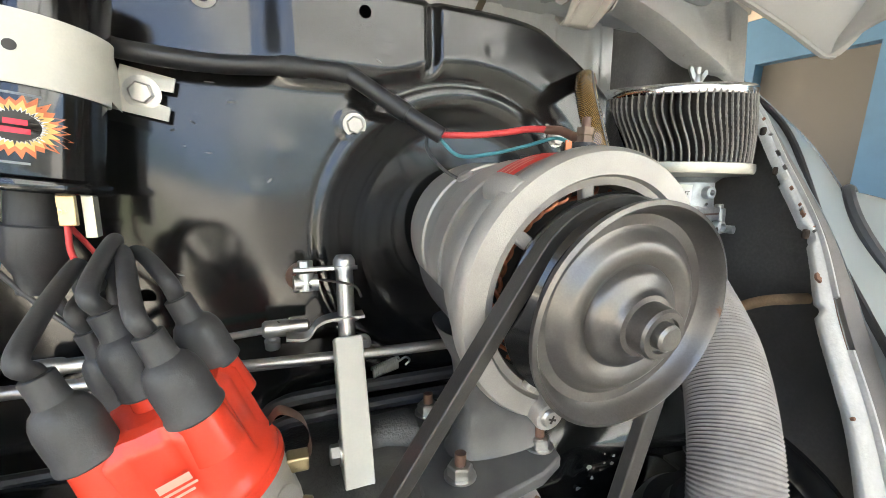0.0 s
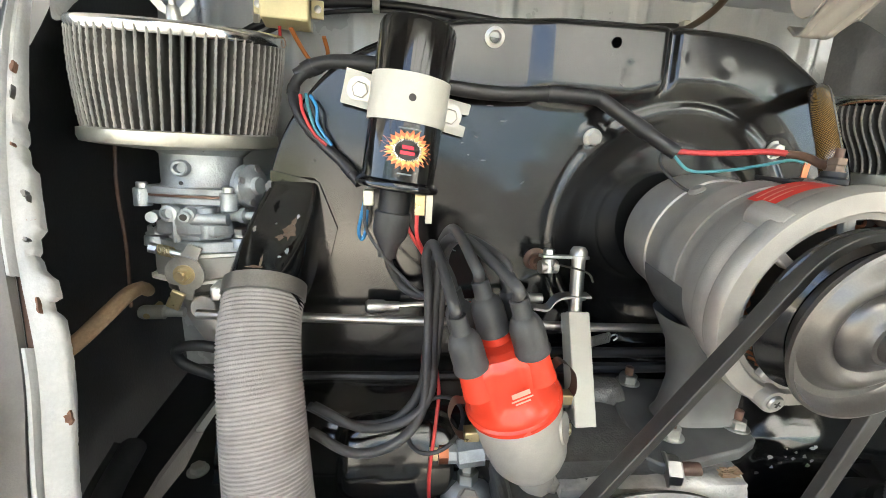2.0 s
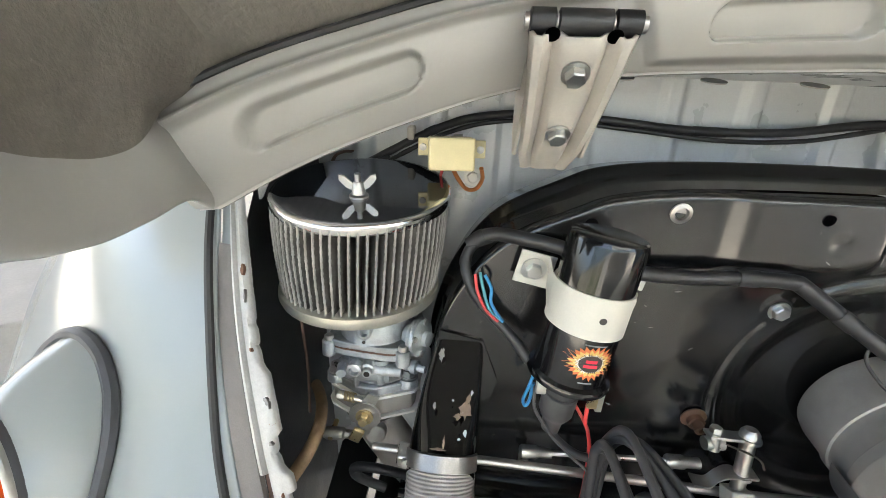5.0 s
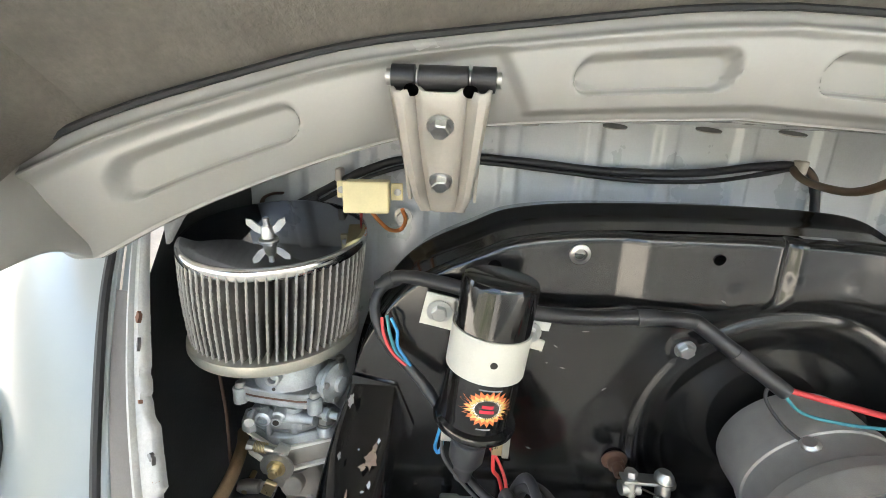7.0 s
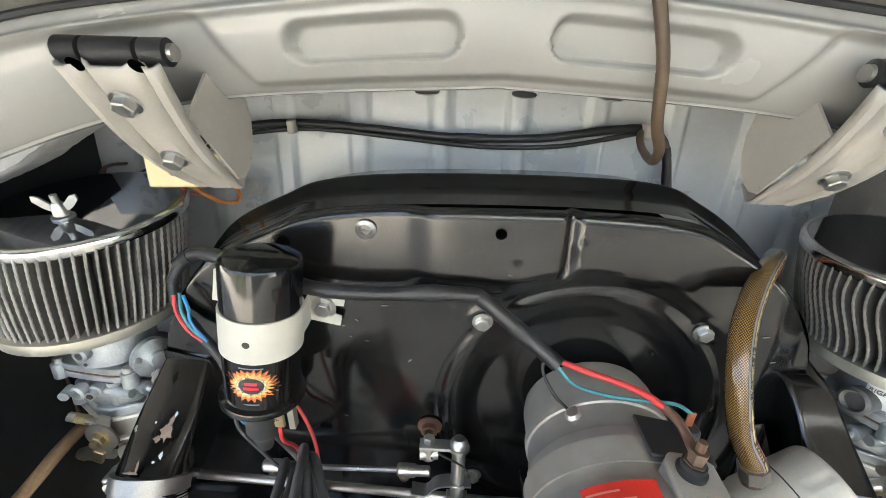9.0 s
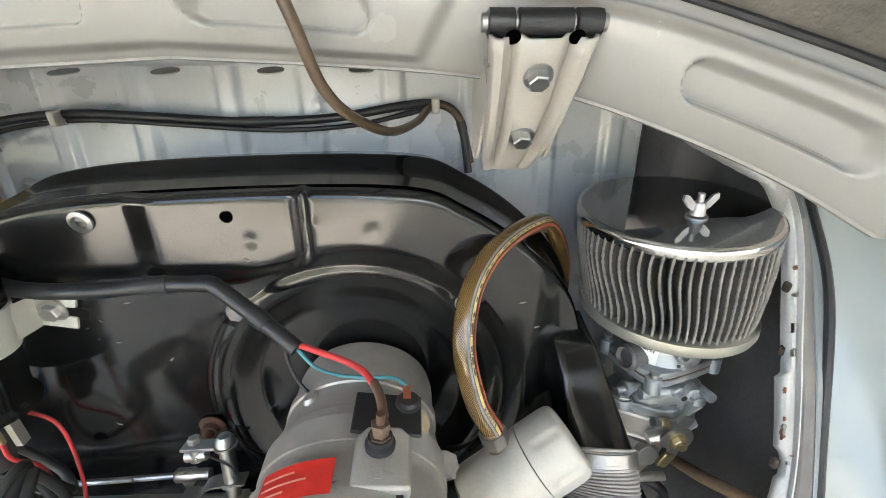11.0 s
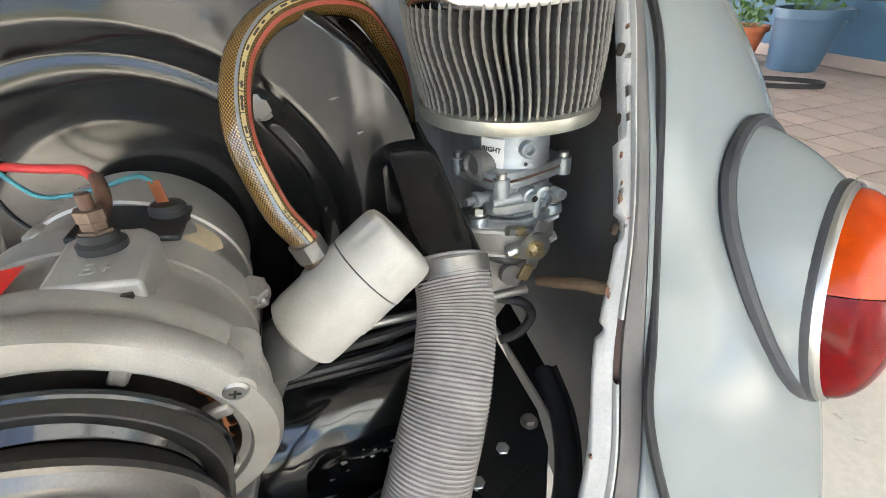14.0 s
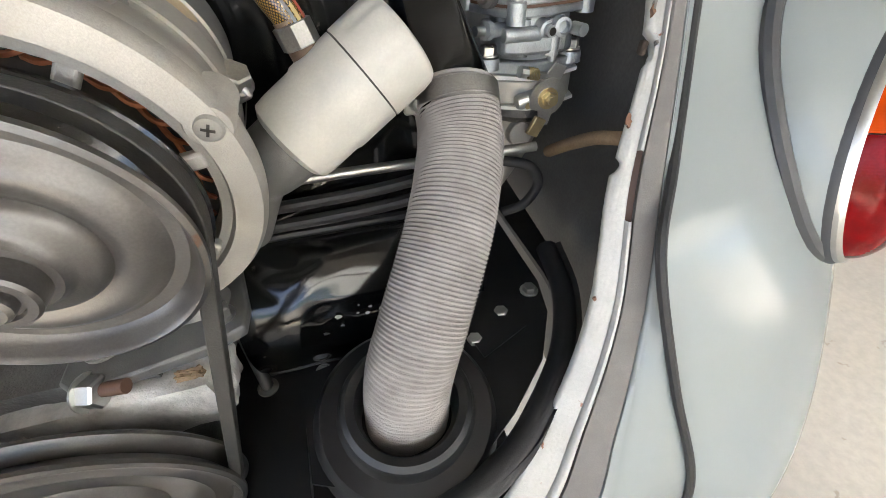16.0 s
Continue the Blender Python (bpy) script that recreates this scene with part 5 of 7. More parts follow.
    # flat black disc for the shaded bore
    part("jet_bore", Geo().lathe([(0.0028, 0), (0.0028, 0.0005), (0, 0.0005)], at(0.0016, -0.0441, -0.052), (0.1, -1, 0), 12), "ink_and_shade", th)
    # six-sided mounting flange with a blunt corner to the rear
    fl = [(-0.043, 0.012), (-0.043, -0.008), (-0.038, -0.016), (-0.008, -0.033), (0.006, -0.0335), (0.040, -0.017), (0.043, -0.008), (0.043, 0.012), (0.034, 0.020), (0.0, 0.034), (-0.034, 0.020)]
    part("base_flange", Geo().prism(fl, at(0, 0, -0.0885), (1, 0, 0), (0, 1, -0.085), up * 0.010), "carb", th, bevel=0.0015)
    part("pale_gasket", Geo().prism([(p[0] * 1.08, p[1] * 1.06) for p in fl], at(0, 0, -0.0915), (1, 0, 0), (0, 1, -0.085), up * 0.0028), "label_white", th, "pale gasket")
    part("throttle_body", Geo().prism([(p[0] * 0.98, p[1] * 0.98) for p in fl], at(0, 0, -0.112), (1, 0, 0), (0, 1, -0.085), up * 0.0202), "alloy", th, bevel=0.002)
    part("lower_gasket", Geo().prism([(p[0] * 1.08, p[1] * 1.06) for p in fl], at(0, 0, -0.1148), (1, 0, 0), (0, 1, -0.085), up * 0.0026), "label_white", th, "pale gasket")
    # throttle spindle and lever on the face towards the rear
    lx = 0.005 if sd > 0 else -0.001
    q = at(lx, -0.034, -0.100)
    part("spindle", Geo().lathe([(0.0038, 0), (0.0038, 0.019), (0, 0.019)], q, (0, -1, 0.05), 14), "brass", th)
    lev = [(0.0155 * math.cos(a), 0.0155 * math.sin(a)) for a in [-0.9 + 4.6 * k / 18 for k in range(19)]] + [(-0.006, -0.010), (-0.004, -0.022), (0.004, -0.023), (0.006, -0.014)]
    part("throttle_lever", Geo().prism(lev, q + V(0, -0.007, 0), (1, 0, 0), (0, 0, 1), (0, -0.0022, 0)), "steel", th)
    part("spindle_nut", Geo().hexa(q + V(0, -0.0095, 0), (0, -1, 0.05), 0.0062, 0.005, 0.0085), "brass", th, "brass nut")
    part("lever_clip", Geo().box(q + V(-0.008, -0.012, -0.022), (0.011, 0.004, 0.016), pose(0, 0, 0, 0, 25, 0).to_3x3()), "brass", th, "yellow zinc lever end", bevel=0.001)
    sc = q + V(-0.022, -0.006, 0.021)
    part("idle_screw", Geo().lathe([(0.0045, -0.004), (0.0045, 0.002), (0.0026, 0.002), (0.0026, 0.020), (0, 0.020)], sc, (1, 0.05, -0.25), 8), "zinc", th, "idle screw")
    gg = Geo()
    hp = [sc + V(1, 0.05, -0.25).normalized() * (0.003 + 0.010 * i / 60) + V(0.02, math.cos(i * 0.75), math.sin(i * 0.75)) * 0.0042 for i in range(61)]
    part("idle_spring", gg.tube(hp, 0.0006, 6), "brass", th)
    part("linkage_plate", Geo().prism([(-0.006, -0.004), (0.008, -0.006), (0.012, 0.004), (0.002, 0.008)], q + V(0.002, -0.0045, 0.018), (1, 0, 0), (0, 0, 1), (0, -0.002, 0)), "zinc", th)
    return th


carburettor(-0.3470, 0.043, 0.853, -1, -6, "grey zinc downdraught carburettor with brass throttle lever")
cr = carburettor(0.3735, 0.040, 0.849, 1, 18, "grey zinc downdraught carburettor with paper sticker")
# paper sticker on the air horn
st = Geo()
ctr = V(0.3735, 0.040 - 0.085 * 0.018, 0.831)
st.grid(lambda u, v: ctr + V(0.0350 * math.cos(radians(-158 + 34 * u)), 0.0350 * math.sin(radians(-158 + 34 * u)), -0.012 + 0.024 * v), 8, 3)
part("sticker", st, "label_white", cr, "white paper sticker")
text_mesh("RIGHT", 0.0058, Matrix.Translation(ctr + V(0.0356 * math.cos(radians(-141)), 0.0356 * math.sin(radians(-141)), 0.003)) @ pose(0, 0, 0, 90, 0, -51), "ink_and_shade", cr)


def manifold(cx, cy, zt, sd):
    th = thing("intake_manifold", (cx, cy, 0.62), "dull cast intake manifold under the carburettor", "manifold", "manifolds")
    pth = curve_points([(cx, cy, zt), (cx - sd * 0.005, cy - 0.002, zt - 0.03), (cx - sd * 0.03, cy - 0.004, zt - 0.07), (cx - sd * 0.06, cy + 0.0, zt - 0.12)], 8)
    part("runner", Geo().tube(pth, 0.023, 24), "alloy", th)
    part("flange", Geo().lathe([(0.030, 0.0), (0.030, -0.008), (0.024, -0.014)], (cx, cy, zt), (0, 0.085, 1), 28), "alloy_dirty", th)
    part("balance_boss", Geo().lathe([(0.011, 0), (0.011, 0.008), (0.010, 0.009), (0, 0.009)], (cx - sd * 0.008, cy - 0.022, zt - 0.022), (0, -1, 0.2), 20), "alloy", th)
    return th


manifold(-0.3500, 0.033, 0.738, -1)
manifold(0.3735, 0.030, 0.734, 1)

# ---- throttle linkage ----
lk = thing("throttle_rod", (0, -0.02, 0.716), "plated steel throttle cross rod with ball-joint links", "throttle linkage")
part("cross_rod", Geo().tube([(-0.34, -0.012, 0.7185), (-0.1, -0.0175, 0.7165), (0.01, -0.020, 0.7145), (0.37, -0.020, 0.712)], 0.0042, 14), "steel", lk)
for x0, x1, y, z in ((-0.199, -0.165, -0.006, 0.7255), (-0.069, -0.052, -0.012, 0.7385)):
    part("ball_socket", Geo().lathe([(0.0045, 0), (0.0062, 0.002), (0.0062, 0.016), (0.0048, 0.018), (0.0048, 0.030), (0.002, 0.031), (0, 0.031)], (x0, y, z), (1, 0, 0.02), 12), "zinc", lk, "zinc ball joint")
    part("ball_stud", Geo().lathe([(0, -0.0145), (0.0052, -0.0140), (0.0055, -0.008), (0.0030, -0.007), (0.0030, 0.004)], (x0 + 0.006, y + 0.003, z - 0.002), (0, -0.15, 1), 12), "zinc", lk)
part("link_rod", Geo().tube([(-0.18, -0.006, 0.7262), (-0.06, -0.012, 0.7388)], 0.0026, 10), "zinc", lk)
for x, y, z, d in ((-0.395, 0.004, 0.712, 1), (0.355, -0.005, 0.745, 1)):
    part("ball_socket", Geo().lathe([(0.005, 0), (0.0064, 0.003), (0.0064, 0.020), (0.0045, 0.022), (0.0045, 0.036), (0, 0.036)], (x, y, z), (1, 0.05, 0.18 if x > 0 else 0.0), 12), "zinc", lk, "zinc ball joint")
    part("ball_stud", Geo().lathe([(0.0028, -0.012), (0.0028, 0.01)], (x + 0.008, y + 0.006, z), (0, 1, 0.1), 10), "brass", lk)

brk = thing("linkage_bracket", (-0.0135, -0.07, 0.652), "pale grey square-tube bracket carrying the throttle lever", "bracket")
ba, bb2 = V(-0.0135, -0.0735, 0.650), V(-0.0135, -0.029, 0.7335)
bd = (bb2 - ba)
mb = Matrix((V(1, 0, 0), V(0, bd.z, -bd.y).normalized(), bd.normalized())).transposed()
part("square_tube", Geo().box((ba + bb2) / 2, (0.0190, 0.019, bd.length), mb), "white_paint", brk, bevel=0.0012)
part("side_bolt", Geo().hexa(ba + bd * 0.22 + V(-0.0095, 0, 0), (-1, 0, 0), 0.0065, 0.006, 0.008), "zinc", brk)
ax = V(0, 0.20, 1).normalized()
part("pivot_shaft", Geo().lathe([(0.0058, -0.004), (0.0058, 0.012), (0.0085, 0.012), (0.0085, 0.0145), (0.0060, 0.0145), (0.0060, 0.048), (0.0092, 0.048), (0.0092, 0.0505), (0.0078, 0.0508), (0.0075, 0.055), (0.0050, 0.0585), (0, 0.0590)], bb2, ax, 20), "zinc", brk, "zinc pivot bolt")
q = bb2 + ax * 0.0145
pl = curve_points([q + V(0.012, 0, 0), q + V(-0.010, -0.001, 0), q + V(-0.020, -0.002, -0.003), q + V(-0.027, -0.003, -0.011), q + V(-0.040, -0.003, -0.010)], 5)
part("lower_lever", thick_strip([[p + V(0, -0.006, 0) for p in pl], [p + V(0, 0.006, 0) for p in pl], [p + V(0, 0.006, 0.002) for p in pl], [p + V(0, -0.006, 0.002) for p in pl], [p + V(0, -0.006, 0) for p in pl]]), "zinc", brk)
q = bb2 + ax * 0.0492
part("upper_lever", Geo().box(q + V(-0.015, 0.001, 0), (0.038, 0.0125, 0.0028), pose(0, 0, 0, -11, 0, 0).to_3x3()), "zinc", brk, bevel=0.0005)
q2 = q + V(-0.026, 0.002, -0.006)
part("cable_clamp", Geo().lathe([(0.0060, 0), (0.0060, 0.012), (0.004, 0.013), (0, 0.013)], q2 - ax * 0.009, ax, 14), "zinc", brk)
part("clamp_screw", Geo().hexa(q2 + ax * 0.006, ax, 0.0052, 0.006), "zinc", brk)
part("clamp_barrel", Geo().lathe([(0.0058, -0.008), (0.0058, 0.008), (0, 0.008)], q2 - ax * 0.004, (1, 0.1, 0), 14), "zinc", brk)
part("throttle_cable", Geo().tube(curve_points([(-0.041, 0.0, 0.770), (-0.036, -0.012, 0.775), q2, (-0.010, -0.030, 0.772), (-0.004, -0.034, 0.764)], 5), 0.0009, 6), "ink_and_shade", brk)
sp = thing("return_spring", (0.02, -0.02, 0.71), "small zinc coil return spring beside the bracket", "spring")
part("coil", Geo().tube([V(0.005 + 0.020 * i / 130, -0.026 + 0.0042 * math.cos(i * 0.6), 0.7015 + 0.006 * i / 130 + 0.0042 * math.sin(i * 0.6)) for i in range(131)], 0.0007, 6), "zinc", sp)
part("hook", Geo().tube(curve_points([(0.025, -0.026, 0.7075), (0.030, -0.027, 0.711), (0.034, -0.025, 0.707), (0.031, -0.024, 0.703)], 5), 0.0008, 6), "zinc", sp)


# ---- alternator on its stand ----
AX = V(0, -1, -0.085).normalized()
A0 = V(0.0995, 0.02, 0.803)


def along(y):
    return (0.02 - y) / -AX.y


alt = thing("alternator", (0.0995, -0.06, 0.74), "grey cast alternator with slotted front ring", "alternator")
part("rear_cover", Geo().lathe([(0.030, 0.0), (0.0540, 0.004), (0.0560, along(0.008)), (0.0565, along(-0.018)), (0.0585, along(-0.019)), (0.0585, along(-0.027)), (0.0570, along(-0.028)), (0.0590, along(-0.048)), (0.0605, along(-0.05))], A0, AX, 72), "alloy", alt)
part("casing", Geo().lathe([(0.0605, along(-0.05)), (0.0620, along(-0.056)), (0.0630, along(-0.084)), (0.0640, along(-0.088)), (0.0670, along(-0.094)), (0.0685, along(-0.108)), (0.0695, along(-0.113))], A0, AX, 72), "alloy", alt)
part("front_ring", Geo().lathe([(0.0690, along(-0.109)), (0.0712, along(-0.110)), (0.0719, along(-0.112)), (0.0722, along(-0.1195)), (0.0714, along(-0.1210)), (0.0714, along(-0.1265)), (0.0760, along(-0.1280)), (0.0770, along(-0.1300)), (0.0770, along(-0.1370)), (0.0750, along(-0.1405)), (0.0640, along(-0.142)), (0.0625, along(-0.139)), (0.0585, along(-0.1385)), (0.0570, along(-0.131)), (0.057, along(-0.122))], A0, AX, 96), "alloy", alt)
# black disc closes the ring, its colour standing for the shade inside
part("cavity", Geo().lathe([(0.057, along(-0.124)), (0.030, along(-0.126)), (0, along(-0.126))], A0, AX, 48), "ink_and_shade", alt, "black disc for the shade behind the pulley")
wnd = Geo()
for k in range(40):
    a = 2 * math.pi * k / 40
    u, w = V(math.cos(a), 0, math.sin(a)), V(-math.sin(a), 0, math.cos(a))
    p = A0 + AX * along(-0.129) + u * 0.052
    wnd.tube(curve_points([p - w * 0.006 + u * 0.003, p + AX * 0.004, p + w * 0.006 - u * 0.002], 4), 0.0012, 5)
tagged(part("winding", wnd, "copper", alt, "copper windings"), kind="stuff")
for k in range(8):
    a = radians(10 + 45 * k)
    c = A0 + AX * along(-0.1385) + V(math.cos(a), 0, math.sin(a)) * 0.0545
    part("spoke", Geo().box(c, (0.012, 0.006, 0.007), pose(0, 0, 0, 0, -math.degrees(a), 0).to_3x3()), "alloy", alt, bevel=0.0015)
for a in (132, 20, 252):
    u = V(math.cos(radians(a)), 0, math.sin(radians(a)))
    c = A0 + u * 0.0695
    part("screw_boss", Geo().lathe([(0.0092, along(-0.116)), (0.0090, along(-0.1405)), (0.0082, along(-0.1422)), (0, along(-0.1422))], c, AX, 24), "alloy", alt)
    part("screw", Geo().lathe([(0.0056, 0), (0.0056, 0.0012), (0.0046, 0.0024), (0, 0.0026)], c + AX * along(-0.1418), AX, 20), "steel", alt, "cross-head screw")
    q = c + AX * (along(-0.1418) + 0.0026)
    # cross slots are dark bars in place of cut, shaded grooves
    for rot in (20, 110):
        part("screw_slot", Geo().box(q, (0.0048, 0.0006, 0.0010), pose(0, 0, 0, 0, rot, 0).to_3x3()), "ink_and_shade", alt)
# terminal block
blk = Geo().prism([(-0.0165, -0.020), (0.0165, -0.020), (0.0165, 0.012), (0.010, 0.018), (-0.010, 0.018), (-0.0165, 0.010)], V(0.1225, -0.098, 0.835), (1, 0, -0.12), (0, 1, 0.085), (0.003, 0, 0.0275))
part("terminal_block", blk, "alloy", alt, bevel=0.002)
# dark box on the block's face, painted as a shaded slot
part("cooling_slot", Geo().box((0.1225, -0.1185, 0.8505), (0.030, 0.003, 0.0085)), "ink_and_shade", alt)
part("terminal_plate", Geo().box((0.126, -0.066, 0.8585), (0.044, 0.032, 0.003), pose(0, 0, 0, 0, 10, 0).to_3x3()), "rubber", alt, "dark plastic terminal plate", bevel=0.001)
tb = V(0.1235, -0.093, 0.8625)
up1 = V(0.08, 0.085, 1).normalized()
part("terminal_insulator", Geo().lathe([(0.0090, 0), (0.0090, 0.003), (0.0072, 0.0045), (0.0072, 0.008), (0, 0.008)], tb, up1, 28), "rubber", alt)
part("terminal_nut", Geo().lathe([(0.0066, 0.008), (0.0066, 0.0092), (0.0050, 0.0092), (0.0050, 0.0125), (0.0056, 0.0130), (0.0056, 0.0175), (0, 0.0175)], tb, up1, 6), "old_copper", alt)
part("terminal_stud", Geo().lathe([(0.0027, 0.017), (0.0027, 0.0240), (0, 0.0245)], tb, up1, 12), "brown_wire", alt, "corroded copper stud")
part("spade_boot", Geo().lathe([(0.0085, 0), (0.0085, 0.008), (0.007, 0.010), (0.003, 0.011), (0, 0.011)], (0.1385, -0.058, 0.8525), up1, 20), "rubber", alt)
part("spade", Geo().box((0.1385, -0.058, 0.868), (0.005, 0.0012, 0.014)), "copper", alt)
lab = Geo().grid(lambda u, v: A0 + AX * along(-0.1000 - 0.0210 * v) + V(math.sin(radians(-36 + 36 * u)), 0, math.cos(radians(-36 + 36 * u))) * (0.0712 + 0.0015 * v), 14, 4)
part("type_label", lab, "label_red", alt, "red maker's label")
for i, (v0, w0) in enumerate(((0.25, 0.5), (0.5, 0.7), (0.72, 0.4))):
    bar = Geo().grid(lambda u, v: A0 + AX * along(-0.1000 - 0.0210 * (v0 + 0.06 * v)) + V(math.sin(radians(-34 + 32 * w0 * u)), 0, math.cos(radians(-34 + 32 * w0 * u))) * (0.0718 + 0.0015 * v0), 8, 2)
    part("print_bar", bar, "ink_pale", alt)
text_mesh("B+", 0.0095, Matrix.Translation(V(0.127, -0.1115, 0.8636)) @ pose(0, 0, 0, 5, 7, 0), "alloy", alt)
part("tan_patch", Geo().grid(lambda u, v: A0 + AX * along(-0.040 - 0.030 * v) + V(math.sin(radians(44 + 15 * u + 3 * math.sin(7 * v))), 0, math.cos(radians(44 + 15 * u + 3 * math.sin(7 * v)))) * (0.0603 + 0.0035 * v), 5, 9), "tan_paper", alt, "tan paper remnant")
part("earth_screw", Geo().lathe([(0.0065, -0.004), (0.0065, 0.003), (0.0045, 0.005), (0, 0.005)], (0.0700, -0.038, 0.8455), (-0.5, 0, 0.85), 14), "zinc", alt)
# clamp strap of the stand
part("strap", Geo().lathe([(0.0625, along(-0.060)), (0.0645, along(-0.060)), (0.0645, along(-0.078)), (0.0625, along(-0.078))], A0, AX, 64), "alloy", alt)
part("strap_bolt", Geo().hexa((0.163, -0.062, 0.800), (0.3, -0.4, 0.85), 0.0085, 0.008, 0.010), "steel", alt, "hex bolt on the clamp strap")
part("strap_lug", Geo().box((0.160, -0.060, 0.794), (0.022, 0.018, 0.008), pose(0, 0, 0, 0, -20, 0).to_3x3()), "steel", alt, bevel=0.002)

pul = thing("fan_belt_pulley", (0.0995, -0.16, 0.787), "worn dark steel alternator pulley with central nut", "pulley")


P0 = V(0.0995, -0.190, 0.7850)


def PR(r, y):
    """Radius and distance along the pulley's axis."""
    return (r, (-y - 0.190) / 0.9964)


front = [(0.0470, -0.158), (0.0555, -0.1675), (0.0568, -0.1690), (0.0568, -0.1715), (0.0548, -0.1725), (0.0530, -0.1700), (0.0520, -0.1660), (0.0490, -0.1625), (0.0440, -0.1620), (0.0405, -0.1640), (0.0380, -0.1675), (0.0350, -0.1690), (0.0310, -0.1690), (0.0280, -0.1670), (0.0262, -0.1665), (0.0250, -0.1690), (0.0225, -0.1715), (0.0180, -0.1725), (0.0160, -0.1745), (0.0150, -0.1765)]
part("front_half", Geo().lathe([PR(r, y) for r, y in front], P0, AX, 96), "pulley", pul)
part("rear_half", Geo().lathe([PR(r, y) for r, y in ((0.02, -0.140), (0.050, -0.141), (0.0560, -0.144), (0.0565, -0.1465), (0.055, -0.148), (0.047, -0.157))], P0, AX, 96), "black_paint", pul, "black painted rear half")
part("hub_nut", Geo().lathe([PR(r, y) for r, y in ((0.0150, -0.1765), (0.0125, -0.177), (0.0122, -0.1850), (0.0112, -0.1862), (0.0085, -0.1862), (0.008, -0.1845), (0.0066, -0.1845))], P0, AX, 40), "pulley", pul)
part("shaft_end", Geo().lathe([PR(r, y) for r, y in ((0.0066, -0.184), (0.0064, -0.1885), (0.0052, -0.1898), (0.0, -0.1898))], P0, AX, 24), "clamp_steel", pul)

# crankshaft pulley and the belt
CC = V(0.005, -0.150, 0.565)
cpu = thing("crankshaft_pulley", (0.005, -0.15, 0.48), "brown-black crankshaft pulley seen edge-on below the belt", "pulley")
part("rim", Geo().lathe([(0.070, -0.012), (0.093, -0.011), (0.0955, -0.009), (0.0955, -0.007), (0.086, 0.000), (0.0955, 0.007), (0.0955, 0.0095), (0.092, 0.0105), (0.088, 0.008), (0.080, 0.0065), (0.074, 0.008), (0.066, 0.004), (0.045, 0.003)], CC, AX, 96), "pulley", cpu)
part("hub", Geo().lathe([(0.046, 0.0035), (0.040, 0.008), (0.022, 0.009), (0.020, 0.014)], CC, AX, 64), "pulley", cpu)
part("centre_bolt", Geo().hexa(CC + AX * 0.013, AX, 0.016, 0.009, 0.0195), "steel", cpu, "large steel pulley bolt")
blt = Geo()
c1, r1 = (0.0995, 0.7885), 0.0525
c2, r2 = (0.005, 0.565), 0.0905
dx, dz = c2[0] - c1[0], c2[1] - c1[1]
L = math.hypot(dx, dz)
base_a = math.atan2(dz, dx)
off = math.acos((r1 - r2) / L)
ring = []
for k in range(33):
    a = base_a + off + (2 * math.pi - 2 * off) * k / 32
    ring.append((c1[0] + r1 * math.cos(a), -0.1530, c1[1] + r1 * math.sin(a)))
for k in range(33):
    a = base_a - off + 2 * off * k / 32
    ring.append((c2[0] + r2 * math.cos(a), -0.1530, c2[1] + r2 * math.sin(a)))
dense = []
for (a, b) in zip(ring, ring[1:] + ring[:1]):
    for s in range(4 if math.dist(a, b) > 0.05 else 1):
        dense.append(V(*a).lerp(V(*b), s / (4 if math.dist(a, b) > 0.05 else 1)))
n = len(dense)
for i, p in enumerate(dense):
    t = (dense[(i + 1) % n] - dense[i - 1]).normalized()
    o = t.cross(V(0, 1, 0)).normalized()
    ctr2 = V(c1[0], p.y, c1[1]).lerp(V(c2[0], p.y, c2[1]), 0.5)
    if o.dot(p - ctr2) < 0:
        o = -o
    blt.v += [p + o * 0.003 + V(0, -0.0055, 0), p + o * 0.003 + V(0, 0.0055, 0), p - o * 0.005 + V(0, 0.0038, 0), p - o * 0.005 + V(0, -0.0038, 0)]
for i in range(n):
    j = (i + 1) % n
    for k in range(4):
        blt.f.append((i * 4 + k, i * 4 + (k + 1) % 4, j * 4 + (k + 1) % 4, j * 4 + k))
solo("fan_belt", blt, "belt", (0.05, -0.15, 0.66), "worn black rubber fan belt on two pulleys", "belt", bevel=0.0008)

# stand casting
std = thing("alternator_stand", (0.08, -0.068, 0.655), "dull grey cast alternator stand bolted to the crankcase", "stand")


def column(u, v):
    z = 0.664 + 0.088 * v
    a = 2 * math.pi * u
    w = interp(v, [(0, 0.037), (0.08, 0.033), (0.35, 0.031), (0.7, 0.039), (1, 0.056)])
    d = interp(v, [(0, 0.018), (0.08, 0.016), (0.4, 0.017), (0.7, 0.024), (1, 0.034)])
    c, s = math.cos(a), math.sin(a)
    return (0.082 + 0.012 * v + w * math.copysign(abs(c) ** 0.75, c), -0.066 + lean(z) + d * math.copysign(abs(s) ** 0.75, s), z)


part("column", Geo().grid(column, 48, 18, wrap_u=True), "stand", std, smooth=60)
sadd = Geo()
sadd.grid(lambda u, v: A0 + AX * along(-0.040 - 0.052 * v) + V(math.cos(radians(190 + 160 * u)), 0, math.sin(radians(190 + 160 * u))) * 0.0655, 28, 6)
part("saddle", sadd, "stand", std)
part("base_plate", Geo().prism([(0.020, -0.112), (0.030, -0.120), (0.052, -0.118), (0.105, -0.108), (0.126, -0.098), (0.128, -0.080), (0.118, -0.022), (0.050, -0.020), (0.030, -0.032), (0.022, -0.075)], V(0, 0, 0.6525), (1, 0, 0), (0, 1, 0.085), (0, 0, 0.010)), "stand", std, bevel=0.002)
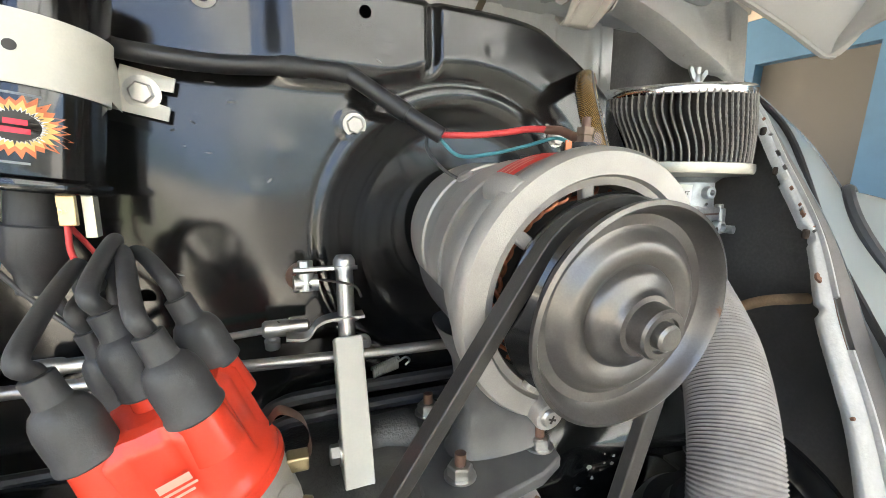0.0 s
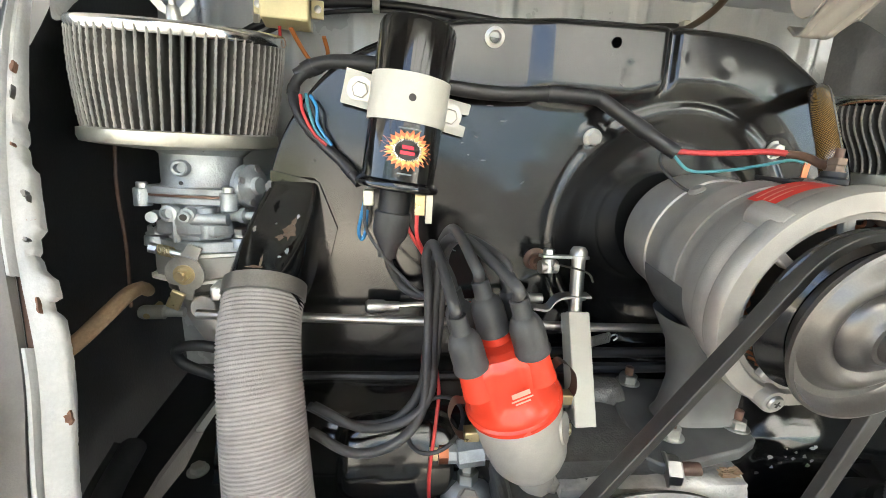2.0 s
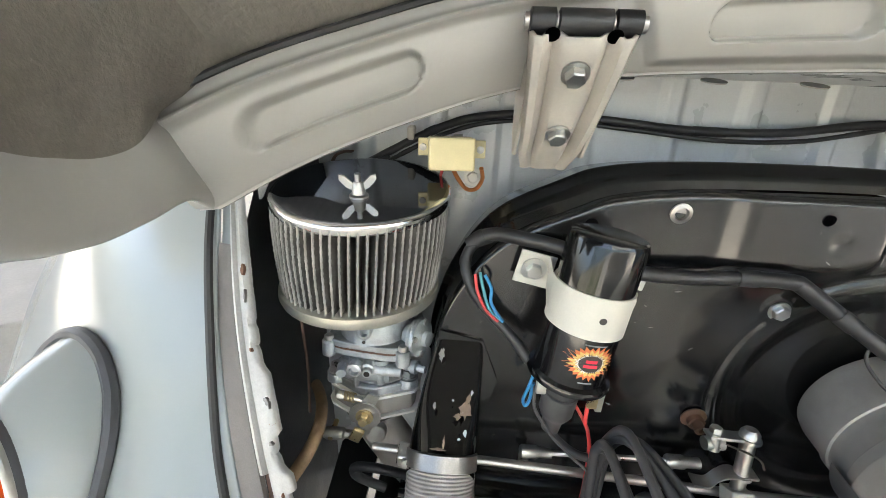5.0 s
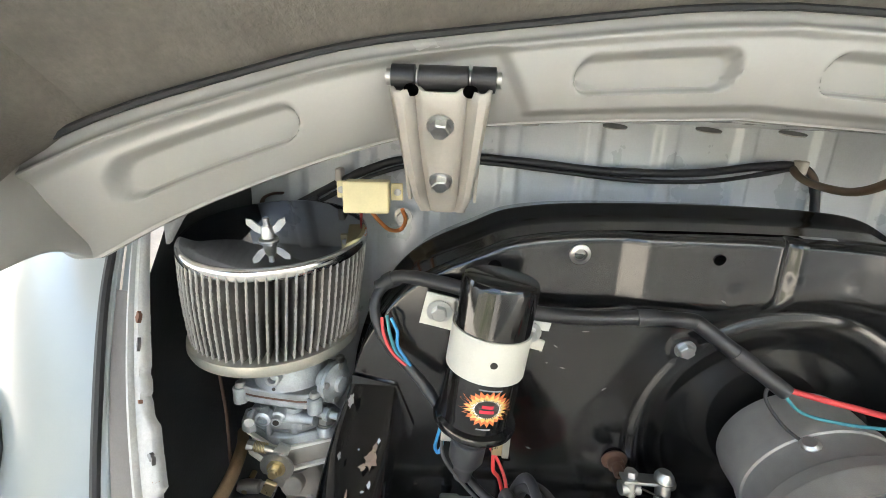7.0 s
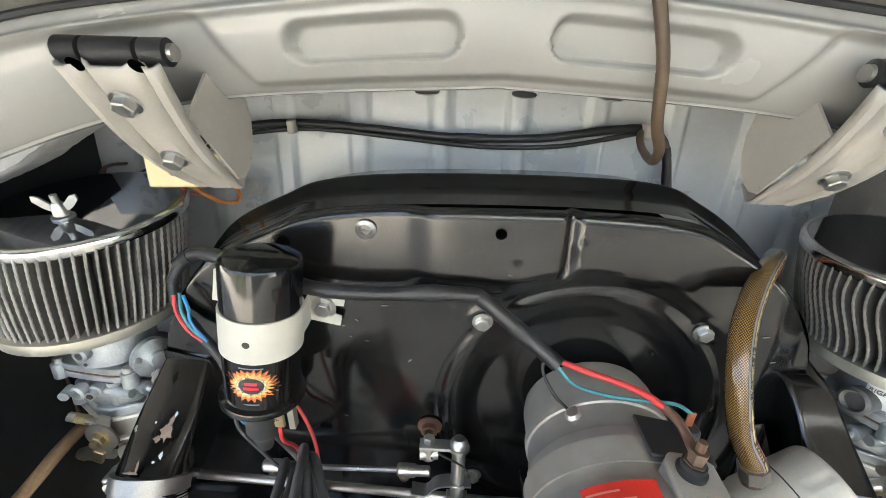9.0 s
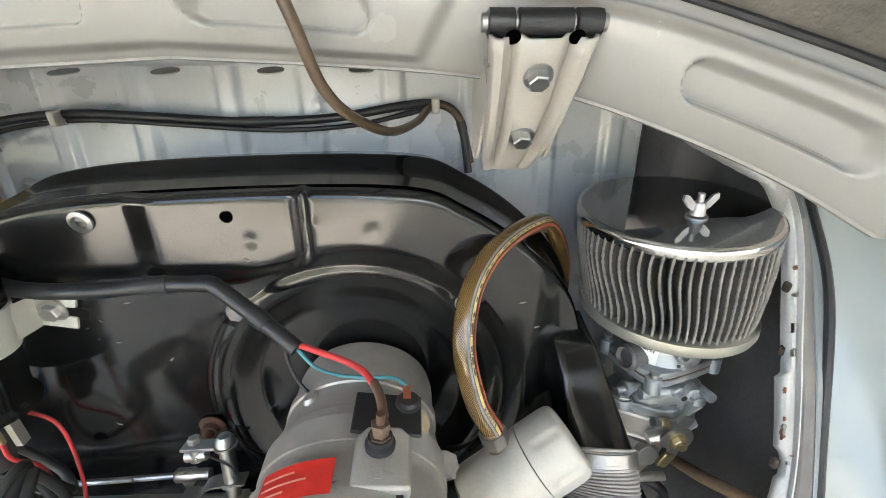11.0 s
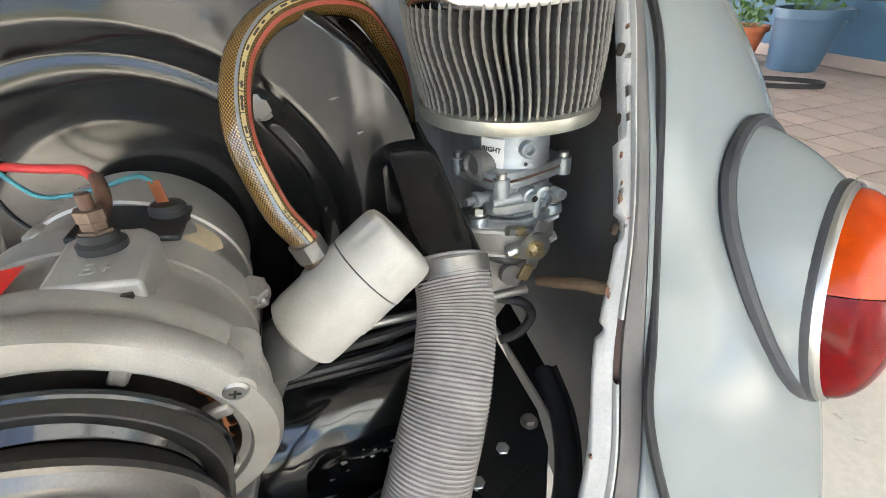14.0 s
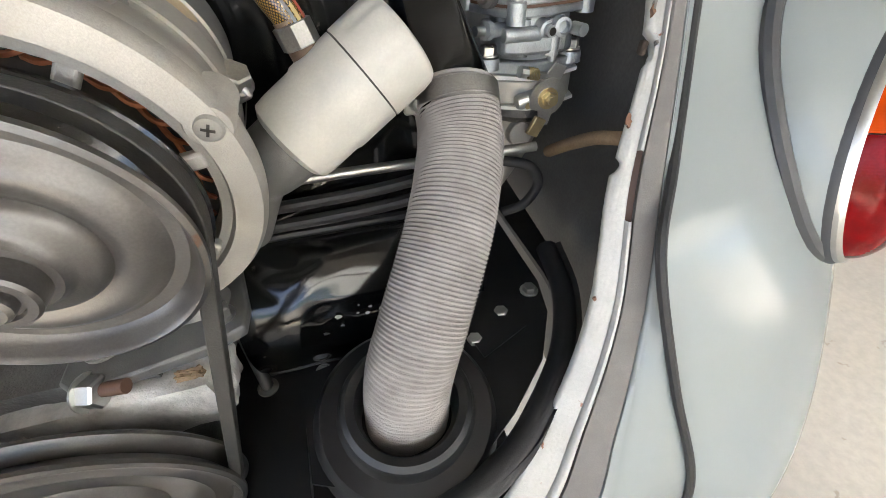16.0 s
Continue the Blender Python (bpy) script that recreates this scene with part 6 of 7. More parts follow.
for x, y, z in ((0.0460, -0.100, 0.6645), (0.047, -0.034, 0.668), (0.1115, -0.0900, 0.6630), (0.108, -0.036, 0.668)):
    part("base_nut", Geo().hexa((x, y, z - 0.003), (0, 0.085, 1), 0.0082, 0.007, 0.0105), "zinc", std, "zinc nut with washer")
    part("stud", Geo().lathe([(0.0038, 0), (0.0038, 0.010), (0, 0.011)], (x, y, z + 0.003), (0, 0.085, 1), 12), "brown_wire", std)

# crankcase under the stand
case = thing("crankcase", (0.02, -0.06, 0.45), "oily grey cast crankcase top with ribs and studs", "crankcase")


def lump(cx, cy, cz, sx, sy, sz, seed, k=0.005):
    gg = Geo()
    gg.weld = True
    n5 = 14

    def pt(i, j, face):
        u, v = -1 + 2 * i / n5, -1 + 2 * j / n5
        p = {0: V(u, v, 1), 1: V(u, -1, v), 2: V(1, u, v), 3: V(-1, u, v), 4: V(u, 1, v)}[face]
        q = V(math.copysign(abs(p.x) ** 0.9, p.x), p.y, p.z)
        rr = max(abs(q.x), abs(q.y), abs(q.z)) / q.length
        q = q * (0.80 + 0.20 * rr)
        s = noise.noise(V(q.x * 2.2 + seed, q.y * 2.2, q.z * 2.2)) * k + noise.noise(V(q.x * 6 + seed, q.y * 6, q.z * 6)) * k * 0.35
        return V(cx + q.x * sx / 2 * 1.12 + q.x * s, cy + q.y * sy / 2 * 1.12 + q.y * s, cz + q.z * sz / 2 * 1.12 + q.z * s)
    for face in range(5):
        gg.grid(lambda a, b: pt(a * n5, b * n5, face), n5 + 1, n5 + 1)
    return gg


part("case_top", lump(-0.004, -0.050, 0.575, 0.145, 0.12, 0.145, 3), "alloy_dirty", case, smooth=60)
part("case_wing", lump(-0.052, -0.075, 0.575, 0.06, 0.12, 0.105, 8), "alloy_dirty", case, smooth=60)
part("case_front_wall", lump(0.025, -0.100, 0.612, 0.145, 0.05, 0.050, 14, 0.004), "alloy_bright", case, "pale corroded casting", smooth=60)
part("case_barrel", Geo().tube(curve_points([(-0.041, -0.100, 0.618), (0.002, -0.104, 0.625), (0.033, -0.106, 0.621), (0.083, -0.104, 0.615)], 6), [0.018, 0.018, 0.018, 0.0175, 0.017, 0.017, 0.017, 0.0165, 0.016, 0.016, 0.016, 0.015, 0.015, 0.015, 0.014, 0.014, 0.013, 0.012, 0.010], 20), "alloy_bright", case, "pale corroded casting")
part("case_lug", lump(-0.011, -0.112, 0.612, 0.012, 0.03, 0.034, 31, 0.003), "alloy_bright", case, smooth=60)
part("case_step", lump(-0.02, -0.045, 0.638, 0.06, 0.06, 0.026, 21), "alloy_dirty", case, smooth=60)
part("stud_nut", Geo().hexa((0.034, -0.117, 0.646), (0.92, -0.3, 0.12), 0.0105, 0.010, 0.0125), "zinc", case)
part("stud", Geo().tube([(0.036, -0.1175, 0.647), (0.0585, -0.122, 0.650)], 0.0048, 12), "brown_wire", case, "rusty threaded stud")
part("cover_plate", Geo().prism([(-0.088, -0.135), (-0.02, -0.140), (0.018, -0.128), (0.026, -0.060), (-0.006, -0.040), (-0.060, -0.045), (-0.090, -0.085)], V(0, 0, 0.617), (1, 0, 0), (0, 1, 0.05), (0, 0, 0.010)), "alloy_dirty", case, "oily flat cast cover", bevel=0.003)
for x, y in ((-0.066, -0.122), (-0.002, -0.126)):
    part("cover_bolt", Geo().hexa((x, y, 0.6215), (0, -0.05, 1), 0.0078, 0.0055, 0.0098), "steel", case)
part("side_boss", Geo().tube([(-0.006, -0.036, 0.652), (0.0, -0.036, 0.653), (0.030, -0.038, 0.656), (0.036, -0.038, 0.657)], [0.013, 0.0165, 0.0165, 0.014], 24), "alloy_dirty", case)
part("case_plug", Geo().lathe([(0.016, 0), (0.016, 0.003), (0.013, 0.004), (0, 0.004)], (-0.01, -0.085, 0.6415), (0, -0.2, 1), 24), "alloy_dirty", case)
for x, y, z in ((-0.115, -0.118, 0.622), (-0.055, -0.115, 0.632)):
    part("case_bolt", Geo().hexa((x, y, z), (0, -0.5, 1), 0.0075, 0.006, 0.009), "steel", case)
part("sealant", lump(0.0898, -0.117, 0.6393, 0.014, 0.005, 0.007, 41, 0.002), "cardboard", case, "tan smear of old sealant")

# paint chips on the duct
chipped = bpy.data.objects["shroud_duct"]
n8 = V(0, -0.68, 0.73).normalized()
tx, ty = V(1, 0, 0), V(0, 0.73, 0.68).normalized()
rnd = random.Random(5)
for c, sx, sy, m8 in (((-0.2555, -0.0365, 0.7992), 0.0058, 0.0072, "old_copper"), ((-0.2525, -0.0300, 0.8052), 0.0030, 0.0050, "old_copper"), ((-0.2600, -0.0400, 0.7960), 0.0040, 0.0025, "old_copper"), ((-0.2743, -0.0586, 0.7788), 0.0060, 0.0012, "old_copper"), ((-0.2700, -0.0550, 0.7822), 0.0010, 0.0050, "old_copper"),
                      ((-0.2798, -0.0352, 0.8006), 0.0014, 0.0030, "seal"), ((-0.2498, -0.0258, 0.8094), 0.0016, 0.0024, "carb"), ((-0.2533, -0.0489, 0.7879), 0.0016, 0.0030, "carb"), ((-0.2582, -0.0524, 0.7846), 0.0014, 0.0012, "carb"), ((-0.2650, -0.0310, 0.8045), 0.0010, 0.0010, "carb"), ((-0.2775, -0.0040, 0.8297), 0.0030, 0.0060, "seal")):
    k = 16
    rim = [V(*c) + n8 * 0.0012 + tx * (sx * rnd.uniform(0.45, 1.25) * math.cos(6.283 * i / k)) + ty * (sy * rnd.uniform(0.45, 1.25) * math.sin(6.283 * i / k)) for i in range(k)]
    part("paint_chip", Geo().raw(rim, [tuple(range(k))]), m8, chipped, "chip of bare metal and primer")

# ---- black tinware ----
def barrel_tin(sd, x0, x1):
    th = thing("cylinder_tin", (sd * (x0 + x1) / 2, 0.0, 0.50), "black sheet-metal cylinder cover, scuffed and creased", "engine tin", "cylinder tins")

    def skin(u, v):
        x = x0 + (x1 - x0) * u
        a = radians(100 + 118 * v)
        r = 0.088 + 0.002 * noise.noise(V(x * 20, v * 3, sd))
        r += 0.0022 * (1 - abs(noise.noise(V(x * 34 + 2 * v, v * 9, 5)))) * math.exp(-((x - 0.165) / 0.05) ** 2) * math.exp(-((v - 0.58) / 0.22) ** 2)
        r -= 0.004 * math.exp(-((x - 0.175) ** 2 + (v - 0.55) ** 2 * 0.02) / (2 * 0.012 ** 2)) * (1 if sd > 0 else 0.3)
        return (sd * x, 0.022 + r * math.cos(a) * 1.03, 0.578 + r * math.sin(a))
    part("skin", Geo().grid(skin, 110, 80), "black_paint", th, smooth=60)
    part("edge_fold", Geo().tube([V(*skin(i / 20, 1.0)) for i in range(21)], 0.0022, 6), "black_tin", th)
    part("top_ridge", Geo().tube([V(*skin(i / 20, 0.12)) + V(0, 0, 0.002) for i in range(21)], 0.004, 8), "black_tin", th)
    return th


tl = barrel_tin(-1, 0.085, 0.315)
tr = barrel_tin(1, 0.105, 0.315)
# pressed pocket on the one, bare scuffs on the other


def pocket(u, v):
    a, r = 2 * math.pi * u, v
    dx = 0.056 * math.copysign(abs(math.cos(a)) ** 0.45, math.cos(a)) * r
    dz = 0.036 * math.copysign(abs(math.sin(a)) ** 0.45, math.sin(a)) * r
    z = 0.608 + dz
    k = (z - 0.578) / 0.088
    lift = 0.0075 * (1 - ramp(r, 0.78, 0.96)) - 0.002 * (1 - ramp(r, 0.0, 0.7))
    return (-0.165 + dx, 0.022 - 0.0906 * math.sqrt(1 - k * k) - 0.001 - lift, z + 0.4 * lift)


part("pressed_pocket", Geo().grid(pocket, 72, 22, wrap_u=True), "black_paint", tl, "raised round-cornered pressing", smooth=60)
rnd = random.Random(9)
for k in range(12):
    x = 0.20 + rnd.uniform(-0.03, 0.035)
    v = 0.52 + rnd.uniform(-0.04, 0.10)
    a = radians(100 + 118 * v)
    c = V(x, 0.022 + 0.0895 * math.cos(a) * 1.03, 0.578 + 0.0895 * math.sin(a))
    t1, t2 = V(1, 0, 0), V(0, -math.sin(a), math.cos(a))
    s = rnd.uniform(0.0008, 0.0035)
    blob = [c + t1 * (s * rnd.uniform(0.5, 1.6) * math.cos(q)) + t2 * (s * rnd.uniform(0.4, 1.2) * math.sin(q)) for q in [6.28 * i / 9 for i in range(9)]]
    part("bare_scuff", Geo().raw(blob, [tuple(range(9))]), "steel", tr, "bare metal scuff")

# bay floor tins with the rubber seal round the edge
OUT = [(0.412, 0.12), (0.408, 0.04), (0.397, -0.03), (0.383, -0.09), (0.3545, -0.143), (0.313, -0.186), (0.275, -0.213), (0.22, -0.230), (0.12, -0.238), (0.0, -0.240)]


def floor_tin(sd):
    th = thing("engine_bay_tin", (sd * 0.28, -0.05, 0.588), "flat black engine-bay tin plate with zinc bolts", "engine tin", "bay tins")
    o = [p.to_tuple() for p in curve_points([(a, b, 0) for a, b in OUT[1:8]], 4)]
    poly = [(sd * a, b) for a, b in (((0.371, 0.06), (0.370, -0.03), (0.370, -0.067), (0.361, -0.104)) if sd > 0 else ((0.352, 0.06), (0.351, 0.0), (0.345, -0.05), (0.350, -0.104))) + ((0.334, -0.148), (0.296, -0.182), (0.262, -0.206), (0.21, -0.215))] + [(sd * 0.155, -0.19), (sd * 0.150, -0.11), (sd * 0.27, -0.085), (sd * 0.275, 0.035)]
    part("plate", Geo().prism(poly, V(0, 0, 0.588), (1, 0, 0), (0, 1, -0.05), (0, 0, 0.003)), "black_tin", th)
    rx = 0.379 if sd > 0 else 0.361
    part("side_rail", Geo().prism([(sd * rx, 0.12), (sd * rx, -0.06), (sd * (rx - 0.004), -0.10), (sd * 0.40, -0.06), (sd * 0.415, 0.12)], V(0, 0, 0.588), (1, 0, 0), (0, 1, -0.05), (0, 0, 0.006)), "black_tin", th)
    part("inner_plate", Geo().box((sd * 0.175, -0.115, 0.516), (0.26, 0.24, 0.004)), "black_tin", th)
    part("riser", thick_strip([[V(sd * 0.152, -0.19, 0.59), V(sd * 0.150, -0.11, 0.59), V(sd * 0.27, -0.085, 0.59)], [V(sd * 0.140, -0.19, 0.516), V(sd * 0.140, -0.10, 0.516), V(sd * 0.26, -0.075, 0.516)]]), "black_tin", th)
    pts = ((0.2888, -0.1155, 0), (0.3563, -0.0758, 0), (0.3204, -0.0945, 0)) if sd > 0 else ((0.3325, -0.0545, 0), (0.30, -0.12, 0))
    for x, y, k in pts:
        part("bolt", Geo().hexa((sd * x, y, 0.5925 + 0.002), (0, 0.05, 1), 0.0062, 0.005, 0.0085), "zinc", th, "zinc bolt")
    part("bolt", Geo().hexa((sd * 0.157, -0.060, 0.520), (0, -0.4, 1), 0.0068, 0.006, 0.0085), "zinc", th, "zinc bolt")
    if sd > 0:
        c = V(0.2215, -0.163, 0.606)
        part("hose_collar", Geo().lathe([(0.066, -0.014), (0.062, 0.001), (0.058, 0.006), (0.047, 0.009), (0.044, 0.013), (0.0435, 0.019), (0.040, 0.022), (0.0345, 0.020), (0.0315, 0.010), (0.0315, -0.01)], c, (0.02, -0.15, 1), 56), "black_tin", th, "raised round hose collar")
        part("grommet", Geo().lathe([(0.0095, 0), (0.0095, 0.003), (0.006, 0.005), (0.005, 0.002)], (0.1045, -0.0615, 0.519), (0, 0, 1), 20), "seal", th)
        part("small_cover", Geo().prism([(0.29, -0.135), (0.335, -0.115), (0.335, -0.075), (0.30, -0.06), (0.28, -0.09)], V(0, 0, 0.5925), (1, 0, 0), (0, 1, -0.05), (0, 0, 0.002)), "black_tin", th)
    sealp = curve_points([(sd * a, b, 0.598) for a, b in OUT[2:]], 6)
    part("edge_seal", Geo().tube(sealp, 0.0105, 12), "rubber", th, "thick black rubber edge seal")
    part("seal_lip", thick_strip([[p + V(sd * 0.006, 0, 0.004) for p in sealp], [p + V(sd * 0.013, -0.002, 0.008) for p in sealp]]), "rubber", th)
    return th


floor_tin(1)
floor_tin(-1)
solo("breather_pipe", Geo().tube(curve_points([(0.097, -0.020, 0.640), (0.0985, -0.036, 0.612), (0.1003, -0.046, 0.588), (0.1025, -0.0545, 0.552), (0.1045, -0.0615, 0.512)], 6), 0.0052, 14), "zinc", (0.1, -0.05, 0.52), "bent bare steel pipe entering a grommet", "pipe")
for k, (z, y) in enumerate(((0.690, -0.008), (0.678, -0.016))):
    solo("fuel_line", Geo().tube(curve_points([(-0.085, y + 0.03, z - 0.045), (-0.062, y + 0.008, z - 0.018), (-0.03, y - 0.002, z - 0.008), (0.10, y, z - 0.008), (0.25, y - 0.004, z), (0.335, y + 0.01, z + 0.012)], 8), 0.0052, 10), "rubber", (0, y, z - 0.01), "black fuel hose lying along the shroud foot", "hose", "fuel hoses")

# ---- oil filler with breather hose ----
fil = thing("oil_filler", (0.16, -0.05, 0.72), "cream painted oil filler with screw cap on a dark neck", "oil filler")
fa = V(0.186, -0.068, 0.768)
fd = V(0.071, 0.013, 0.047).normalized()
part("neck", Geo().tube(curve_points([fa + fd * 0.004, fa - fd * 0.015, V(0.155, -0.058, 0.742), V(0.135, -0.05, 0.70)], 6), 0.0205, 28), "stand", fil)
part("body", Geo().lathe([(0.0225, -0.004), (0.0262, -0.001), (0.0268, 0.006), (0.0268, 0.024), (0.0278, 0.026), (0.0278, 0.0534)], fa, fd, 56), "filler", fil)
part("cap_joint", Geo().lathe([(0.0268, 0.052), (0.0268, 0.0555)], fa, fd, 56), "ink_and_shade", fil)
def capf(u, v):
    a = 2 * math.pi * u
    r, h = interp(v, [(0, 0.0282), (0.5, 0.0280), (0.62, 0.0272), (0.72, 0.0252), (0.80, 0.0215), (1, 0.0)]), interp(v, [(0, 0.0544), (0.5, 0.0765), (0.62, 0.0815), (0.72, 0.0845), (0.80, 0.0858), (1, 0.0862)])
    r *= 1 + 0.028 * (-ramp(math.cos(6 * a), 0.75, 0.95)) * ramp(v, 0.12, 0.2) * (1 - ramp(v, 0.62, 0.75))
    uu = fd.orthogonal().normalized()
    return fa + fd * h + uu * (r * math.cos(a)) + fd.cross(uu) * (r * math.sin(a))
part("cap", Geo().grid(capf, 96, 22, wrap_u=True), "filler", fil, smooth=45)
hp = V(0.2005, -0.0550, 0.8155)
hd = V(-0.30, 0.10, 0.95).normalized()
part("spigot", Geo().lathe([(0.0085, -0.035), (0.0085, 0.012)], hp, hd, 20), "old_copper", fil)
bh = thing("breather_hose", hp, "amber braided breather hose with printed stripe, arched", "hose")
pts = [hp - hd * 0.004, hp + hd * 0.012, (0.1865, -0.047, 0.846), (0.1785, -0.036, 0.884), (0.184, -0.016, 0.914), (0.199, 0.006, 0.931), (0.218, 0.028, 0.9375), (0.240, 0.052, 0.9375), (0.263, 0.078, 0.930), (0.281, 0.098, 0.908), (0.294, 0.110, 0.88), (0.300, 0.115, 0.845), (0.302, 0.118, 0.80)]
path = curve_points(pts, 10)
gg = Geo().tube(path, 0.0083, 24)
bo = part("hose_wall", gg, "braid", bh, smooth=70)
uvl = bo.data.uv_layers.new(name="UVMap")
ln = [0.0]
for a, b in zip(path, path[1:]):
    ln.append(ln[-1] + (b - a).length)
for lp in bo.data.loops:
    k = lp.vertex_index
    i, s = k // 24, k % 24
    uvl.data[lp.index].uv = (ln[min(i, len(ln) - 1)] * 100, s / 24 * 6.0)
for poly in bo.data.polygons:
    us = [uvl.data[l].uv[1] for l in poly.loop_indices]
    if max(us) - min(us) > 3:
        for l in poly.loop_indices:
            if uvl.data[l].uv[1] < 1.5:
                uvl.data[l].uv = (uvl.data[l].uv[0], uvl.data[l].uv[1] + 6.0)


def hose_band(a0, a1, i0, i1, lift, material, name, label=""):
    fr = frames_along(path)
    rows = []
    for s in range(4):
        a = a0 + (a1 - a0) * s / 3
        rows.append([path[i] + (fr[i][0] * math.cos(a) + fr[i][1] * math.sin(a)) * (0.0083 + lift) for i in range(i0, i1)])
    return part(name, thick_strip(rows), material, bh, label)


# stripes that face the rear
fr0 = frames_along(path)[25]
a_face = math.atan2(fr0[1].dot(V(0.3, -0.9, 0.2)), fr0[0].dot(V(0.3, -0.9, 0.2)))
hose_band(a_face + 0.14, a_face + 0.40, 6, len(path) - 12, 0.0002, "hose_stripe", "printed_stripe", "pale printed stripe")
hose_band(a_face + 0.62, a_face + 0.92, 6, len(path) - 12, 0.0002, "hose_red", "red_stripe", "dull red stripe")
fr = frames_along(path)
rnd = random.Random(2)
hose_band(a_face - 0.14, a_face + 0.06, 6, len(path) - 12, 0.0002, "teal_grey", "grey_stripe", "grey-blue stripe")


def hose_words(words, start, size, pitch):
    """Letters printed one by one along the pale stripe."""
    s = start
    for ch in words:
        if ch != " ":
            i = max(j for j in range(len(path)) if ln[j] <= s)
            p = path[i].lerp(path[i + 1], (s - ln[i]) / (ln[i + 1] - ln[i]))
            t = (path[i + 1] - path[i - 1]).normalized()
            a = a_face + 0.27
            n9 = (fr[i][0] * math.cos(a) + fr[i][1] * math.sin(a)).normalized()
            n9 = (n9 - t * n9.dot(t)).normalized()
            m9 = Matrix((t, n9.cross(t), n9)).transposed().to_4x4()
            m9.translation = p + n9 * 0.0085
            text_mesh(ch, size, m9, "ink_and_shade", bh)
        s += pitch


hose_words("SUPER", 0.020, 0.0050, 0.0036)
hose_words("(PVC) 12X17", 0.068, 0.0050, 0.0036)
i = 26
while i < len(path) - 24:
    w = rnd.choice((1, 1, 2))
    hose_band(a_face + 0.20, a_face + 0.33, i, i + w + 1, 0.0005, "ink_and_shade", "print_bar")
    i += w + rnd.choice((1, 1, 2))
part("hose_clamp", Geo().lathe([(0.0088, 0.0), (0.0104, 0.0005), (0.0104, 0.0115), (0.0088, 0.012)], hp - hd * 0.002, hd, 8), "clamp_steel", bh, "dull steel clamp")

# ---- ignition coil ----
coil = thing("ignition_coil", (-0.176, -0.018, 0.833), "glossy black ignition coil hung upside down in a bracket", "ignition coil")
ct, cb = V(-0.1610, -0.0125, 0.955), V(-0.1745, -0.0215, 0.8345)
cd = (ct - cb).normalized()
CL = (ct - cb).length
part("can", Geo().lathe([(0.0305, 0.0), (0.0325, 0.001), (0.0330, 0.003), (0.0320, 0.006), (0.0288, 0.008), (0.0285, 0.012), (0.0285, CL - 0.005), (0.0272, CL - 0.0012), (0.024, CL), (0.0, CL - 0.0005)], cb, cd, 72), "coil_black", coil)
part("bracket_band", Geo().lathe([(0.0286, 0.050), (0.0300, 0.050), (0.0300, 0.083), (0.0286, 0.083)], cb, cd, 72), "white_paint", coil, "pale grey clamp bracket")
for sx, bx, by, bz in ((-1, -0.2065, 0.0155, 0.9095), (1, -0.1315, 0.0185, 0.8935)):
    c = V(bx, by, bz)
    ear = [(-0.014, -0.014), (0.016, -0.014), (0.016, 0.014), (-0.014, 0.014)] if sx < 0 else [(-0.014, -0.014), (0.016, -0.014), (0.016, -0.005), (0.007, -0.004), (0.007, 0.004), (0.016, 0.005), (0.016, 0.014), (-0.014, 0.014)]
    part("bracket_ear", Geo().prism(ear, c + V(0, 0.001, 0), (0.97, 0, -0.2), (0.2, 0.085, 0.97), (0, -0.0022, 0)), "white_paint", coil)
    part("ear_web", Geo().raw([c + V(-sx * 0.012, 0, -0.013), c + V(-sx * 0.012, 0, 0.013), cb + cd * 0.081 + V(sx * 0.029, 0, 0), cb + cd * 0.052 + V(sx * 0.029, 0, 0)], [(0, 1, 2, 3)]), "white_paint", coil)
    part("bracket_bolt", Geo().hexa(c + V(0, -0.0012, 0), NY, 0.0068, 0.005, 0.0105), "zinc", coil, "zinc bolt with washer")
face = V(0.10, -1, 0)


def on_coil(ang, h, lift=0.0):
    """A point on the can: ang degrees from the front, h along the axis."""
    u = (face - cd * face.dot(cd)).normalized()
    w = cd.cross(u)
    return cb + cd * h + (u * math.cos(radians(ang)) + w * math.sin(radians(ang))) * (0.0285 + lift)


# black oval on the band for the shade of its hole
part("band_hole", Geo().raw([cb + cd * 0.0665 + ((on_coil(-2 + 5.2 * math.cos(q), 0.0665 + 0.0026 * math.sin(q), 0.0018)) - (cb + cd * 0.0665)) for q in [6.283 * k / 14 for k in range(14)]], [tuple(range(14))]), "ink_and_shade", coil)


def flame(name, r0, r1, spikes, lift, material, label=""):
    gg = Geo()
    rnd = random.Random(len(name))
    n6 = spikes * 2
    out, inn = [], []
    for k in range(n6):
        q = 2 * math.pi * k / n6
        rr = r1 * rnd.uniform(0.86, 1.12) if k % 2 == 0 else r1 * 0.78
        out.append(on_coil(math.degrees(0.0150 * rr * math.cos(q) / 0.0285) + 2, 0.0305 + 0.0112 * rr * math.sin(q), lift))
        inn.append(on_coil(math.degrees(0.0150 * r0 * math.cos(q) / 0.0285) + 2, 0.0305 + 0.0112 * r0 * math.sin(q), lift))
    gg.raw(out + inn, [(k, (k + 1) % n6, n6 + (k + 1) % n6, n6 + k) for k in range(n6)])
    return part(name, gg, material, coil, label)


flame("flame_ring", 0.70, 1.32, 26, 0.0002, "flame_orange", "printed orange flame ring")
flame("flame_core", 0.62, 1.05, 22, 0.00035, "flame_yellow", "printed yellow flames")
flame("oval_line", 0.60, 0.80, 40, 0.0005, "label_white")
flame("oval_field", 0.02, 0.76, 40, 0.0006, "ink_and_shade")
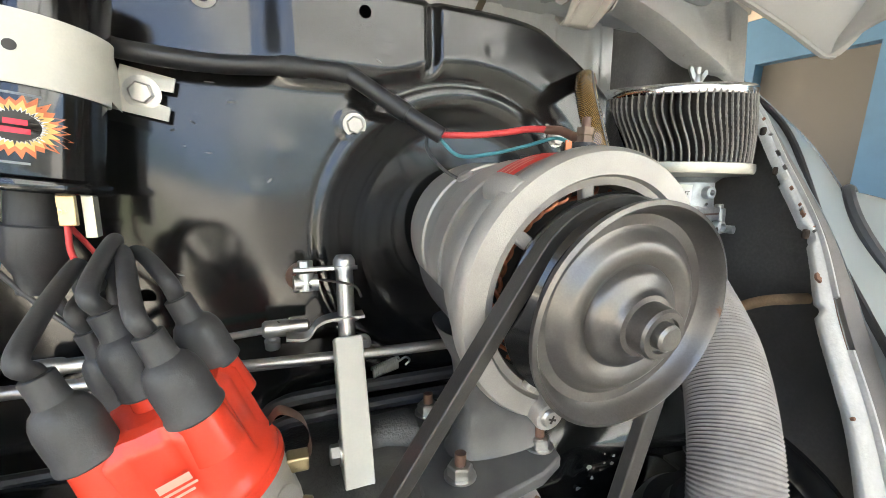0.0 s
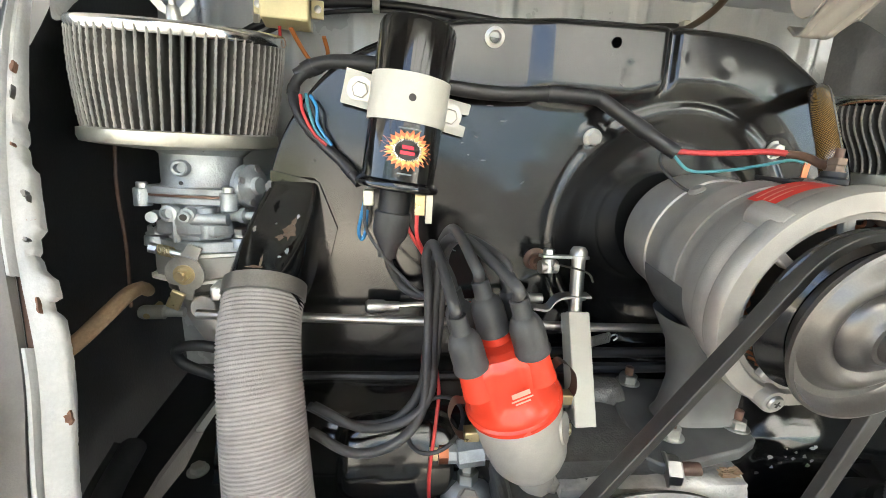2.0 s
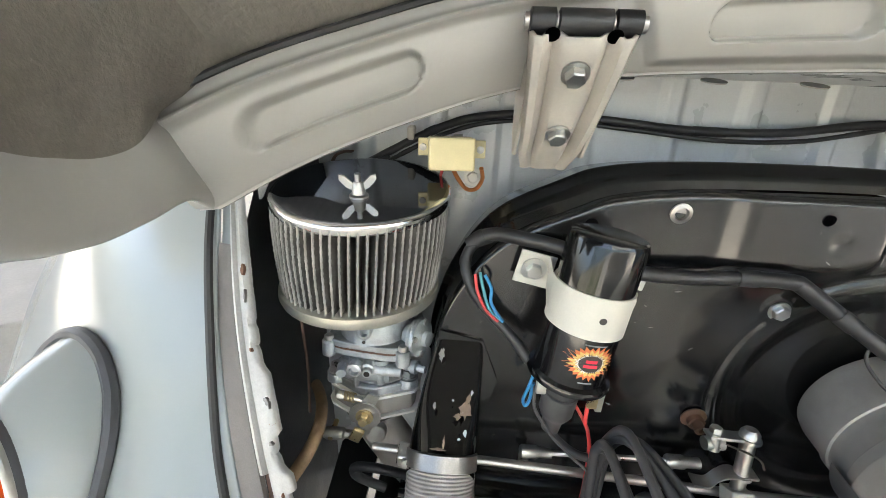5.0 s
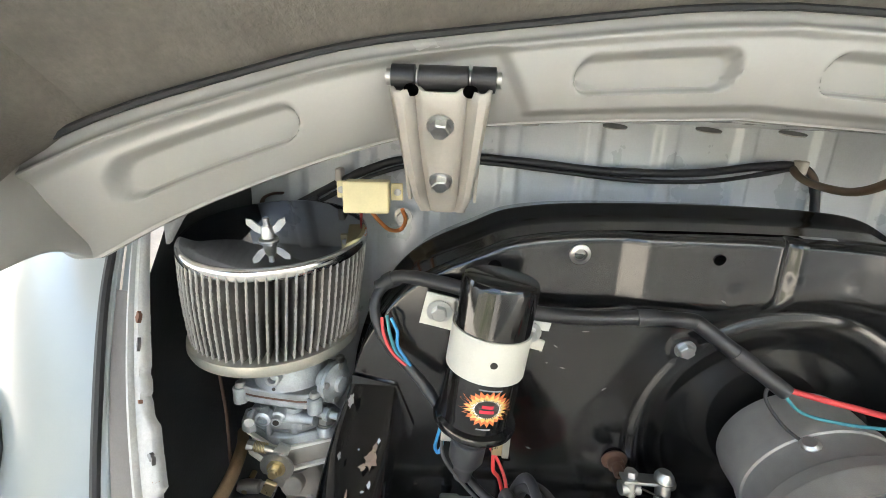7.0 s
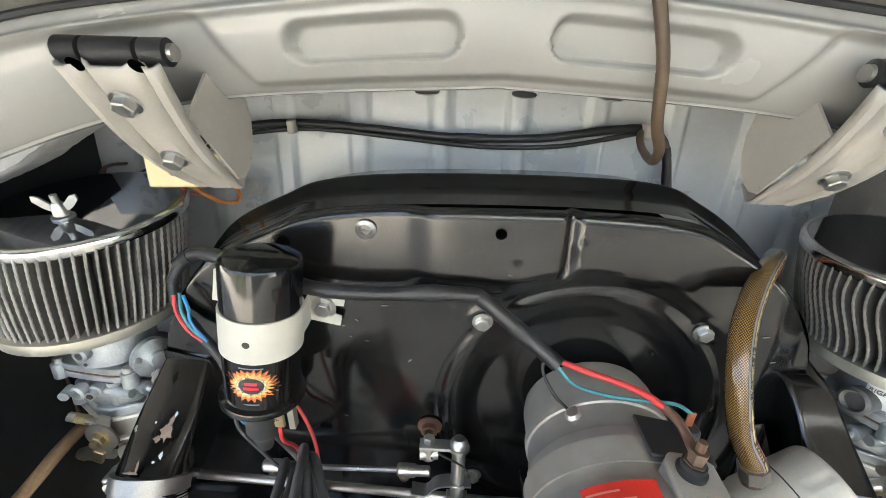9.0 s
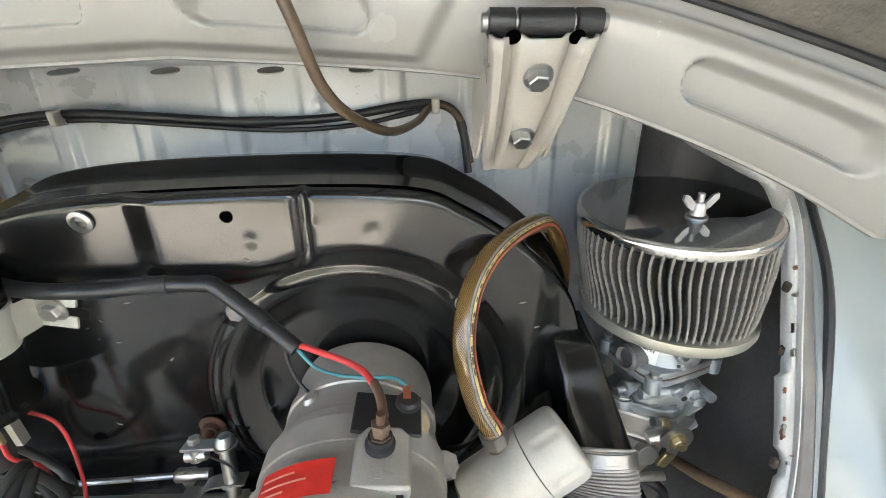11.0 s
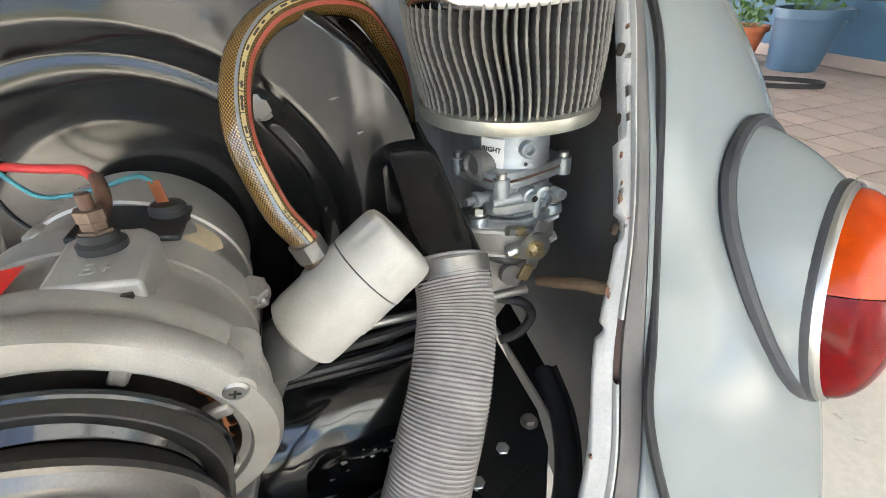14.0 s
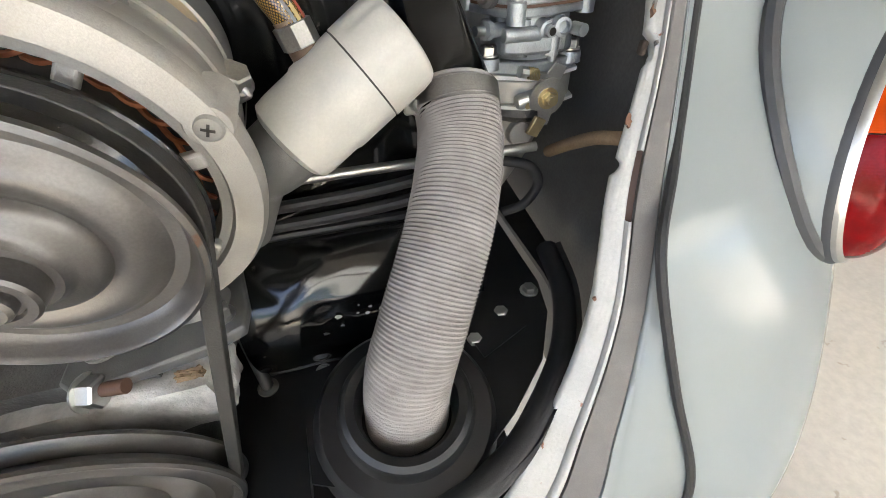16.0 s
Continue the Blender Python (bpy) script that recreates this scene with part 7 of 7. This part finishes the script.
for k, (w, h) in enumerate(((0.42, 0.0325), (0.52, 0.0285))):
    part("print_bar", Geo().grid(lambda u, v: on_coil(2 + 27 * w * (u - 0.5) * 2 * 0.75, h - 0.0013 + 0.0026 * v, 0.0008), 6, 2), "flame_red", coil)
for w, h in ((0.5, 0.0135), (0.8, 0.0455)):
    part("print_bar", Geo().grid(lambda u, v: on_coil(2 + 27 * w * (u - 0.5) * 1.6, h - 0.0006 + 0.0012 * v, 0.0003), 6, 2), "teal_grey", coil)
part("tower", Geo().lathe([(0.0125, -0.022), (0.0130, 0.0)], cb, cd, 28), "rubber", coil)
part("tower_boot", Geo().lathe([(0.0075, -0.056), (0.0085, -0.046), (0.0115, -0.041), (0.0142, -0.036), (0.0145, -0.019), (0.0135, -0.018)], cb, cd, 28), "boot", coil, "grey rubber boot")
part("terminal", Geo().box(cb + V(0.0185, -0.017, -0.009), (0.008, 0.003, 0.016)), "brass", coil, "brass spade terminal", bevel=0.0006)
part("terminal_sleeve", Geo().box(cb + V(0.026, -0.010, -0.012), (0.005, 0.007, 0.024)), "ring", coil)
part("terminal", Geo().box(cb + V(-0.021, -0.010, -0.006), (0.008, 0.006, 0.012)), "ring", coil, bevel=0.0008)

# ---- distributor ----
dis = thing("distributor", (-0.078, -0.098, 0.62), "distributor with bright red cap and black lead boots", "distributor")
dd = V(-0.363, -0.028, 1.0).normalized()
db = V(-0.0847, -0.1106, 0.6947) + dd * 0.009
dd = V(-0.363, -0.028, 1.0).normalized()
part("housing", Geo().lathe([(0.014, -0.090), (0.015, -0.060), (0.019, -0.0575), (0.0245, -0.053), (0.0285, -0.045), (0.0308, -0.030), (0.0318, -0.008), (0.0320, 0.0)], db, dd, 56), "alloy", dis)
du = (V(0.10, -1, 0) - dd * V(0.10, -1, 0).dot(dd)).normalized()
dw = dd.cross(du)


def cap_shape(u, v):
    a = 2 * math.pi * u
    r = interp(v, [(0, 0.0338), (0.10, 0.0344), (0.13, 0.0326), (0.17, 0.0334), (0.22, 0.0330), (0.26, 0.0322), (0.60, 0.0312), (0.72, 0.0275), (0.85, 0.020), (1, 0.0)])
    h = interp(v, [(0, 0.0), (0.10, 0.0035), (0.13, 0.0045), (0.17, 0.0065), (0.22, 0.009), (0.26, 0.0115), (0.60, 0.045), (0.72, 0.0505), (0.85, 0.0520), (1, 0.0525)])
    lob = 0.5 + 0.5 * math.cos(4 * (a - 0.62))
    if 0.24 < v < 0.86:
        r *= 1 - 0.13 * (1 - ramp(lob, 0.25, 0.65)) * ramp(v, 0.24, 0.34)
    return db + dd * h + du * (r * math.cos(a)) + dw * (r * math.sin(a))


part("cap", Geo().grid(cap_shape, 96, 44, wrap_u=True), "cap_red", dis, "glossy red plastic cap", smooth=40)
tips = []
for k in range(4):
    a = 0.62 + k * math.pi / 2
    c = db + (du * math.cos(a) + dw * math.sin(a)) * 0.0275
    tips.append((c, dd, 0.0515))
tips.append((db.copy(), dd, 0.0610))
for c, d, h in tips:
    part("tower", Geo().lathe([(0.0108, h - 0.022), (0.0085, h + 0.004)], c, d, 24), "cap_red", dis)
boots = []
for k, (c, d, h) in enumerate(tips):
    a = 0.62 + k * math.pi / 2
    tilt = dd + (du * math.cos(a) + dw * math.sin(a)) * (-0.03 if k < 4 else 0.0)
    tilt.normalize()
    o = c + dd * (h + 0.002)
    boots.append((o, o + tilt * 0.033, tilt))
# spring clips
for s in (-1, 1):
    b = db + dw * (s * 0.0335)
    sp2 = curve_points([b - dd * 0.014 + dw * s * 0.000, b - dd * 0.010 + dw * s * 0.010, b + dd * 0.006 + dw * s * 0.013, b + dd * 0.018 + dw * s * 0.006, b + dd * 0.0155 - dw * s * 0.001], 6)
    part("spring_clip", thick_strip([[p - du * 0.0045 for p in sp2], [p + du * 0.0045 for p in sp2]]), "brown_wire", dis, "rusty spring clip")
    part("clip_lug", Geo().box(b - dd * 0.013 + dw * s * 0.002, (0.011, 0.009, 0.008)), "brass", dis, bevel=0.001)
part("clamp_screw", Geo().lathe([(0.0045, 0), (0.0045, 0.004), (0.003, 0.005), (0, 0.005)], db - dd * 0.034 + dw * 0.029 + du * 0.006, (1, -0.4, 0), 12), "brass", dis)
part("side_plug", Geo().lathe([(0.011, 0), (0.0105, 0.0016), (0, 0.002)], db - dd * 0.020 + (dw * 0.8 + du * 0.6) * 0.0308, (dw * 0.8 + du * 0.6), 24), "alloy", dis)
for k, (w, h) in enumerate(((0.012, 0.0300), (0.014, 0.0265), (0.010, 0.0240))):
    hh = 0.0018 if k == 0 else 0.0006
    gg = Geo().grid(lambda u, v: db + dd * (h + hh * 2 * (v - 0.5)) + du * (0.0316 if k == 0 else 0.0318) + dw * (w * (u - 0.5)), 3, 2)
    part("print_bar", gg, "ink_pale", dis)

# leads from the cap
apex = {0: (-0.125, -0.070, 0.8085), 1: (-0.122, -0.060, 0.8065), 2: (-0.141, -0.058, 0.790), 3: (-0.1455, -0.066, 0.8015), 4: (-0.1315, -0.057, 0.8125)}
ends = {0: [(-0.138, -0.047, 0.795), (-0.1400, -0.042, 0.757), (-0.1405, -0.050, 0.715), (-0.143, -0.078, 0.688), (-0.160, -0.090, 0.672), (-0.195, -0.078, 0.655), (-0.235, -0.060, 0.662)],
        1: [(-0.134, -0.046, 0.792), (-0.1345, -0.038, 0.757), (-0.136, -0.042, 0.71), (-0.138, -0.03, 0.66)],
        2: [(-0.146, -0.046, 0.782), (-0.1430, -0.036, 0.755), (-0.145, -0.044, 0.71), (-0.150, -0.066, 0.682), (-0.170, -0.080, 0.664), (-0.205, -0.070, 0.652), (-0.24, -0.055, 0.658)],
        3: [(-0.150, -0.052, 0.788), (-0.1465, -0.048, 0.757), (-0.1455, -0.056, 0.715), (-0.149, -0.086, 0.680), (-0.168, -0.100, 0.660), (-0.20, -0.092, 0.644), (-0.235, -0.075, 0.650)],
        4: [(-0.140, -0.044, 0.790), (-0.1370, -0.032, 0.756), (-0.150, -0.018, 0.742), (-0.166, -0.006, 0.745), (-0.178, -0.006, 0.764), (-0.1818, -0.012, 0.784)]}
for k, (o, p, t) in enumerate(boots):
    ap = V(*apex[k])
    q = curve_points([p - t * 0.012, p, p + t * 0.010, ap] + [V(*e) for e in ends[k]], 8)
    ld = thing("ignition_lead", o, "thick black rubber ignition lead with boot, looped over the cap", "ignition lead", "ignition leads")
    part("lead", Geo().tube(q, 0.0037, 16), "boot", ld, smooth=70)
    part("lead_boot", Geo().lathe([(0.0104, -0.005), (0.0114, -0.004), (0.0114, -0.002), (0.0108, -0.001), (0.0108, 0.006), (0.0107, 0.0115), (0.0100, 0.0160), (0.0084, 0.0195), (0.0062, 0.0215), (0.0058, 0.0235), (0.0056, 0.0325), (0.0050, 0.033), (0, 0.033)], o, t, 32), "boot", ld, "black rubber boot")
lt = thing("lead_tie", (-0.149, -0.06, 0.70), "thin black wire loop round the lead bundle", "cable tie")
part("loop", Geo().tube([V(-0.140 + 0.020 * math.cos(a), -0.095 + 0.022 * math.sin(a), 0.672 + 0.010 * math.sin(a * 1.0 + 1)) for a in [6.283 * k / 40 for k in range(41)]], 0.0016, 8), "rubber", lt)

# fuel pressure gauge body and filter beside the distributor
ff = thing("fuel_filter", (-0.112, -0.055, 0.50), "small grey canister with hex top beside the distributor", "canister")
part("canister", Geo().lathe([(0.0205, -0.10), (0.0205, -0.017), (0.0222, -0.015), (0.0222, -0.011), (0.0210, -0.009), (0.0195, -0.003), (0.016, 0.0005), (0.011, 0.002), (0, 0.002)], (-0.106, -0.068, 0.590), (0, 0.085, 1), 40), "carb", ff)
part("hex_top", Geo().lathe([(0.0100, 0.0), (0.0100, 0.010), (0.0065, 0.011), (0.0065, 0.020), (0, 0.020)], (-0.106, -0.068, 0.591), (0, 0.085, 1), 6), "zinc", ff)
part("elbow", Geo().tube([(-0.124, -0.066, 0.618), (-0.117, -0.066, 0.618), (-0.1155, -0.066, 0.618), (-0.094, -0.066, 0.621), (-0.0925, -0.066, 0.621), (-0.080, -0.066, 0.622)], [0.0085, 0.0085, 0.0125, 0.0125, 0.0085, 0.0085], 8), "carb", ff)
part("union", Geo().lathe([(0.0085, 0), (0.0085, 0.008), (0, 0.008)], (-0.132, -0.066, 0.618), (1, 0, 0), 6), "copper", ff)
part("union_nut", Geo().lathe([(0.006, 0), (0.006, 0.007), (0, 0.007)], (-0.140, -0.066, 0.618), (1, 0, 0), 12), "relay", ff)


# ---- wiring ----
def cable(name, pts, r, material, label, cat="cable", group="wiring", n=8, seg=10):
    path = curve_points(pts, n)
    if "loom" not in name:
        return solo(name, Geo().tube(path, r, seg), material, pts[0], label, cat, group, smooth=70)
    th = thing(name, pts[0], label, cat, group)
    part("sleeve", Geo().tube(path, [r * (1 + 0.06 * noise.noise(V(i * 0.35, r * 900, 1))) for i in range(len(path))], 14), material, th, smooth=70)
    for f in (0.04, 0.3, 0.62, 0.93):
        i = int(f * (len(path) - 4))
        part("tape_wrap", Geo().tube(path[i:i + 4], r * 1.13, 14), "rubber", th, "black tape wrap")
    return th


cable("wiring_loom", [(-0.262, 0.036, 0.918), (-0.243, 0.036, 0.929), (-0.214, 0.026, 0.931), (-0.18, 0.016, 0.928), (-0.14, 0.010, 0.917), (-0.09, 0.010, 0.914), (-0.045, 0.010, 0.917), (-0.008, 0.010, 0.9165), (0.0, 0.008, 0.9135), (0.028, -0.003, 0.895), (0.058, -0.0175, 0.8755)], 0.0062, "loom", "black sleeved wiring loom crossing the shroud")
cable("wiring_loom", [(-0.240, 0.038, 0.928), (-0.258, 0.034, 0.918), (-0.263, 0.026, 0.903), (-0.254, 0.016, 0.883), (-0.236, 0.008, 0.865), (-0.218, 0.000, 0.850), (-0.204, -0.010, 0.836)], 0.0046, "loom", "black taped loom branch running down to the coil")
solo("cable_lug", Geo().tube(curve_points([(0.1180, -0.060, 0.8805), (0.1225, -0.070, 0.8795), (0.1250, -0.080, 0.8755), (0.1250, -0.0885, 0.8745)], 6), [0.0030] * 13 + [0.0034] * 6, 12), "brown_wire", (0.122, -0.07, 0.88), "brown heat-darkened lug sleeve on the alternator stud", "cable lug")
cable("red_cable", [(0.055, -0.0155, 0.877), (0.0598, -0.015, 0.8766), (0.078, -0.025, 0.8768), (0.0954, -0.036, 0.8785), (0.110, -0.050, 0.8812), (0.1205, -0.065, 0.8803)], 0.0024, "red_wire", "red charging cable to the alternator terminal")
cable("teal_wire", [(0.056, -0.015, 0.875), (0.070, -0.022, 0.862), (0.090, -0.034, 0.864), (0.112, -0.044, 0.870), (0.130, -0.052, 0.876), (0.1385, -0.058, 0.874)], 0.0013, "teal_wire", "thin teal wire to the alternator spade")
cable("black_wire", [(0.050, -0.010, 0.879), (0.048, -0.014, 0.866), (0.056, -0.024, 0.853), (0.066, -0.032, 0.846), (0.0695, -0.038, 0.849)], 0.0013, "rubber", "thin black earth wire on the alternator")
cable("red_wire", [(-0.158, -0.036, 0.818), (-0.157, -0.037, 0.800), (-0.150, -0.030, 0.782), (-0.143, -0.032, 0.75), (-0.140, -0.034, 0.705), (-0.134, -0.052, 0.675), (-0.136, -0.068, 0.655), (-0.140, -0.078, 0.60), (-0.135, -0.08, 0.55)], 0.0016, "red_wire", "red wire hanging from the coil terminal")
cable("red_wire", [(-0.171, -0.004, 0.815), (-0.160, 0.004, 0.79), (-0.142, -0.012, 0.762), (-0.141, -0.026, 0.72), (-0.148, -0.046, 0.695), (-0.142, -0.062, 0.68)], 0.0016, "red_wire", "red wire running behind the leads")
cable("blue_wire", [(-0.246, 0.012, 0.902), (-0.240, 0.006, 0.893), (-0.239, 0.004, 0.880), (-0.228, 0.002, 0.864)], 0.0014, "blue_wire", "bright blue wire bulging from the loom")
cable("blue_wire", [(-0.250, 0.014, 0.903), (-0.246, 0.006, 0.890), (-0.240, 0.004, 0.874), (-0.230, 0.003, 0.865)], 0.0014, "teal_wire", "teal wire beside the loom")
cable("red_wire", [(-0.254, 0.012, 0.902), (-0.251, 0.006, 0.889), (-0.243, 0.003, 0.874), (-0.232, 0.002, 0.864)], 0.0014, "red_wire", "red wire beside the loom")
cable("blue_wire", [(-0.199, -0.015, 0.826), (-0.202, -0.016, 0.812), (-0.2045, -0.014, 0.797), (-0.202, -0.014, 0.790), (-0.199, -0.014, 0.797), (-0.198, -0.013, 0.815)], 0.0015, "blue_wire", "blue wire loop under the coil")
cable("black_wire", [(-0.199, -0.026, 0.822), (-0.197, -0.030, 0.803), (-0.183, -0.032, 0.782), (-0.162, -0.036, 0.760), (-0.145, -0.040, 0.745), (-0.140, -0.044, 0.72), (-0.137, -0.05, 0.68)], 0.0014, "boot", "thin grey-black wire from the coil")
cable("bulkhead_loom", [(-0.455, 0.180, 0.905), (-0.428, 0.182, 0.925), (-0.398, 0.181, 0.946), (-0.363, 0.180, 0.966), (-0.330, 0.179, 0.984), (-0.298, 0.179, 0.999), (-0.262, 0.182, 1.010), (-0.20, 0.186, 1.016), (-0.12, 0.184, 1.013), (-0.03, 0.183, 1.007), (0.06, 0.184, 1.009), (0.13, 0.187, 1.019), (0.169, 0.188, 1.0215), (0.190, 0.189, 1.012), (0.199, 0.186, 0.99), (0.204, 0.180, 0.95)], 0.0045, "loom", "black cable loom clipped along the bulkhead")
cable("bulkhead_loom", [(-0.455, 0.182, 0.893), (-0.425, 0.184, 0.915), (-0.395, 0.183, 0.936), (-0.360, 0.182, 0.957), (-0.328, 0.182, 0.975), (-0.295, 0.183, 0.991), (-0.25, 0.186, 1.004), (-0.18, 0.187, 1.010), (-0.10, 0.185, 1.005), (0.0, 0.184, 0.998), (0.08, 0.185, 1.001), (0.14, 0.187, 1.012), (0.169, 0.190, 1.018)], 0.0025, "loom", "thinner black cable clipped along the bulkhead")
cable("black_wire", [(-0.452, 0.176, 0.925), (-0.432, 0.172, 0.938), (-0.408, 0.170, 0.945), (-0.385, 0.172, 0.950), (-0.360, 0.176, 0.962)], 0.0042, "boot", "grey taped cable branching to the side wall")
cable("red_wire", [(-0.395, 0.172, 0.936), (-0.380, 0.168, 0.930), (-0.362, 0.168, 0.922), (-0.350, 0.170, 0.912)], 0.0016, "red_wire", "red wire leaving the taped bundle")
clip = thing("cable_clip", (-0.417, 0.182, 0.955), "small rusty strap holding the cable bundle", "clip")
part("strap", Geo().tube(curve_points([(-0.428, 0.184, 0.944), (-0.427, 0.172, 0.950), (-0.421, 0.168, 0.961), (-0.411, 0.170, 0.966), (-0.406, 0.184, 0.964)], 5), 0.0035, 6, squash=0.4), "brown_wire", clip)
cable("brown_hose", [(0.072, -0.012, 1.128), (0.078, -0.012, 1.112), (0.087, -0.010, 1.085), (0.096, 0.000, 1.052), (0.110, 0.0185, 1.032), (0.130, 0.07, 1.014), (0.150, 0.14, 1.011), (0.163, 0.180, 1.018), (0.178, 0.187, 1.020), (0.196, 0.187, 1.003), (0.207, 0.183, 0.96)], 0.0036, "brown_hose", "brown rubber-covered cable hanging from the lid", n=8, seg=12)
for x, z in ((0.169, 1.0205), (-0.205, 1.013), (-0.335, 0.99)):
    th = thing("cable_clip", (x, 0.188, z), "bent painted metal cable clip on the bulkhead", "clip", "cable clips")
    part("tongue", Geo().box((x, 0.181, z), (0.008, 0.016, 0.015)), "hinge", th, bevel=0.002)
cl = thing("lid_clip", (0.072, -0.012, 1.128), "small grey clip holding the cable on the lid", "clip")
part("tongue", Geo().prism([(-0.012, -0.006), (0.010, -0.004), (0.012, 0.006), (-0.008, 0.008)], V(0.072, -0.018, 1.128), (1, 0, 0), (0, 0.2, 1), (0, 0.006, 0)), "filler", cl, bevel=0.001)
# plastic relay
rl = thing("relay", (-0.284, 0.10, 0.968), "cream plastic relay screwed to the bulkhead", "relay")
part("case", Geo().box((-0.2845, 0.101, 0.984), (0.043, 0.034, 0.030), pose(0, 0, 0, -6, 0, 8).to_3x3()), "relay", rl, bevel=0.002)
for s in (-1, 1):
    part("mounting_ear", Geo().box((-0.2845 + s * 0.027, 0.112, 0.987), (0.012, 0.003, 0.017), pose(0, 0, 0, -6, 0, 8).to_3x3()), "relay", rl, bevel=0.001)
    part("ear_screw", Geo().lathe([(0.0035, 0), (0.0035, 0.0015), (0, 0.002)], (-0.2845 + s * 0.028, 0.110, 0.987), (0, -1, 0), 12), "steel", rl)
part("base_foot", Geo().box((-0.282, 0.15, 0.985), (0.010, 0.075, 0.010)), "hinge", rl)
cable("brown_wire", [(-0.282, 0.105, 0.968), (-0.276, 0.115, 0.955), (-0.268, 0.13, 0.942), (-0.258, 0.14, 0.940), (-0.252, 0.135, 0.952), (-0.254, 0.125, 0.966)], 0.0022, "orange_wire", "orange-brown wire looped under the relay")
cable("red_wire", [(-0.292, 0.104, 0.968), (-0.296, 0.12, 0.955), (-0.30, 0.14, 0.946)], 0.0016, "red_wire", "dark red wire under the relay")
solo("earth_bolt", Geo().hexa((-0.262, 0.186, 0.942), (0, -1, 0), 0.007, 0.005, 0.011), "zinc", (-0.262, 0.19, 0.942), "zinc earth bolt on the bulkhead", "bolt")
# paper tubes in the side walls
cable("tan_tube", [(-0.425, -0.075, 0.700), (-0.4085, -0.055, 0.712), (-0.396, -0.035, 0.7275), (-0.393, -0.012, 0.735), (-0.402, 0.020, 0.728), (-0.418, 0.055, 0.712), (-0.435, 0.085, 0.698)], 0.0062, "cardboard", "tan paper-wrapped drain tube by the side wall", "tube", "drain tubes")
cable("tan_tube", [(0.437, -0.070, 0.735), (0.4165, -0.062, 0.7335), (0.409, -0.045, 0.7265), (0.4055, -0.022, 0.711), (0.4065, -0.002, 0.6965), (0.409, 0.02, 0.680)], 0.0056, "cardboard", "tan paper-wrapped drain tube by the side wall", "tube", "drain tubes")
cable("vent_hose", [(0.352, 0.0, 0.690), (0.372, -0.012, 0.688), (0.384, -0.012, 0.668), (0.374, -0.010, 0.645), (0.355, -0.005, 0.635)], 0.0048, "rubber", "black rubber hose curled by the side wall", "hose", "fuel hoses")
cable("vent_hose", [(-0.30, -0.005, 0.672), (-0.335, -0.012, 0.688), (-0.360, -0.010, 0.684), (-0.358, -0.008, 0.668), (-0.33, -0.008, 0.655)], 0.0048, "rubber", "black rubber hose curled by the side wall", "hose", "fuel hoses")
cable("side_wire", [(-0.425, 0.06, 0.88), (-0.427, 0.05, 0.82), (-0.424, 0.045, 0.76), (-0.425, 0.04, 0.70)], 0.0016, "brown_wire", "dark red wire along the side wall")
# clips along the seal flange
for x, y, z in ((0.436, -0.004, 0.902), (0.4275, -0.029, 0.860), (0.3985, -0.081, 0.803)):
    solo("flange_tab", Geo().box((x + 0.001, y + 0.005, z), (0.0045, 0.006, 0.009)), "soil", (x, y, z), "rusty bent tab on the lid flange", "tab", "flange tabs", bevel=0.002)

# ---- terrace tiles, one by one ----
for i in range(10):
    for j in range(22):
        ob = new("tile", tile_me)
        ob.parent = terrace
        ob.location = (2.61 + 0.2 * i - 3.6, -0.1 + 0.2 * j - 2.0, TZ - 0.004)
for j in range(22):
    ob = new("nosing_tile", nose_me)
    ob.parent = terrace
    ob.location = (2.503 - 3.6, -0.1 + 0.2 * j - 2.0, 0.058)
